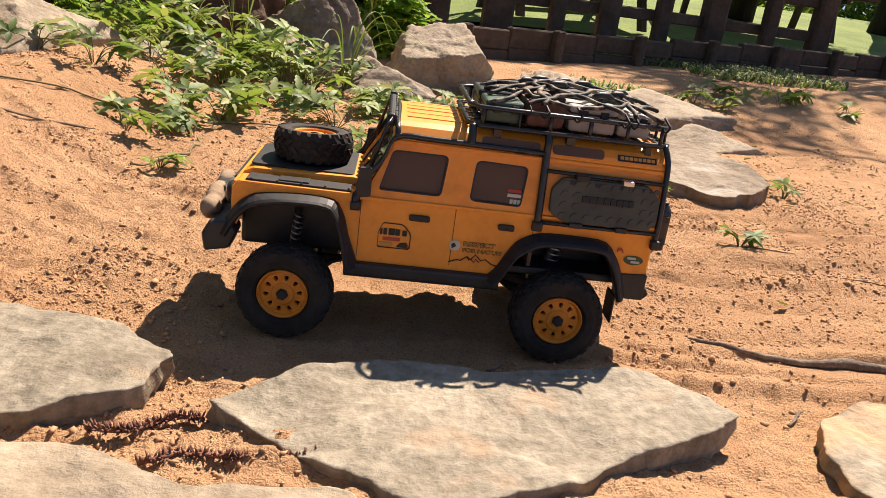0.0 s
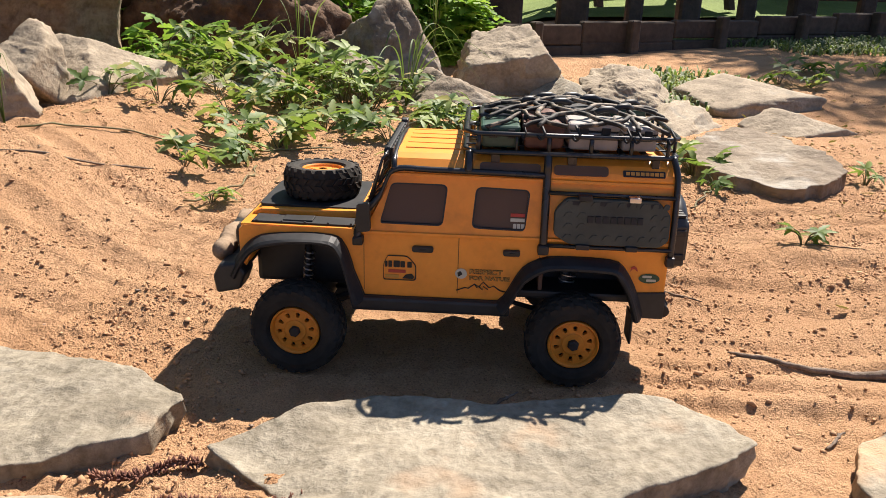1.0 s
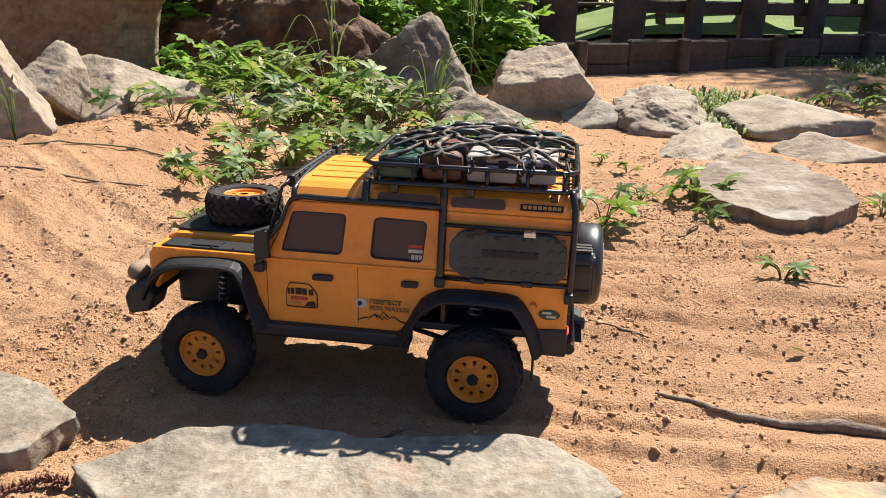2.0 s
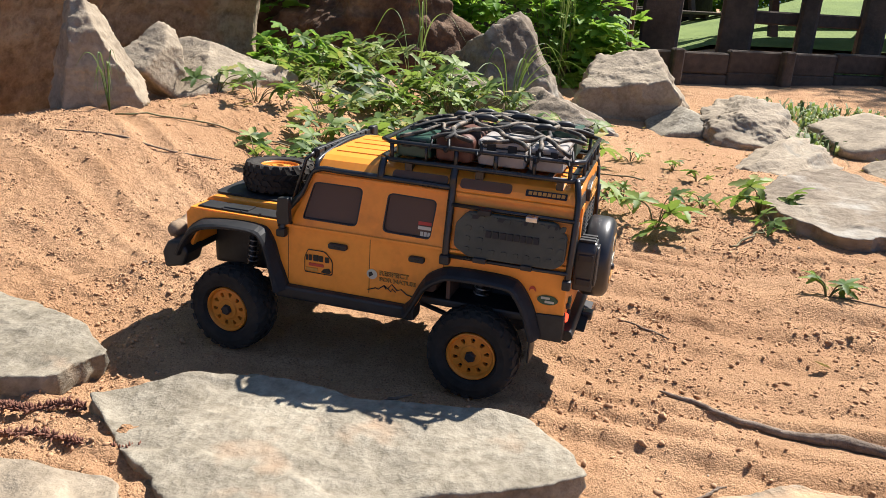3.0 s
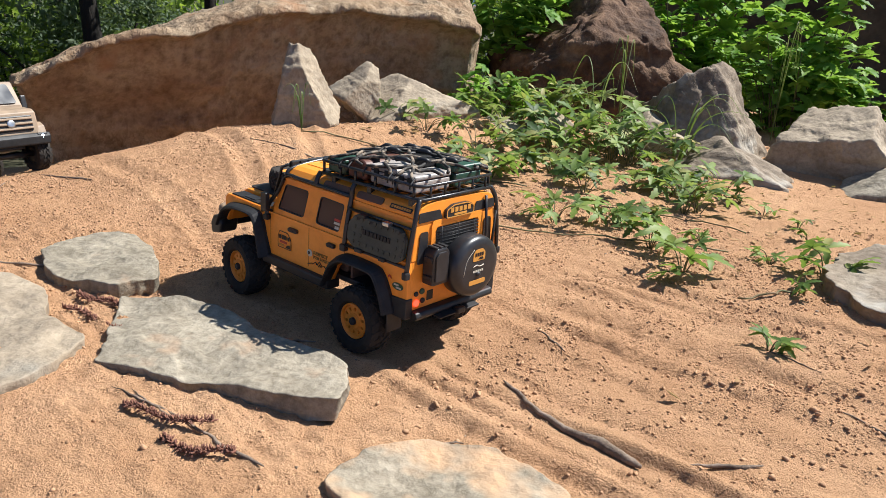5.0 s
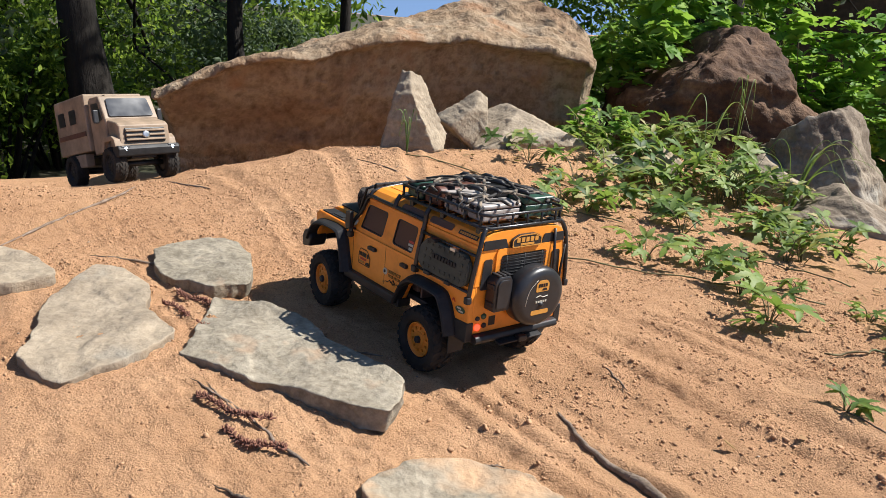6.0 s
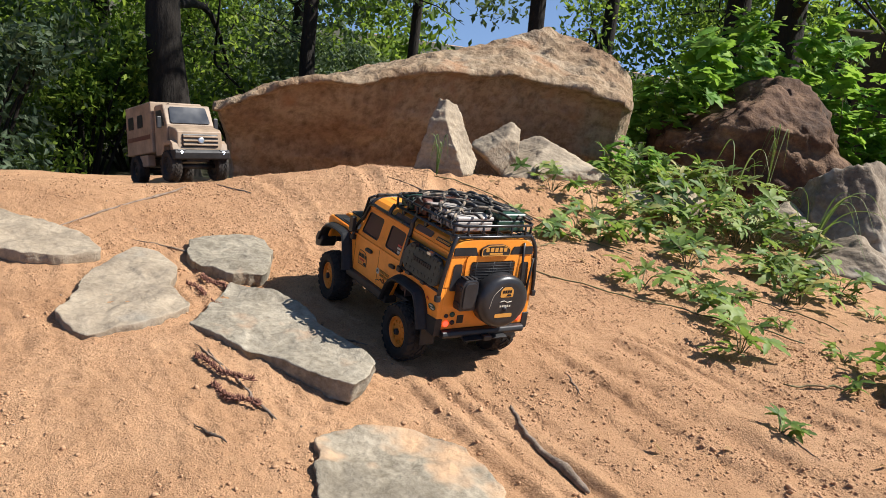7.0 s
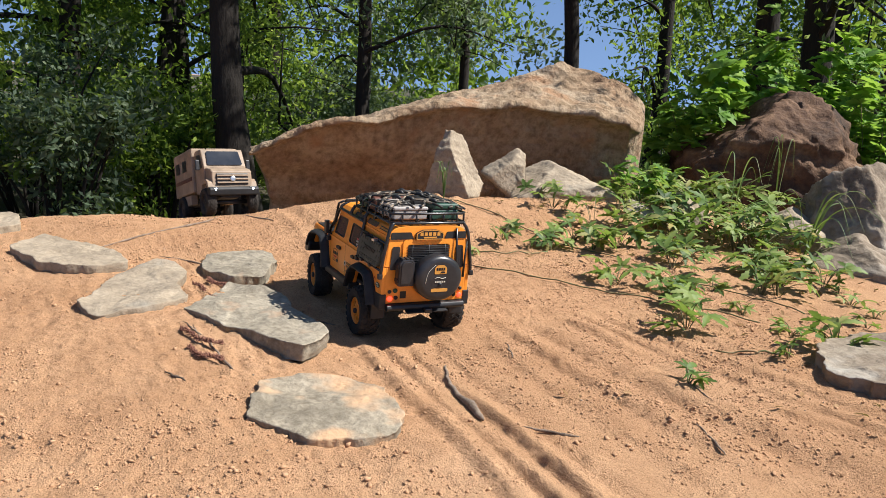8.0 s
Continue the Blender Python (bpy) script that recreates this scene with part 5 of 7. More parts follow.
bpy.context.view_layer.update()
for root in [CAR, RACK, NET, bag] + [o for o in bpy.data.objects if o.parent is None and o.name.startswith(("equipment_case", "cool_box"))]:
    for ob in root.children_recursive:
        if ob.type != "MESH" or ob.name.startswith(("wheel", "bonnet_wheel", "axle", "differential")) or (ob.parent and ob.parent.name.startswith(("wheel", "bonnet_wheel"))):
            continue
        m = ob.matrix_world.copy()
        back = m.inverted()
        kin = ob.name if ob.parent == root else ob.parent.name
        for v in ob.data.vertices:
            v.co = back @ settle(m @ v.co, kin)
# flat stones along the trail
slab("flat_stone", "long grey flat stone with a broken pale edge", [(-0.21, -0.335), (-0.11, -0.255), (-0.02, -0.238), (0.07, -0.243), (0.26, -0.21), (0.335, -0.293), (0.145, -0.405), (0.0, -0.478)], 0.045, SLATE, 3, 0.028, (0.02, 0.04))
slab("flat_stone", "rounded grey flat stone dusted with sand", [(0.43, -0.40), (0.41, -0.32), (0.45, -0.245), (0.53, -0.20), (0.64, -0.195), (0.71, -0.265), (0.69, -0.38), (0.57, -0.455)], 0.04, DUSTY, 11, 0.018)
slab("flat_stone", "angular pale grey flat stone in the sand", [(-0.62, -0.19), (-0.53, -0.145), (-0.44, -0.16), (-0.33, -0.205), (-0.265, -0.245), (-0.275, -0.325), (-0.40, -0.375), (-0.57, -0.34)], 0.05, SLATE, 17, 0.030, (0.03, 0.03))
slab("flat_stone", "pale flat stone with a grey crusted corner", [(-0.45, -0.49), (-0.40, -0.44), (-0.30, -0.425), (-0.20, -0.47), (-0.07, -0.455), (0.0, -0.56), (0.03, -0.66), (-0.08, -0.70), (-0.22, -0.64), (-0.33, -0.60)], 0.04, PALE, 23, 0.016)
slab("flat_stone", "broad pale flat stone half buried in sand", [(-0.86, -0.78), (-0.70, -0.65), (-0.55, -0.57), (-0.43, -0.565), (-0.41, -0.67), (-0.50, -0.79), (-0.68, -0.86)], 0.04, PALE, 29, 0.016)
slab("flat_stone", "small pale flat stone near the brow", [(-1.28, -0.98), (-1.16, -0.86), (-0.98, -0.84), (-0.90, -0.94), (-1.02, -1.04)], 0.05, PALE, 31, 0.020)

# the great boulder: a long overhanging block, its top lit, its face in shade
def boulder():
    st = [(-1.76, 0.00, 0.165, 0.17), (-1.716, 0.10, 0.202, 0.21), (-1.682, 0.257, 0.265, 0.27), (-1.655, 0.405, 0.31, 0.33), (-1.604, 0.603, 0.349, 0.40), (-1.59, 0.828, 0.393, 0.48), (-1.579, 1.064, 0.414, 0.555),
          (-1.521, 1.283, 0.439, 0.65), (-1.48, 1.47, 0.459, 0.715), (-1.346, 1.62, 0.459, 0.68), (-1.231, 1.729, 0.447, 0.60), (-1.16, 1.80, 0.40, 0.50)]
    n, m = 260, 150
    S = np.linspace(0, len(st) - 1, n)
    bx, by, lz, rz = [np.interp(S, range(len(st)), [q[k] for q in st]) for k in range(4)]
    back = np.array([-0.78, 0.62])
    vs = []
    for i in range(n):
        e = min(1.0, min(i, n - 1 - i) / 18.0) ** 0.5
        lip, top = lz[i] + 0.042, rz[i] + 0.045
        prof = [(0.30 * (1 - e) + 0.15, -0.30), (0.30 * (1 - e) + 0.13, -0.02), (0.28 * (1 - e) + 0.07, lip * 0.35), (0.26 * (1 - e) - 0.02 * e, lip * 0.78), (0.26 * (1 - e) - 0.055 * e, lip * 0.93), (0.26 * (1 - e) - 0.125 * e, lip - 0.012), (0.26 * (1 - e) - 0.11 * e, lip + 0.014),
                (0.20 + 0.14 * (1 - e), lip + (top - lip) * 0.50), (0.40 + 0.06 * (1 - e), top), (0.58, top * 0.96), (0.80 - 0.25 * (1 - e), top * 0.55), (0.86 - 0.3 * (1 - e), -0.30)]
        L = np.concatenate([[0], np.cumsum(np.hypot(np.diff([p[0] for p in prof]), np.diff([p[1] for p in prof])))])
        q = np.linspace(0, L[-1], m)
        d, z = np.interp(q, L, [p[0] for p in prof]), np.interp(q, L, [p[1] for p in prof])
        vs.append(np.column_stack([bx[i] + back[0] * d, by[i] + back[1] * d, z]))
    V = np.array(vs)
    flat = V.reshape(-1, 3)
    al = flat[:, 0] * 0.62 + flat[:, 1] * 0.78
    dp = flat[:, 0] * -0.78 + flat[:, 1] * 0.62
    n1 = fbm(al * 2.2 + 3, dp * 2.2 + flat[:, 2] * 2.6, 6, 4, 0.55)
    n2 = fbm(al * 1.6, flat[:, 2] * 11.0, 3, 12, 0.5)
    n3 = np.abs(fbm(al * 13, dp * 13 + flat[:, 2] * 9, 4, 33, 0.6))
    flat[:, 2] += 0.030 * n1 - 0.006 * n3
    shove = 0.035 * n1 + 0.020 * n2 - 0.008 * n3 + 0.02 * vnoise(al * 9, 0 * al, 6)
    flat[:, 0] -= back[0] * shove
    flat[:, 1] -= back[1] * shove
    # a hollow near the crown and a crack across the top
    k = np.exp(-((flat[:, 0] + 1.74) ** 2 + (flat[:, 1] - 1.62) ** 2) / 0.0022)
    flat[:, 2] -= 0.035 * k
    fs = []
    for i in range(n - 1):
        for j in range(m - 1):
            a = i * m + j
            fs.append((a, a + m, a + m + 1, a + 1))
    fs += [tuple(range(m)), tuple(range((n - 1) * m, n * m))[::-1]]
    me = mesh_of("boulder", flat, fs, True)
    bm = bmesh.new()
    bm.from_mesh(me)
    bmesh.ops.recalc_face_normals(bm, faces=bm.faces[:])
    bm.to_mesh(me)
    bm.free()
    return single("boulder", me, WARM, "huge long weathered sandstone boulder with an overhanging shaded face", "boulder")


boulder()
PEAK = [((0.82, -0.22, 0.56), 0.52), ((-0.95, -0.2, 0.24), 0.58), ((0.1, -1, 0.15), 0.55), ((0, 1, 0.1), 0.6), ((-0.2, -0.7, 0.65), 0.72), ((0, 0, -1), 0.8), ((0.2, 0.3, 1), 1.05)]
rock("pointed_rock", "upright pointed pale rock standing in the sand", (-1.105, 0.737, 0.225), (0.125, 0.105, 0.150), PEAK, PALE, 8, 40.0, (0, 0), 0.07, 6)
WEDGE = [((-0.15, -0.35, 0.95), 0.50), ((0.1, -1, -0.2), 0.60), ((0.8, -0.1, 0.55), 0.72), ((-0.9, 0, 0.3), 0.8), ((0, 1, 0.2), 0.7), ((0, 0, -1), 0.6), ((1, -0.3, 0.0), 0.85)]
rock("wedge_rock", "leaning wedge of pale rock against the boulder", (-1.13, 1.05, 0.205), (0.120, 0.095, 0.100), PEAK, PALE, 14, 70.0, (0, 38), 0.05)
LOW = [((0, -0.5, 0.9), 0.55), ((0.5, 0, 0.8), 0.6), ((-0.6, -0.2, 0.75), 0.6), ((0.3, -1, 0.1), 0.75), ((-1, 0, 0), 0.9), ((1, 0, 0.1), 0.9), ((0, 1, 0), 0.8), ((0, 0, -1), 0.6)]
rock("low_rock", "low rounded grey rock", (-1.06, 1.27, 0.135), (0.26, 0.16, 0.16), LOW, PALE, 19, 62.0, (0, 0), 0.065, 6)
HUMP = [((0.15, -0.50, 1), 0.60), ((-0.60, -0.2, 0.85), 0.58), ((0.85, -0.1, 0.6), 0.64), ((0.1, 0.1, 1), 0.80), ((0.1, -1, 0.1), 0.62), ((-1, -0.2, 0.2), 0.82), ((1, 0, 0.0), 0.85), ((0, 1, 0), 0.8), ((0, 0, -1), 0.7), ((0.5, -0.9, 0.3), 0.7)]
rock("brown_rock", "large dark red-brown rock under a green bush", (-1.03, 2.6, 0.235), (0.56, 0.4, 0.52), HUMP, BROWN, 27, 40.0, (0, 0), 0.14, 6)
STAND = [((0.10, -1, 0.62), 0.60), ((-0.9, -0.5, 0.15), 0.62), ((0.90, -0.2, 0.62), 0.64), ((0, 1, 0.2), 0.6), ((-0.45, 0.1, 0.9), 0.80), ((0.5, 0, 0.9), 0.88), ((0, 0, -1), 0.8)]
rock("standing_rock", "upright grey rock with a rough split face", (-0.34, 2.26, 0.04), (0.30, 0.28, 0.36), STAND, ROCK, 33, 22.0, (0, 0), 0.085, 6)
rock("foot_rock", "low grey rock at the foot of the upright rock", (-0.10, 1.98, -0.04), (0.27, 0.16, 0.20), LOW, ROCK, 37, 10.0, (0, 0), 0.09)
rock("block_rock", "pale angular block of stone with a flat slanting top", (0.15, 2.48, 0.06), (0.26, 0.24, 0.26), WEDGE, PALE, 41, 8.0, (0, 0), 0.08, 6)
rock("small_rock", "flat grey stone in the shade by the weeds", (-0.80, 1.48, 0.075), (0.16, 0.10, 0.08), LOW, SLATE, 53, 40.0)
rock("small_rock", "small pale rock beside the plants", (-0.72, 1.70, 0.090), (0.10, 0.08, 0.12), LOW, PALE, 47, 75.0)
rock("small_rock", "small pale rock behind the plants", (-0.44, 2.02, 0.060), (0.15, 0.10, 0.14), LOW, PALE, 43, 25.0)
rock("small_rock", "flat grey stone between two rocks", (0.42, 2.30, -0.03), (0.19, 0.14, 0.11), LOW, SLATE, 57, 10.0)
LEDGE = LOW + [((0.1, -0.1, 1), 0.52), ((-0.8, -0.6, 0.0), 0.75), ((0.8, -0.6, 0.1), 0.8)]
rock("ledge_rock", "layered grey ledge rock with a cracked top", (0.64, 2.28, -0.03), (0.25, 0.22, 0.18), LEDGE, PALE, 59, -20.0, (8, 14), 0.12, 6)
rock("ledge_rock", "layered grey ledge rock going down to the sand", (0.69, 1.72, -0.08), (0.17, 0.32, 0.14), LEDGE, PALE, 60, -28.0, (5, 8), 0.12, 6)
slab("ledge_rock", "flat-topped grey ledge rock overhanging the sand", [(0.58, 0.95), (0.59, 1.08), (0.66, 1.21), (0.77, 1.28), (0.87, 1.20), (0.93, 1.00), (0.92, 0.86), (0.84, 0.77), (0.73, 0.75), (0.63, 0.82)], 0.11, ROCK, 61, 0.050, (0.03, 0.06), group="", ragged=0.015)
rock("far_stone", "pale flat stone lying in dry grass", (1.18, 2.40, 0.0), (0.30, 0.24, 0.10), LOW, PALE, 67, 12.0)
rock("far_stone", "pale flat stone lying in dry grass", (1.18, 1.85, -0.05), (0.22, 0.13, 0.10), LOW, PALE, 71, 15.0)
# ---- plants ----
def leaflet(length, width, fold=0.25, droop=0.25, lobes=3):
    """One toothed leaflet along +x from the origin, folded along its rib."""
    n = 9
    vs, fs = [], []
    for i in range(n):
        t = i / (n - 1)
        w = width * (math.sin(math.pi * min(1.0, t * 0.94 + 0.04)) ** 0.75) * (1 + 0.22 * (1 if i % 2 else -1) * (0.3 < t < 0.98))
        z = -droop * length * t * t
        x = length * t
        vs += [(x, -w / 2, z + fold * w / 2), (x, 0, z), (x, w / 2, z + fold * w / 2)]
    for i in range(n - 1):
        a = i * 3
        fs += [(a, a + 1, a + 4, a + 3), (a + 1, a + 2, a + 5, a + 4)]
    return vs, fs


def palmate(size, count=5, seed=0, spread=240, wide=0.36):
    rn = random.Random(seed)
    chunks = []
    for k in range(count):
        a = radians(-spread / 2 + spread * k / (count - 1))
        l = size * (1.0 - 0.28 * abs(k - (count - 1) / 2) / ((count - 1) / 2)) * rn.uniform(0.9, 1.1)
        v, f = leaflet(l, l * wide, rn.uniform(0.15, 0.4), rn.uniform(0.1, 0.4))
        m = pose(0, 0, 0, 0, rn.uniform(-18, 6), math.degrees(a))
        chunks.append(([tuple(m @ Vector(p)) for p in v], f))
    return chunks


LEAVES = [joined("leaf", palmate(0.080, 5, s), True) for s in range(5)]
SMALL = [joined("leaf", palmate(0.066, 5, 20 + s), True) for s in range(4)]
for me in LEAVES + SMALL:
    me.materials.append(LEAF)


def ground_plant(x, y, leaves, spread, tall, seed, small=False, label="low five-fingered green plant on the sand"):
    """Leaves on thin stalks from one root."""
    rn = random.Random(seed)
    g = ground_at(x, y)
    ob = thing("ground_plant", label, "plant", "low plants", at=(x, y, g))
    stalks = []
    for k in range(leaves):
        a = rn.uniform(0, 2 * math.pi)
        d = spread * math.sqrt(rn.random())
        px, py = d * math.cos(a), d * math.sin(a)
        h = tall * rn.uniform(0.35, 1.0) + ground_at(x + px, y + py) - g
        mid = (px * 0.45, py * 0.45, h * 0.75)
        stalks.append(tube_data(arc_points([(px * 0.08, py * 0.08, -0.004), mid, (px, py, h)], 3), [0.0016, 0.0015, 0.0014, 0.0013, 0.0012, 0.0011, 0.0010], 5))
        lf = part("leaf", rn.choice(SMALL if small else LEAVES), None, ob)
        s = rn.uniform(0.6, 1.15) * (0.55 if leaves < 6 else 1.0)
        lf.matrix_basis = pose(px, py, h, rn.uniform(-38, 38), rn.uniform(-42, 20), math.degrees(a) + rn.uniform(-60, 60)) @ Matrix.Diagonal((s, s, s, 1))
    part("stem", joined("stem", stalks), STEM, ob)
    return ob


# the thick patch before the upright rock, then single plants on the open sand
PATCH = random.Random(5)
for k in range(20):
    a, q = PATCH.uniform(0, 6.28), math.sqrt(PATCH.random())
    ground_plant(-0.76 + 0.44 * q * math.cos(a), 1.78 + 0.32 * q * math.sin(a), 8, 0.17, PATCH.uniform(0.10, 0.20), k + 1, label="dense patch of five-fingered green plants before the rock")
SINGLE = ((-0.60, 1.03), (-0.50, 1.05), (-0.09, 0.83), (0.26, 1.01), (0.45, 0.98), (0.59, 0.80), (0.13, 1.59), (0.44, 1.30), (0.03, 1.12), (0.24, 1.50), (0.37, 1.43), (-0.53, 0.88), (-0.98, 1.10), (-0.83, 1.08), (-0.64, 0.74), (-0.50, 0.52), (-0.30, 1.33), (-0.05, 1.45), (0.65, 0.43), (1.0, 0.95))
for k, (x, y) in enumerate(SINGLE):
    small = y < 0.6 or x > 0.0
    ground_plant(x, y, PATCH.randint(4, 5) if small else PATCH.randint(6, 8), 0.035 if small else 0.08, 0.035 if small else 0.07, 31 + k, True)
for k, (x, y) in enumerate(((0.20, 0.84), (0.35, 0.71), (0.58, 0.98), (0.02, 0.98))):
    ground_plant(x, y, 7, 0.065, 0.075, 120 + k, True)
for k in range(17):
    x, y = PATCH.uniform(-1.0, 0.12), PATCH.gauss(1.43, 0.17)
    ground_plant(x, y, PATCH.randint(6, 10), PATCH.uniform(0.07, 0.13), PATCH.uniform(0.06, 0.11), 60 + k, True)
for k in range(8):
    ground_plant(PATCH.uniform(1.1, 2.4), PATCH.uniform(1.9, 3.2), 6, 0.07, 0.06, 90 + k, True)

# runners: thin reddish stems lying between the plants
for k, pts in enumerate((((-0.95, 0.62), (-0.78, 0.80), (-0.58, 0.95), (-0.36, 1.06)), ((-0.32, 0.45), (-0.10, 0.66), (0.12, 0.84), (0.34, 0.98)), ((-0.55, 0.50), (-0.48, 0.66), (-0.50, 0.85)), ((-0.10, 1.10), (0.12, 1.20), (0.30, 1.22)), ((0.50, 0.66), (0.55, 0.74), (0.58, 0.80)))):
    c = arc_points([(x, y, 0) for x, y in pts], 7)
    c = [(p[0] + 0.006 * math.sin(i * 1.3), p[1], ground_at(p[0], p[1]) + 0.004 + 0.003 * abs(math.sin(i * 0.9))) for i, p in enumerate(c)]
    single("runner_stem", tube("runner_stem", c, 0.0022, 6), STEM, "thin reddish creeping stem on the sand", "stem", "runners")


def blade_mesh(name, pts, width):
    C = arc_points(pts, 6)
    vs, fs = [], []
    n = len(C)
    for i, p in enumerate(C):
        d = (C[min(i + 1, n - 1)] - C[max(i - 1, 0)]).normalized()
        s = d.cross(Vector((0.3, 0.2, 1))).normalized()
        w = width * (1 - (i / (n - 1)) ** 2) * 0.5 + 0.0004
        u = s.cross(d) * w * 0.4
        vs += [tuple(p - s * w + u), tuple(p), tuple(p + s * w + u)]
    for i in range(n - 1):
        a = i * 3
        fs += [(a, a + 1, a + 4, a + 3), (a + 1, a + 2, a + 5, a + 4)]
    return mesh_of(name, vs, fs, True)


def tuft(x, y, blades, seed, label, reach=0.2, tall=0.2):
    rn = random.Random(seed)
    g = ground_at(x, y)
    ob = thing("grass_tuft", label, "grass", "grass tufts", at=(x, y, g))
    for k in range(blades):
        a, r, h = rn.uniform(0, 6.28), reach * rn.uniform(0.4, 1.0), tall * rn.uniform(0.6, 1.0)
        part("blade", blade_mesh("blade", [(0, 0, -0.004), (r * 0.25 * math.cos(a), r * 0.25 * math.sin(a), h * 0.8), (r * 0.6 * math.cos(a), r * 0.6 * math.sin(a), h), (r * math.cos(a), r * math.sin(a), h * rn.uniform(0.35, 0.8))], rn.uniform(0.004, 0.009)), BLADE, ob)
    return ob


tuft(-0.24, 1.86, 9, 3, "tuft of long arching grass blades by the upright rock", 0.36, 0.30)
tuft(-0.62, 1.86, 4, 4, "few long arching grass blades among the plants", 0.30, 0.36)
tuft(-1.00, 0.66, 6, 5, "tuft of yellow-green grass before the pointed rock", 0.08, 0.16)
tuft(-0.72, 2.24, 5, 6, "tall dry grass stems before the brown rock", 0.12, 0.42)
tuft(-0.20, 2.72, 6, 7, "tall dry grass stems among the bushes", 0.12, 0.55)


# leafy bushes behind the rocks
def bush(x, y, z0, w, d, h, count, size, seed, mat, label, name="bush"):
    rn = random.Random(seed)
    ob = thing(name, label, "bush", "bushes", at=(x, y, z0))
    chunks, stems = [], []
    base = [palmate(1.0, 5, s, 190, 0.55) for s in range(4)]
    for k in range(count):
        while True:
            u, v, q = rn.uniform(-1, 1), rn.uniform(-1, 1), rn.random()
            if u * u + v * v < 1 and q < 1 - 0.55 * (u * u + v * v) * rn.random():
                break
        bulge = 0.75 + 0.35 * math.sin(u * 5 + seed) * math.cos(v * 4 + seed)
        p = Vector((u * w, v * d, h * (0.08 + 0.92 * q) * bulge))
        s = size * rn.uniform(0.55, 1.2)
        m = Matrix.Translation(p) @ pose(0, 0, 0, rn.uniform(-35, 35), rn.uniform(-45, 20), rn.uniform(0, 360)) @ Matrix.Diagonal((s, s, s, 1))
        for vv, f in rn.choice(base):
            chunks.append(([tuple(m @ Vector(c)) for c in vv], f))
        if k % 9 == 0:
            b = Vector((u * w * 0.5, v * d * 0.5, -0.02))
            stems.append(tube_data(arc_points([b, b.lerp(p, 0.5) + Vector((0, 0, 0.03)), p], 3), [0.004, 0.0036, 0.0032, 0.0028, 0.0024, 0.002, 0.0016], 5))
    part("foliage", joined("foliage", chunks), mat, ob)
    part("stem", joined("stem", stems), STEM, ob)
    return ob


bush(-1.52, 2.62, 0.16, 0.36, 0.34, 0.70, 260, 0.110, 51, LEAF_BUSH, "bright green lobed-leaf bush behind the brown rock")
bush(-1.55, 3.20, 0.25, 0.50, 0.36, 0.92, 380, 0.110, 52, LEAF_BUSH, "bright green lobed-leaf bush over the brown rock")
bush(-0.24, 3.12, 0.0, 0.30, 0.28, 0.80, 400, 0.085, 53, LEAF_BUSH, "bright green leafy bush behind the upright rock")
bush(-0.06, 3.26, 0.0, 0.20, 0.20, 0.42, 160, 0.080, 54, LEAF_BUSH, "bright green leafy bush behind the stone block")
bush(-1.08, 1.72, 0.05, 0.20, 0.18, 0.26, 70, 0.070, 55, LEAF_BUSH, "green leafy weeds in the gap between boulder and rock")
bush(-0.98, 3.40, 0.08, 0.40, 0.30, 0.84, 320, 0.100, 56, LEAF_BUSH, "bright green leafy bush beside the brown rock")

# sparse weeds and short grass on the flat beyond the stones
def weeds():
    chunks = []
    rn = random.Random(77)
    for k in range(24000):
        x, y = rn.uniform(0.7, 4.8), rn.uniform(1.9, 5.1)
        if vnoise(np.array([x * 1.3]), np.array([y * 1.6]), 5)[0] < 0.10:
            continue
        g = ground_at(x, y)
        a, h, l = rn.uniform(0, 6.28), rn.uniform(0.015, 0.05), rn.uniform(0.02, 0.06)
        w = 0.006
        c, s = math.cos(a), math.sin(a)
        chunks.append(([(x - s * w, y + c * w, g - 0.003), (x + s * w, y - c * w, g - 0.003), (x + c * l * 0.5 + s * w, y + s * l * 0.5 - c * w, g + h), (x + c * l * 0.5 - s * w, y + s * l * 0.5 + c * w, g + h), (x + c * l, y + s * l, g + h * 0.8)], [(0, 1, 2, 3), (3, 2, 4)]))
    return joined("short_grass", chunks)


single("short_grass", weeds(), BLADE, "sparse short grass and weeds on the sandy flat", "grass", kind="stuff")
# ---- the second model vehicle, by the boulder ----
DARK_RIM = RIM.copy()
DARK_RIM.materials.clear()
DARK_RIM.materials.append(GREYBLK)
SCREEN = plain("tinted_windscreen", (0.02, 0.025, 0.035), 0.12, 0.0, 0.25, 0.1, 30.0, 0)


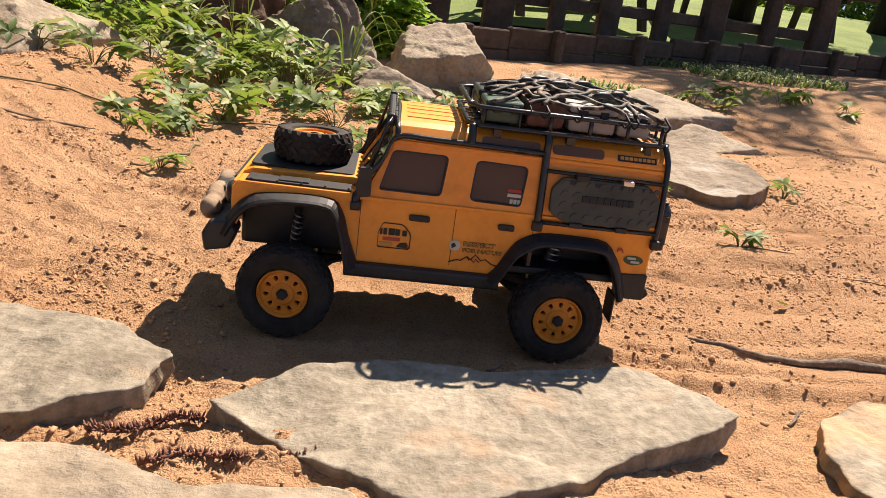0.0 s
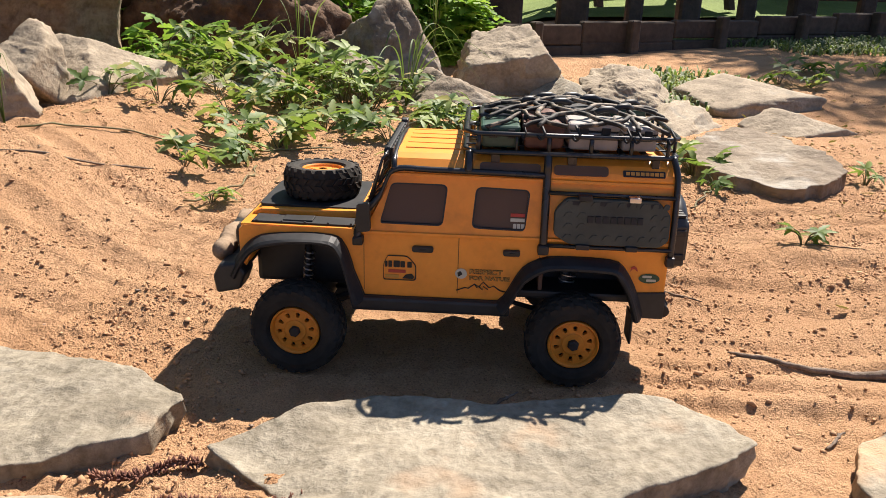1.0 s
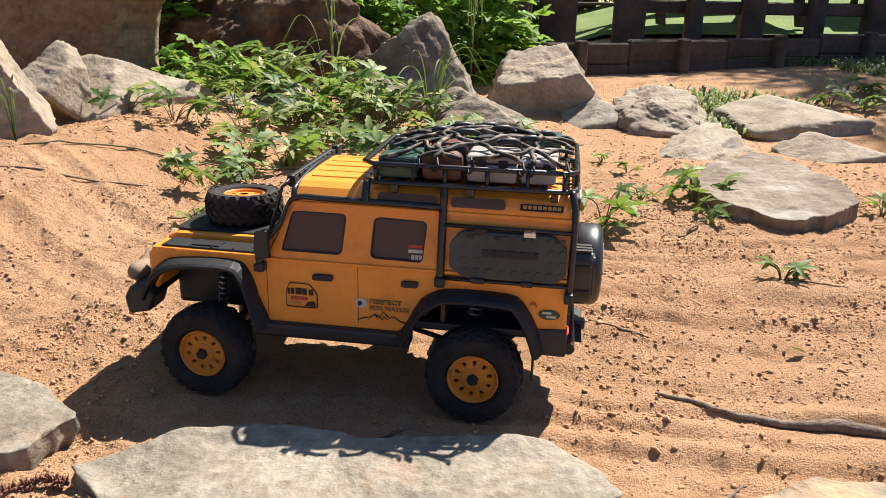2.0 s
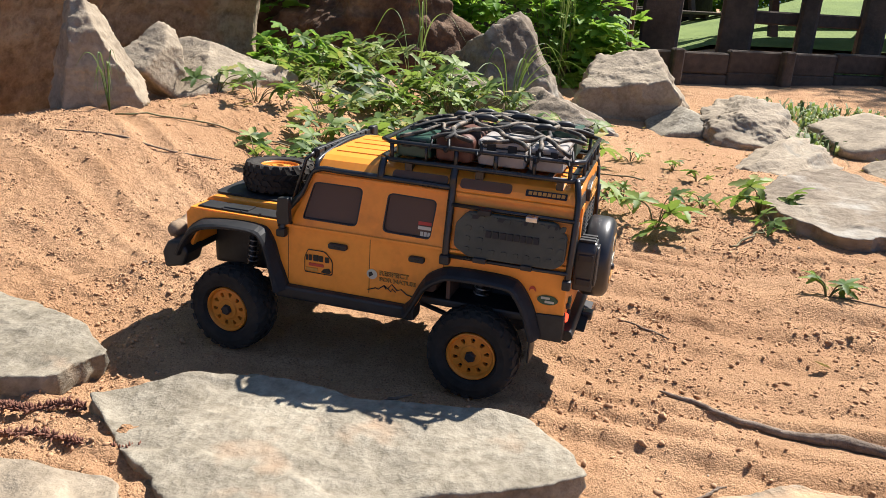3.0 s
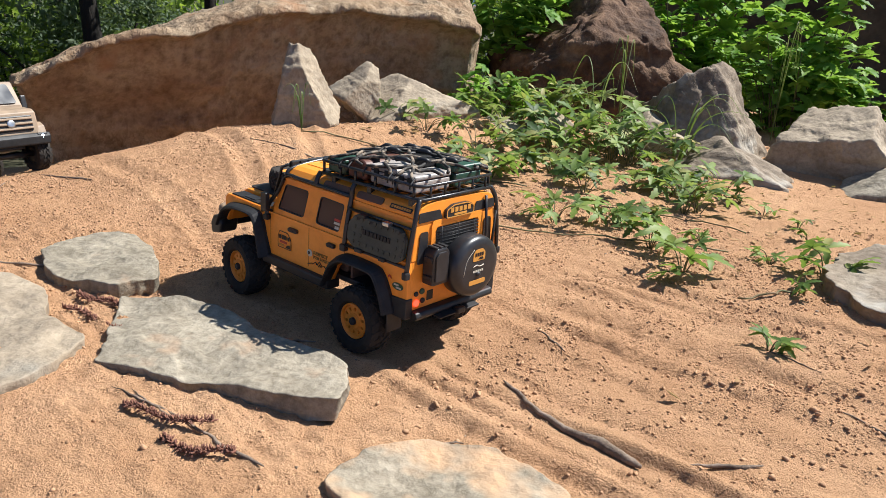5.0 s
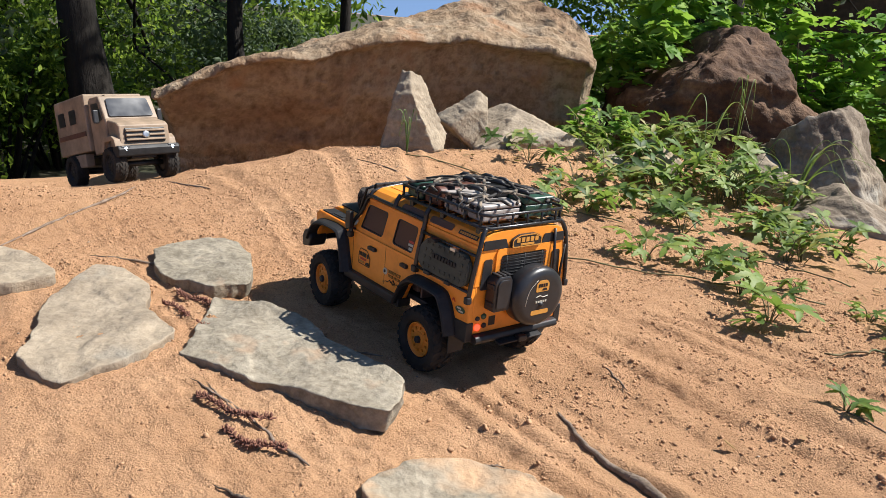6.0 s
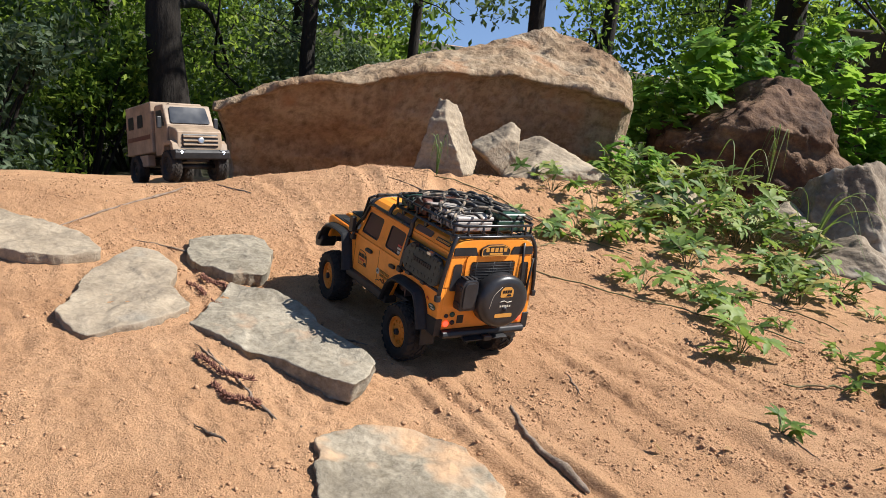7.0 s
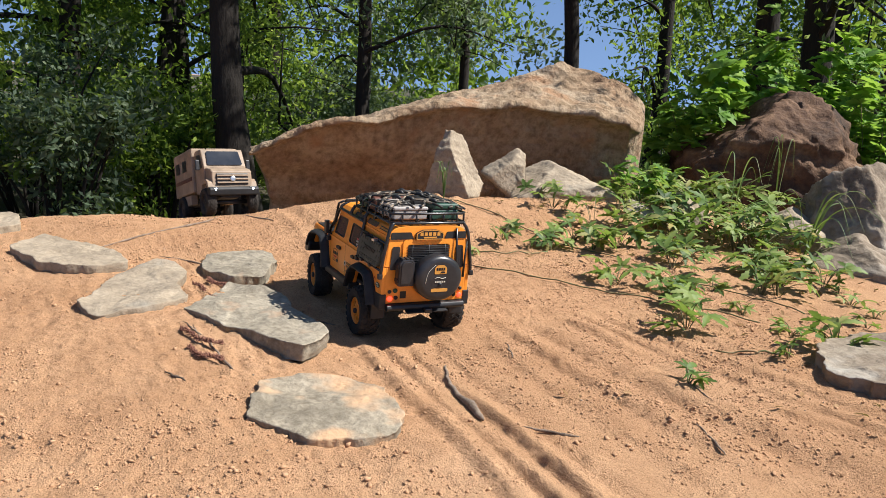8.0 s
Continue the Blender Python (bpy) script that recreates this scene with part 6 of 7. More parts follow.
def truck():
    T = thing("model_truck", "beige model lorry with box body and lit headlamps, parked on sand", "model truck")
    X = lambda u, v, s, w=0.1: (u, (-w, w)[s], v)
    # nose to +x in its own axes
    part("chassis", block(-0.26, 0.20, -0.045, 0.045, 0.075, 0.105, 0.004), BLACK, T)
    cab = part("cab", prism([(0.03, 0.105), (0.03, 0.292), (0.045, 0.300), (0.115, 0.298), (0.150, 0.218), (0.150, 0.105)], lambda u, v, s: X(u, v, s, 0.094), 0.006, 3), BEIGE, T)
    part("bonnet", prism([(0.148, 0.115), (0.148, 0.214), (0.215, 0.196), (0.228, 0.185), (0.228, 0.115)], lambda u, v, s: X(u, v, s, 0.088), 0.006, 3), BEIGE, cab)
    part("windscreen", prism(rounded([(-0.078, 0.0), (-0.072, 0.070), (0.072, 0.070), (0.078, 0.0)], 0.008), lambda u, v, s: (0.1505 - v * 0.40 + 0.002 * s, u, 0.2235 + v * 0.915 + 0.001 * s)), SCREEN, cab, "dark windscreen")
    for side in (-1, 1):
        part("side_window", prism(rounded([(0.052, 0.215), (0.052, 0.278), (0.105, 0.276), (0.128, 0.215)], 0.006), lambda u, v, s: (u, side * (0.0938 + 0.001 * s), v)), COVER, cab)
        part("mirror", block(0.118, 0.130, side * 0.104, side * 0.122, 0.205, 0.250, 0.004), BLACK, cab)
        part("wing", prism([(0.115, 0.105), (0.125, 0.140), (0.150, 0.155), (0.205, 0.155), (0.225, 0.140), (0.230, 0.115), (0.215, 0.115), (0.200, 0.138), (0.150, 0.138), (0.132, 0.105)], lambda u, v, s: (u, side * (0.078, 0.108)[s], v), 0.003), BEIGE, cab)
    gr = part("grille", block(0.226, 0.233, -0.070, 0.070, 0.128, 0.176, 0.004), BLACK, T)
    for k in range(3):
        part("slat", prism([(0.231, 0.132 + k * 0.015), (0.231, 0.141 + k * 0.015), (0.238, 0.139 + k * 0.015), (0.238, 0.134 + k * 0.015)], lambda u, v, s: X(u, v, s, 0.068), 0.001), BEIGE, gr)
    em = part("emblem", lathe("emblem", [(0.0, 0.004), (0.009, 0.004), (0.0125, 0.003), (0.0125, 0.0)], 20, "x"), CHROME, gr)
    em.location = (0.236, 0, 0.152)
    bp = part("bumper", prism([(0.205, 0.082), (0.205, 0.118), (0.245, 0.118), (0.252, 0.105), (0.245, 0.082)], lambda u, v, s: X(u, v, s, 0.108), 0.004), GREYBLK, T, "grey front bumper")
    for side in (-1, 1):
        hl = part("headlamp", lathe("headlamp", [(0.0, 0.004), (0.005, 0.0035), (0.0065, 0.0)], 16, "x"), LEDS, bp, "lit cool-white headlamp")
        hl.location = (0.2475, side * 0.082, 0.106)
        part("lamp_frame", block(0.243, 0.2495, side * 0.066, side * 0.098, 0.094, 0.117, 0.003), BLACK, bp)
    box = part("box_body", block(-0.250, 0.022, -0.105, 0.105, 0.120, 0.318, 0.007, 3), BEIGE, T, "beige box body")
    for side in (-1, 1):
        part("stripe", block(-0.235, 0.010, side * 0.1052, side * 0.1068, 0.175, 0.192, 0.0006), LEATHER, box)
        for x in (-0.19, -0.09):
            part("box_window", prism(rounded(rect(x - 0.028, x + 0.028, 0.225, 0.275), 0.006), lambda u, v, s: (u, side * (0.1052 + 0.0014 * s), v)), COVER, box)
        part("locker", block(-0.16, -0.04, side * 0.070, side * 0.100, 0.070, 0.116, 0.004), BEIGE, T)
    part("roof_hatch", block(-0.120, -0.050, -0.035, 0.035, 0.317, 0.328, 0.004), BEIGE, box)
    part("roof_box", block(0.045, 0.095, -0.06, 0.06, 0.296, 0.306, 0.004), BEIGE, cab)
    for x in (0.170, -0.155):
        part("axle", tube("axle", [(x, -0.08, 0.06), (x, 0.08, 0.06)], 0.010, 10), BLACK, T)
        for side in (-1, 1):
            w = part("wheel", BACK, BLACK, T)
            w.matrix_basis = pose(x, side * 0.092, 0.0605, 0, 0, 0 if side < 0 else 180) @ Matrix.Diagonal((1.04, 0.9, 1.04, 1))
            part("tyre", TYRE, RUBBER, w)
            part("rim", DARK_RIM, None, w)
    return T


TRUCK = truck()
tx, ty = -1.48, -0.145
lo, hi = ground_at(tx - 0.15, ty - 0.05), ground_at(tx + 0.16, ty + 0.05)
TRUCK.matrix_world = pose(tx, ty, (lo + hi) / 2 - 0.002, 0, -math.degrees(math.atan2(hi - lo, 0.32)), 9) @ Matrix.Diagonal((0.92, 0.92, 0.92, 1))
# ---- the rear: timber edging, lawn with benches, woodland ----
def sheet(name, x0, x1, y0, y1, n, lift, mat, label, cat):
    gx, gy = np.linspace(x0, x1, n), np.linspace(y0, y1, n)
    Xg, Yg = np.meshgrid(gx, gy, indexing="ij")
    Xg = Xg + 0.35 * fbm(Yg * 0.8, 0 * Yg, 3, 6) * ((Xg - x0) / (x1 - x0)) ** 40 * (x0 < -50)
    Z = base_height(Xg, Yg) + lift + 0.01 * fbm(Xg * 1.7, Yg * 1.7, 3, 2)
    V = np.stack([Xg, Yg, Z], -1).reshape(-1, 3)
    fs = [(i * n + j, (i + 1) * n + j, (i + 1) * n + j + 1, i * n + j + 1) for i in range(n - 1) for j in range(n - 1)]
    return single(name, mesh_of(name, V, fs, True), mat, label, cat, kind="structure")


LAWNMAT = surface("mown_lawn", [(0.3, (0.11, 0.175, 0.034)), (0.7, (0.21, 0.29, 0.065))], [(0.3, (0.55, 0.55, 0.5)), (0.7, (1, 1, 1))], 2.0, 60.0, 0.9, 0.7, 0.8, 0.02, world_space=True)
FLOOR = surface("woodland_floor", [(0.3, (0.035, 0.040, 0.018)), (0.7, (0.09, 0.075, 0.04))], [(0.3, (0.5, 0.5, 0.5)), (0.7, (1, 1, 1))], 2.0, 40.0, 0.95, 0.7, 0.8, 0.03, world_space=True)
sheet("lawn", -1.6, 30.0, 6.1, 40.0, 60, 0.035, LAWNMAT, "sunlit mown lawn behind the timber edging", "lawn")
sheet("woodland_floor", -150.0, -2.95, -100.0, 140.0, 120, 0.03, FLOOR, "dark leaf-strewn woodland floor", "ground")

edge_wall = thing("timber_edging", "low dark weathered timber retaining edge", "retaining wall")
for k in range(9):
    x, y = 0.29 + 0.57 * k, 3.463 + 0.249 * k
    g = float(base_height(np.array([x]), np.array([y]))[0])
    at = pose(x, y, g, 0, 0, 23.6)
    for row in range(2):
        part("board", block(-0.310, 0.310, -0.03 + 0.004 * row, 0.03, -0.1 + 0.155 * row, 0.052 + 0.115 * row + 0.008 * math.sin(k * 2.1), 0.008, 1), TIMBER, edge_wall).matrix_basis = at
    part("stake", block(-0.03, 0.03, -0.095, -0.031, -0.1, 0.185, 0.008, 1), TIMBER, edge_wall).matrix_basis = at


def picnic_table(x, y, turn, seed):
    t = thing("picnic_table", "dark timber picnic table with benches on the lawn", "picnic table", "picnic tables")
    t.matrix_world = pose(x, y, float(base_height(np.array([x]), np.array([y]))[0]) + 0.03, 0, 0, turn)
    for k in range(5):
        part("board", block(-0.9, 0.9, -0.36 + k * 0.146, -0.225 + k * 0.146, 0.70, 0.74, 0.006, 1), TIMBER, t)
    for side in (-1, 1):
        for q in (0.56, 0.70):
            part("bench_board", block(-0.9, 0.9, side * q, side * (q + 0.125), 0.42, 0.455, 0.006, 1), TIMBER, t)
        for x0 in (-0.62, 0.62):
            part("leg", prism([(side * 0.28, 0.70), (side * 0.36, 0.70), (side * 0.66, 0.0), (side * 0.56, 0.0)], lambda u, v, s: (x0 + (-0.03, 0.03)[s], u, v), 0.004, 1), TIMBER, t)
    for x0 in (-0.62, 0.62):
        part("crossbar", block(x0 - 0.02, x0 + 0.02, -0.80, 0.80, 0.375, 0.418, 0.004, 1), TIMBER, t)
    return t


picnic_table(1.5, 6.9, 12, 1)
picnic_table(3.7, 7.4, -8, 2)
picnic_table(-0.4, 9.6, 30, 3)
shed = thing("timber_shelter", "dark timber shelter at the edge of the lawn", "shelter")
for x, w in ((-0.30, 0.50), (0.16, 0.26), (0.66, 0.22), (1.12, 0.12), (1.55, 0.16), (2.02, 0.12), (2.5, 0.18), (3.05, 0.12), (3.6, 0.16)):
    y = 4.62 + 0.30 * x
    part("post", block(x - w / 2, x + w / 2, y, y + min(w, 0.3), -0.3, 1.25, 0.02, 1), TIMBER, shed)
for z in (0.34, 0.62, 0.92):
    part("rail", prism([(0.66, 4.92), (3.6, 5.80), (3.6, 5.86), (0.66, 4.98)], lambda u, v, s: (u, v, (z, z + 0.09)[s]), 0.01, 1), TIMBER, shed)
part("rear_wall", block(-2.4, -0.05, 5.2, 5.3, -0.6, 1.15, 0.02, 1), TIMBER, shed)


# woodland: trunks with limbs, crowns of many small leaves, thick scrub below
def leaf_cloud(rn, centres, radii, count, size):
    C = np.array(centres)
    R = np.array(radii)
    pick = rn.randint(0, len(C), count)
    d = rn.normal(size=(count, 3))
    d /= np.linalg.norm(d, axis=1)[:, None]
    P = C[pick] + d * (R[pick] * rn.random_sample(count) ** 0.55)[:, None] * np.array([1, 1, 0.8])
    a, b = rn.normal(size=(count, 3)), rn.normal(size=(count, 3))
    a /= np.linalg.norm(a, axis=1)[:, None]
    b -= a * (a * b).sum(1)[:, None]
    b /= np.linalg.norm(b, axis=1)[:, None]
    s = size * (0.6 + 0.8 * rn.random_sample(count))[:, None]
    nrm = np.cross(a, b)
    V = np.stack([P - a * s, P + b * s * 0.45 + nrm * s * 0.12, P + a * s, P - b * s * 0.45 + nrm * s * 0.12], 1).reshape(-1, 3)
    k = np.arange(count) * 4
    Fc = np.concatenate([np.stack([k, k + 1, k + 2], 1), np.stack([k, k + 2, k + 3], 1)])
    return V, Fc


def tree(x, y, r, tall, lean, seed, leaves, size, mat, label, low=1.4, crown=1.6):
    rn = np.random.RandomState(seed)
    g = float(base_height(np.array([x]), np.array([y]))[0])
    t = thing("tree", label, "tree", "woodland trees", at=(x, y, g))
    n = 12
    pts = [(lean[0] * tall * (k / n) + 0.05 * math.sin(k * 0.9 + seed), lean[1] * tall * (k / n) + 0.05 * math.cos(k * 1.1 + seed), tall * k / n - 0.1) for k in range(n + 1)]
    rad = [r * (1.35 if k == 0 else 1.08 if k == 1 else 1 - 0.8 * k / n) for k in range(n + 1)]
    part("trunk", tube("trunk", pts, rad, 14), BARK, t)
    cen, rr, limbs = [], [], []
    for k in range(13):
        h = low + (tall - low) * (k + 0.5) / 13
        a = rn.uniform(0, 6.28)
        L = crown * rn.uniform(0.5, 1.1)
        f = h / tall
        b = Vector((lean[0] * tall * f, lean[1] * tall * f, h))
        e = b + Vector((math.cos(a) * L, math.sin(a) * L, rn.uniform(-0.35, 0.6) * L))
        m = b.lerp(e, 0.5) + Vector((0, 0, 0.15 * L))
        limbs.append(tube_data(arc_points([b, m, e], 4), [r * 0.30 * (1 - 0.1 * q) for q in range(9)], 7))
        for q in range(4):
            cen.append(tuple(b.lerp(e, 0.45 + 0.2 * q) + Vector(rn.normal(size=3) * 0.15)))
            rr.append(0.42 * crown / 1.6 * rn.uniform(0.7, 1.3))
        twig_b = b.lerp(e, 0.6)
        for q in range(3):
            te = twig_b + Vector(rn.normal(size=3) * 0.45)
            limbs.append(tube_data([twig_b, twig_b.lerp(te, 0.5) + Vector((0, 0, 0.04)), te], [r * 0.10, r * 0.07, r * 0.03], 5))
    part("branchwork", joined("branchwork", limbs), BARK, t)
    V, Fc = leaf_cloud(rn, cen, rr, leaves, size)
    part("crown", mesh_of("crown", V, Fc), mat, t)
    return t


def scrub(x, y, w, h, seed, leaves, size, mat, label):
    rn = np.random.RandomState(seed)
    g = float(base_height(np.array([x]), np.array([y]))[0])
    t = thing("shrub", label, "shrub", "woodland scrub", at=(x, y, g))
    cen, rr, st = [], [], []
    for k in range(16):
        a, q = rn.uniform(0, 6.28), rn.uniform(0.2, 1.0)
        e = (w * q * math.cos(a) * 0.8, w * q * math.sin(a) * 0.8, h * rn.uniform(0.15, 1.0))
        cen.append(e)
        rr.append(0.34 * w * rn.uniform(0.6, 1.3))
        st.append(tube_data(arc_points([(e[0] * 0.2, e[1] * 0.2, -0.05), (e[0] * 0.55, e[1] * 0.55, e[2] * 0.6), e], 3), [0.018, 0.016, 0.014, 0.012, 0.010, 0.008, 0.005], 5))
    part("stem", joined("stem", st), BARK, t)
    V, Fc = leaf_cloud(rn, cen, rr, leaves, size)
    part("foliage", mesh_of("foliage", V, Fc), mat, t)
    return t


TALL = "tall woodland tree, bark darkened for canopy shade, with sunlit green leaves"
BROW_TREES = (
    (-4.68, 0.65, 0.145, 8.0, (-0.05, -0.08), 1, 16150, 0.037, LEAF_TREE, TALL, 1.2, 2.5),
    (-5.17, 1.95, 0.075, 8.0, (-0.04, -0.06), 2, 12350, 0.037, LEAF_BLUE, TALL, 0.9, 1.6),
    (-5.22, 3.01, 0.06, 7.5, (-0.04, -0.06), 3, 1710, 0.034, LEAF_BLUE, TALL, 2.8, 1.2),
    (-3.42, 3.06, 0.075, 8.0, (-0.06, -0.06), 4, 2280, 0.037, LEAF_TREE, TALL, 2.7, 1.3),
    (-2.36, 3.95, 0.10, 8.0, (-0.04, -0.04), 5, 4560, 0.037, LEAF_TREE, TALL, 1.1, 1.5),
    (-2.02, 4.05, 0.12, 8.5, (-0.03, -0.04), 6, 4560, 0.037, LEAF_TREE, TALL, 1.2, 1.6),
)
FOREST_TREES = (
    (-7.6, -0.6, 0.13, 7.5, (0.01, 0.0), 7, 5700, 0.041, LEAF_TREE, TALL, 0.5, 1.8),
    (-8.4, 0.4, 0.12, 7.5, (0.0, 0.02), 8, 5320, 0.041, LEAF_TREE, TALL, 0.5, 1.8),
    (-9.2, 1.9, 0.13, 8.0, (0.0, 0.0), 9, 5320, 0.041, LEAF_TREE, TALL, 0.5, 1.8),
    (-9.2, 3.3, 0.12, 8.0, (0.0, -0.02), 10, 4180, 0.041, LEAF_BLUE, TALL, 0.8, 1.3),
    (-6.9, 6.9, 0.12, 8.0, (0.0, 0.0), 11, 4940, 0.041, LEAF_TREE, TALL, 0.6, 1.7),
    (-5.2, 8.3, 0.13, 8.5, (0.0, 0.0), 12, 4940, 0.041, LEAF_TREE, TALL, 0.6, 1.7),
)
DEEP_TREES = (
    (-2.6, 8.4, 0.14, 8.5, (0.0, 0.0), 13, 4940, 0.041, LEAF_TREE, TALL, 0.6, 1.8),
    (-10.5, -2.0, 0.14, 8.0, (0.0, 0.0), 14, 5320, 0.044, LEAF_TREE, TALL, 0.4, 2.0),
    (-7.0, -2.4, 0.12, 7.0, (0.0, 0.0), 15, 5320, 0.041, LEAF_TREE, TALL, 0.4, 1.8),
    (-8.2, 1.2, 0.12, 8.0, (0.0, 0.0), 16, 7980, 0.048, LEAF_TREE, TALL, 0.3, 2.0),
    (-7.4, -1.6, 0.12, 8.0, (0.0, 0.0), 17, 7980, 0.048, LEAF_TREE, TALL, 0.3, 2.0),
    (-10.0, 0.8, 0.14, 9.0, (0.0, 0.0), 18, 7980, 0.051, LEAF_TREE, TALL, 0.3, 2.1),
)
LAWN_TREES = (
    (3.9, 8.2, 0.13, 6.3, (0.0, 0.0), 19, 6840, 0.051, LEAF_TREE, TALL, 3.2, 1.5),
    (5.9, 8.6, 0.15, 6.8, (0.0, 0.0), 20, 4560, 0.051, LEAF_TREE, TALL, 3.2, 1.9),
    (6.8, 9.8, 0.16, 8.0, (0.0, 0.0), 21, 4560, 0.051, LEAF_TREE, TALL, 3.0, 1.9),
    (0.4, 10.6, 0.18, 9.0, (0.0, 0.0), 22, 4940, 0.051, LEAF_TREE, TALL, 3.4, 1.9),
)
for a in BROW_TREES + FOREST_TREES + DEEP_TREES + LAWN_TREES:
    tree(*a)
FAR = thing("far_woods", "dense far woodland closing the view", "woods", kind="stuff")
fr = np.random.RandomState(44)
fc = [(-13 + 2.5 * fr.random_sample(), -9 + 26 * fr.random_sample(), -1.2 + 6.5 * fr.random_sample() ** 1.3) for k in range(170)] + [(-11 + 12 * fr.random_sample(), 13.5 + 2 * fr.random_sample(), -0.5 + 5.5 * fr.random_sample()) for k in range(110)]
fc += [(-19 + 3 * fr.random_sample(), -16 + 34 * fr.random_sample(), -1.5 + 10 * fr.random_sample() ** 1.2) for k in range(260)] + [(-16 + 30 * fr.random_sample(), 18 + 3 * fr.random_sample(), -0.5 + 9 * fr.random_sample()) for k in range(220)]
fc += [(-2 + 13 * fr.random_sample(), 13.5 + 2.5 * fr.random_sample(), 5.0 * fr.random_sample()) for k in range(130)]
# a gap of open sky between two stands of trees
fc = [c for c in fc if not (0.61 < (c[1] + 0.85) / (1.57 - c[0]) < 0.85 and c[2] > -0.7 + 0.4 * math.sin(c[1] * 2))]
fv, ff = leaf_cloud(fr, fc, [0.8 + 0.6 * fr.random_sample() for k in fc], 190000, 0.095)
tagged(part("far_foliage", mesh_of("far_foliage", fv, ff), LEAF_TREE, FAR), kind="stuff")
SCR = "dense dark green woodland shrub at the brow"
for k, (x, y, w, h, m) in enumerate(((-4.2, -0.75, 0.75, 1.2, LEAF_BLUE), (-4.5, -1.7, 0.9, 1.4, LEAF_TREE), (-4.9, 0.0, 0.8, 1.3, LEAF_TREE), (-5.4, 0.5, 0.8, 1.0, LEAF_TREE), (-6.4, 1.8, 0.9, 1.2, LEAF_BLUE), (-7.4, 3.0, 1.0, 1.3, LEAF_BLUE), (-6.0, -1.0, 1.0, 1.7, LEAF_BLUE), (-5.8, -2.6, 1.1, 1.7, LEAF_TREE),
                                     (-7.2, 4.4, 1.0, 1.1, LEAF_BLUE), (-5.4, 5.8, 0.9, 1.3, LEAF_TREE), (-4.7, 6.9, 0.9, 1.5, LEAF_TREE), (-3.9, 7.6, 1.0, 1.7, LEAF_TREE), (-8.0, 1.2, 1.0, 1.4, LEAF_TREE), (-3.0, 5.6, 0.7, 1.1, LEAF_TREE))):
    scrub(x, y, w, h, 100 + k, 5200, 0.030, m, SCR)
# ---- sticks, catkins, pebbles, crumbs ----
def lying(name, pts, r, label, cat, mat=TWIG, sides=8, group="twigs on the sand", sink=0.3, jit=0.004):
    """A dry stick: knotted, unevenly bent, its skin rough."""
    rn = random.Random(int(1000 * abs(pts[0][0]) + 77 * len(pts)))
    c = arc_points([(x, y, 0) for x, y in pts], 16)
    n = len(c)
    grow = (lambda q: 0.42 + 0.75 * q ** 1.5) if name == "stick" else (lambda q: 0.45 + 0.6 * q)
    knots = [rn.uniform(0.1, 0.8) for k in range(4)]
    out, rad = [], []
    bx = by = 0.0
    for i, p in enumerate(c):
        q = i / (n - 1)
        bx, by = bx * 0.93 + rn.gauss(0, jit * 0.35), by * 0.93 + rn.gauss(0, jit * 0.35)
        w = (1.0 if name == "stick" else 0.72) * r * grow(q) * (1 + rn.uniform(-0.10, 0.10) + 0.45 * max(math.exp(-((q - k) * 26) ** 2) for k in knots))
        rad.append(w * min(1.0, 0.35 + 0.22 * min(i, n - 1 - i)))
        out.append((p[0] + bx, p[1] + by, ground_at(p[0] + bx, p[1] + by) * 0.5 + 0.5 * ground_at(p[0], p[1]) + w * (1 - sink)))
    z = [o[2] for o in out]
    out = [(o[0], o[1], sum(z[max(0, i - 4):i + 5]) / len(z[max(0, i - 4):i + 5]) + 0.0006) for i, o in enumerate(out)]
    return single(name, tube(name, out, rad, sides), mat, label, cat, group)


lying("stick", [(0.39, 0.0), (0.47, -0.035), (0.57, -0.05), (0.665, -0.06)], 0.0066, "bent grey-brown stick on the sand", "stick", sides=12, jit=0.003)
for pts, r in ((((0.31, 0.20), (0.40, 0.16)), 0.0028), (((0.70, -0.01), (0.78, 0.07)), 0.0045), (((0.80, 0.30), (0.92, 0.26)), 0.0030), (((0.04, -0.228), (0.10, -0.150)), 0.0030), (((-0.58, -0.74), (-0.83, -0.49), (-1.15, -0.20)), 0.0045),
               (((-0.60, -0.47), (-0.47, -0.27)), 0.0045), (((0.08, -0.49), (0.23, -0.452), (0.36, -0.44)), 0.0035), (((0.10, -0.47), (0.22, -0.47)), 0.0025), (((0.34, -0.56), (0.42, -0.53)), 0.0035), (((-1.2, -0.10), (-1.05, -0.02)), 0.004),
               (((-0.98, 0.42), (-0.80, 0.50), (-0.66, 0.62)), 0.0035), (((-1.55, 1.00), (-1.30, 0.98), (-1.02, 1.05)), 0.006), (((0.62, 0.45), (0.75, 0.40)), 0.002), (((0.43, -0.215), (0.46, -0.185)), 0.003), (((-0.42, 0.42), (-0.30, 0.47)), 0.002)):
    lying("twig", pts, r, "thin dry twig lying on the sand", "twig")


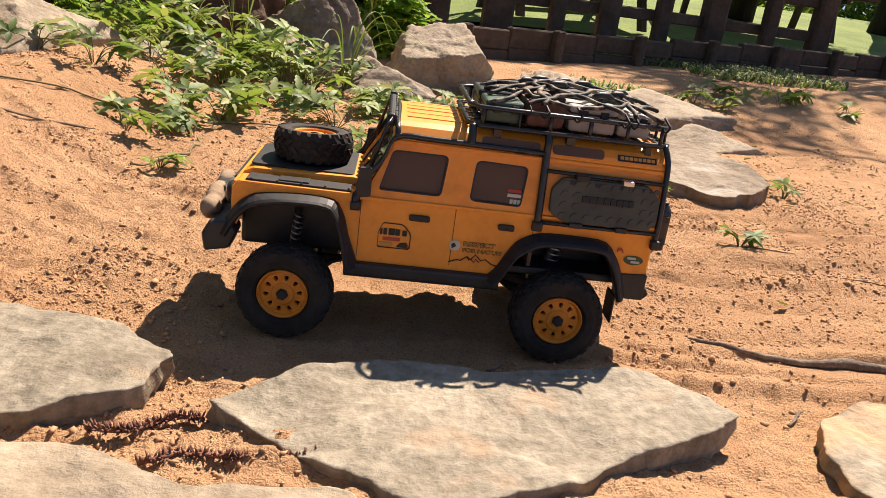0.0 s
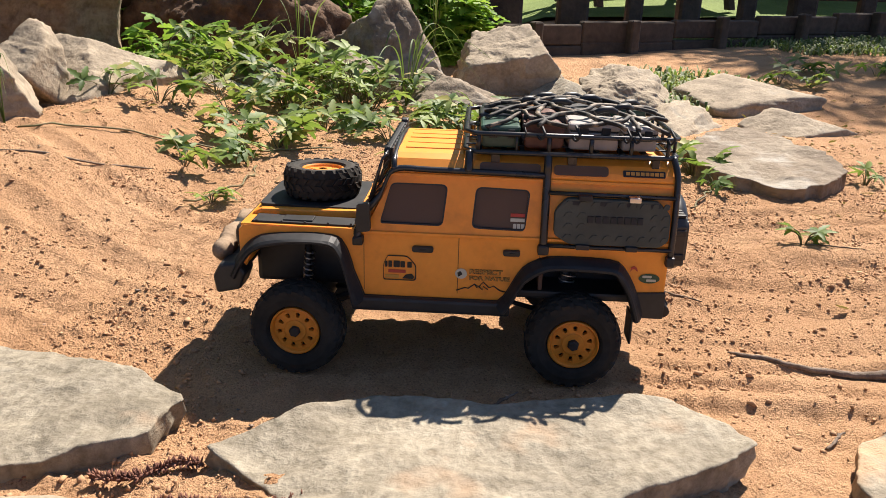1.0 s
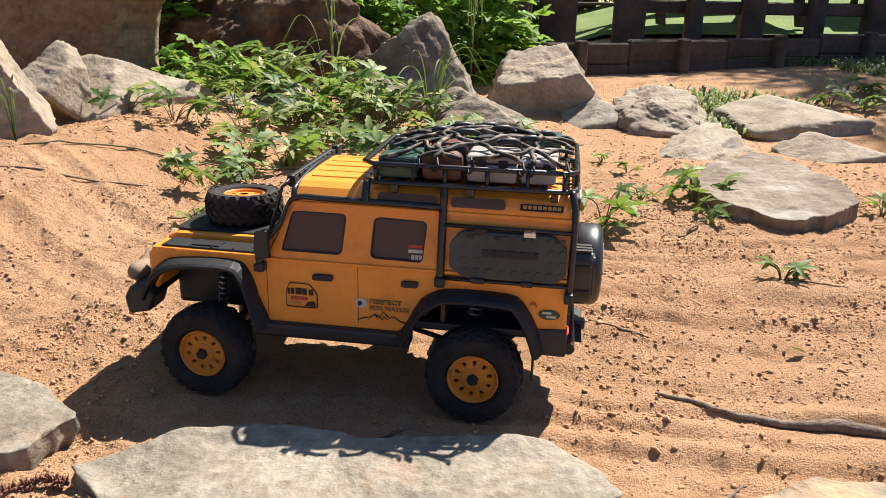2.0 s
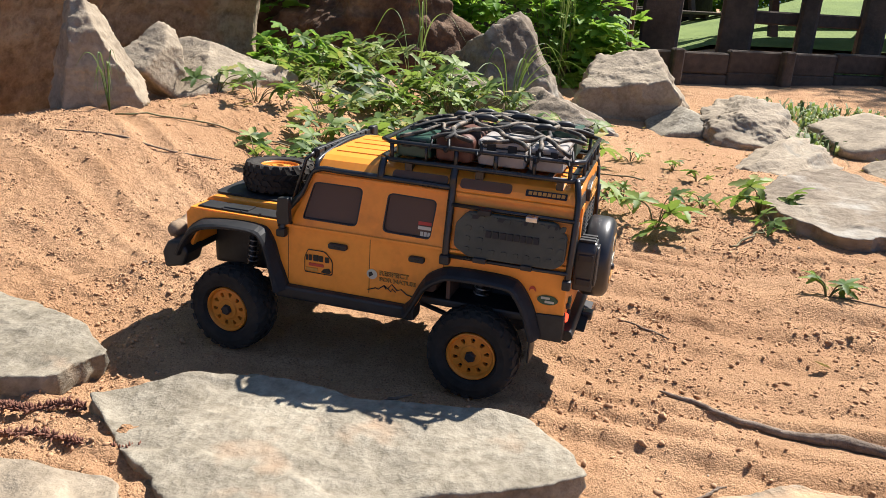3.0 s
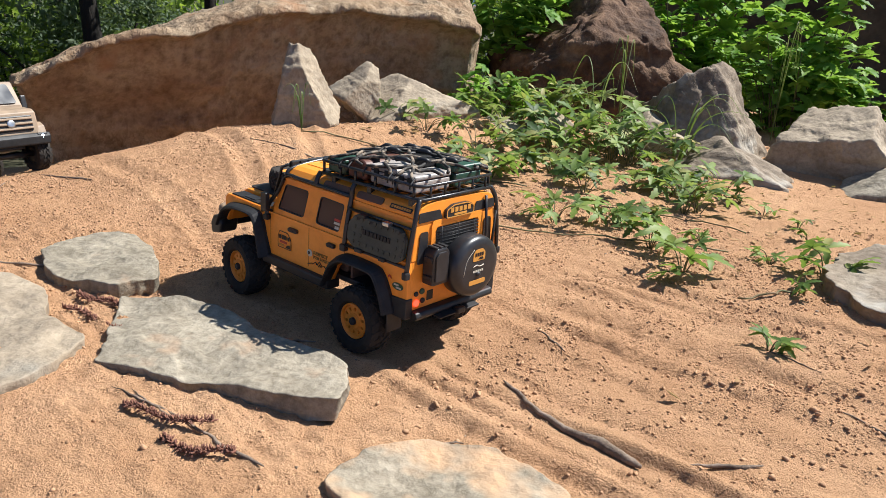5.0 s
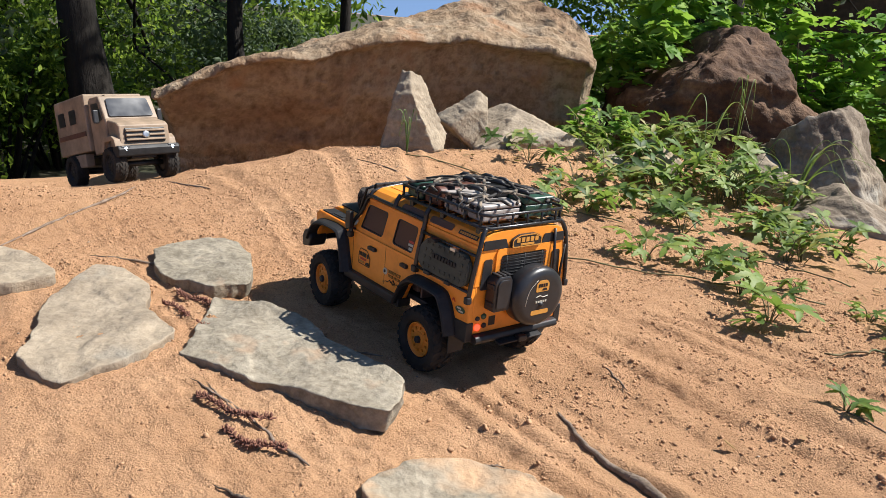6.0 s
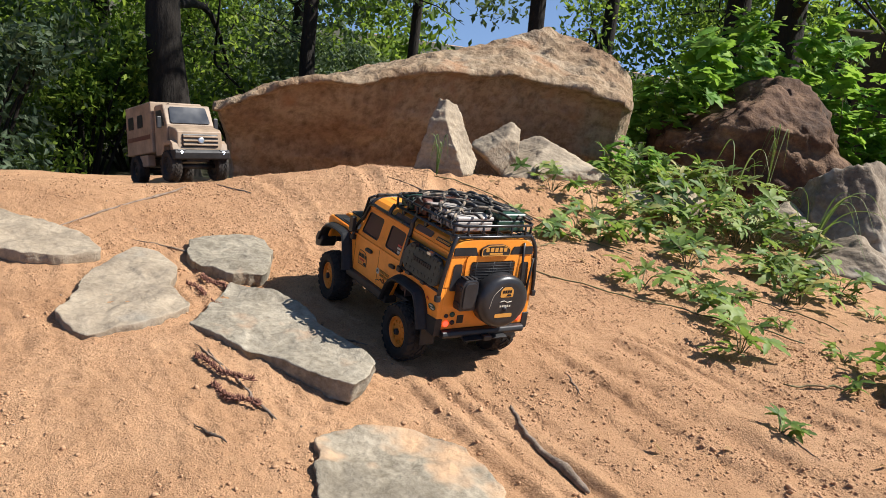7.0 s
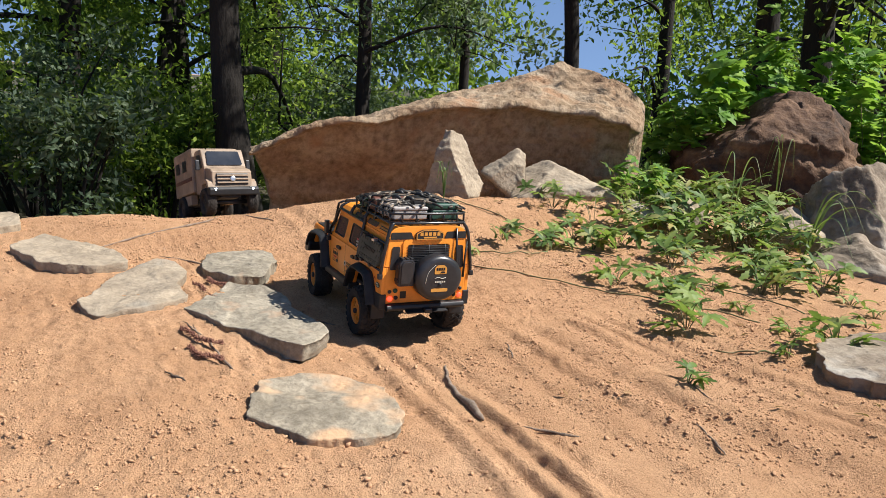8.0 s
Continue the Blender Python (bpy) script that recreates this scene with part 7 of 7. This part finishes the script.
def catkin(x, y, turn, length, seed):
    rn = random.Random(seed)
    g = ground_at(x, y)
    ob = thing("catkin", "dry red-brown catkin lying on the sand", "catkin", "catkins")
    ob.matrix_world = pose(x, y, g + 0.004, 0, 0, turn)
    spine = [(length * (k / 10 - 0.5), 0.008 * math.sin(k * 0.6 + seed), 0.001 * math.sin(k)) for k in range(11)]
    part("spine", tube("spine", spine, 0.0022, 6), CATKIN, ob)
    chunks = []
    for k in range(210):
        i = rn.uniform(0, 9.99)
        p = Vector(spine[int(i)]).lerp(Vector(spine[int(i) + 1]), i % 1)
        a = rn.uniform(-0.4, 3.5)
        l = rn.uniform(0.005, 0.0095)
        e = p + Vector((rn.uniform(-0.004, 0.004), math.cos(a) * l, math.sin(a) * l))
        chunks.append(tube_data([p, p.lerp(e, 0.6), e], [0.0009, 0.0013, 0.0005], 4))
    part("catkin_body", joined("catkin_body", chunks), CATKIN, ob)


for k, (x, y, a, l) in enumerate(((-0.17, -0.405, 14, 0.15), (0.20, -0.475, 32, 0.13), (0.28, -0.48, 30, 0.10), (-0.255, -0.36, 15, 0.10), (-0.42, -0.35, -10, 0.10))):
    catkin(x, y, a, l, k)


def crumbs(name, count, rmin, rmax, area, seed, mat, label, cat, dense=None, lump=20):
    """Many small lumps lying on the sand."""
    rn = np.random.RandomState(seed)
    t = (1 + 5 ** 0.5) / 2
    ico = np.array([(-1, t, 0), (1, t, 0), (-1, -t, 0), (1, -t, 0), (0, -1, t), (0, 1, t), (0, -1, -t), (0, 1, -t), (t, 0, -1), (t, 0, 1), (-t, 0, -1), (-t, 0, 1)]) / 1.9
    F = np.array([(0, 11, 5), (0, 5, 1), (0, 1, 7), (0, 7, 10), (0, 10, 11), (1, 5, 9), (5, 11, 4), (11, 10, 2), (10, 7, 6), (7, 1, 8), (3, 9, 4), (3, 4, 2), (3, 2, 6), (3, 6, 8), (3, 8, 9), (4, 9, 5), (2, 4, 11), (6, 2, 10), (8, 6, 7), (9, 8, 1)])
    if lump == 8:
        ico = np.array([(1, 0, 0), (-1, 0, 0), (0, 1, 0), (0, -1, 0), (0, 0, 1), (0, 0, -1)], float)
        F = np.array([(0, 2, 4), (2, 1, 4), (1, 3, 4), (3, 0, 4), (2, 0, 5), (1, 2, 5), (3, 1, 5), (0, 3, 5)])
    nv = len(ico)
    x = rn.uniform(area[0], area[1], count)
    y = rn.uniform(area[2], area[3], count)
    keep = rn.random_sample(count) < np.clip(0.17 + 1.5 * fbm(5 * x + 2 * y, 5 * y - 2 * x, 3, seed), 0.03, 1)
    if dense:
        keep |= rn.random_sample(count) < dense(x, y)
    keep &= ~((np.abs(x) < 0.24) & (np.abs(y) < 0.13))
    x, y = x[keep], y[keep]
    r = rmin + (rmax - rmin) * rn.random_sample(len(x)) ** 4
    z = height(x, y)
    sh = ico[None] * (0.25 + 1.25 * rn.random_sample((len(x), nv)))[:, :, None] * (0.7 + 0.6 * rn.random_sample((len(x), 1, 3))) * r[:, None, None] * np.array([1, 1, 0.8])
    V = sh + np.stack([x, y, z + r * 0.35], 1)[:, None]
    Fc = (F[None] + nv * np.arange(len(x))[:, None, None]).reshape(-1, 3)
    me = bpy.data.meshes.new(name)
    V = V.reshape(-1, 3)
    me.vertices.add(len(V))
    me.vertices.foreach_set("co", V.ravel())
    me.loops.add(Fc.size)
    me.loops.foreach_set("vertex_index", Fc.ravel())
    me.polygons.add(len(Fc))
    me.polygons.foreach_set("loop_start", np.arange(0, Fc.size, 3))
    me.polygons.foreach_set("loop_total", np.full(len(Fc), 3))
    me.update()
    return single(name, me, mat, label, cat, kind="stuff")


lips = lambda x, y: 0.10 * np.exp(-((y - 0.12 - 0.1 * x) / 0.05) ** 2) * (x > 0.25) + 0.5 * np.exp(-((x - 0.42) ** 2 + (y - 0.85) ** 2) / 0.05)
crumbs("sand_crumbs", 84000, 0.0012, 0.0046, (-1.2, 1.3, -0.95, 1.2), 3, CLOD, "small damp crumbs of sand", "sand", lips, 8)
crumbs("sand_crumbs", 42000, 0.0014, 0.0050, (-2.2, 2.2, -1.0, 2.6), 4, CLOD, "small damp crumbs of sand", "sand", lambda x, y: 0.3 * np.exp(-((x - 0.5) ** 2 + (y - 1.0) ** 2) / 0.15))
crumbs("sand_grains", 140000, 0.0008, 0.0017, (-0.80, 1.25, -0.80, 0.90), 6, CLOD, "coarse loose grains of sand", "sand", None, 8)
crumbs("bark_bits", 1500, 0.0010, 0.0042, (-1.4, 1.6, -0.8, 1.5), 8, TWIG, "small dark bits of bark on the sand", "debris", None, 8)
crumbs("pebbles", 160, 0.0015, 0.0050, (-1.6, 1.6, -0.8, 1.8), 5, PEBBLE, "small pale pebbles in the sand", "pebbles")


def litter():
    rn = random.Random(9)
    chunks = []
    for k in range(1300):
        x, y = (rn.gauss(-0.7, 0.42), rn.gauss(1.6, 0.34)) if k < 900 else (rn.gauss(1.0, 0.5), rn.gauss(1.6, 0.6))
        g = ground_at(x, y)
        v, f = leaflet(rn.uniform(0.015, 0.035), rn.uniform(0.006, 0.014), 0.4, rn.uniform(-0.3, 0.5))
        m = Matrix.Translation((x, y, g + 0.004)) @ pose(0, 0, 0, rn.uniform(-25, 25), rn.uniform(-25, 25), rn.uniform(0, 360))
        chunks.append(([tuple(m @ Vector(p)) for p in v], f))
    return joined("leaf_litter", chunks)


single("leaf_litter", litter(), LITTER, "dry brown leaf litter under the plants", "leaf litter", kind="stuff")
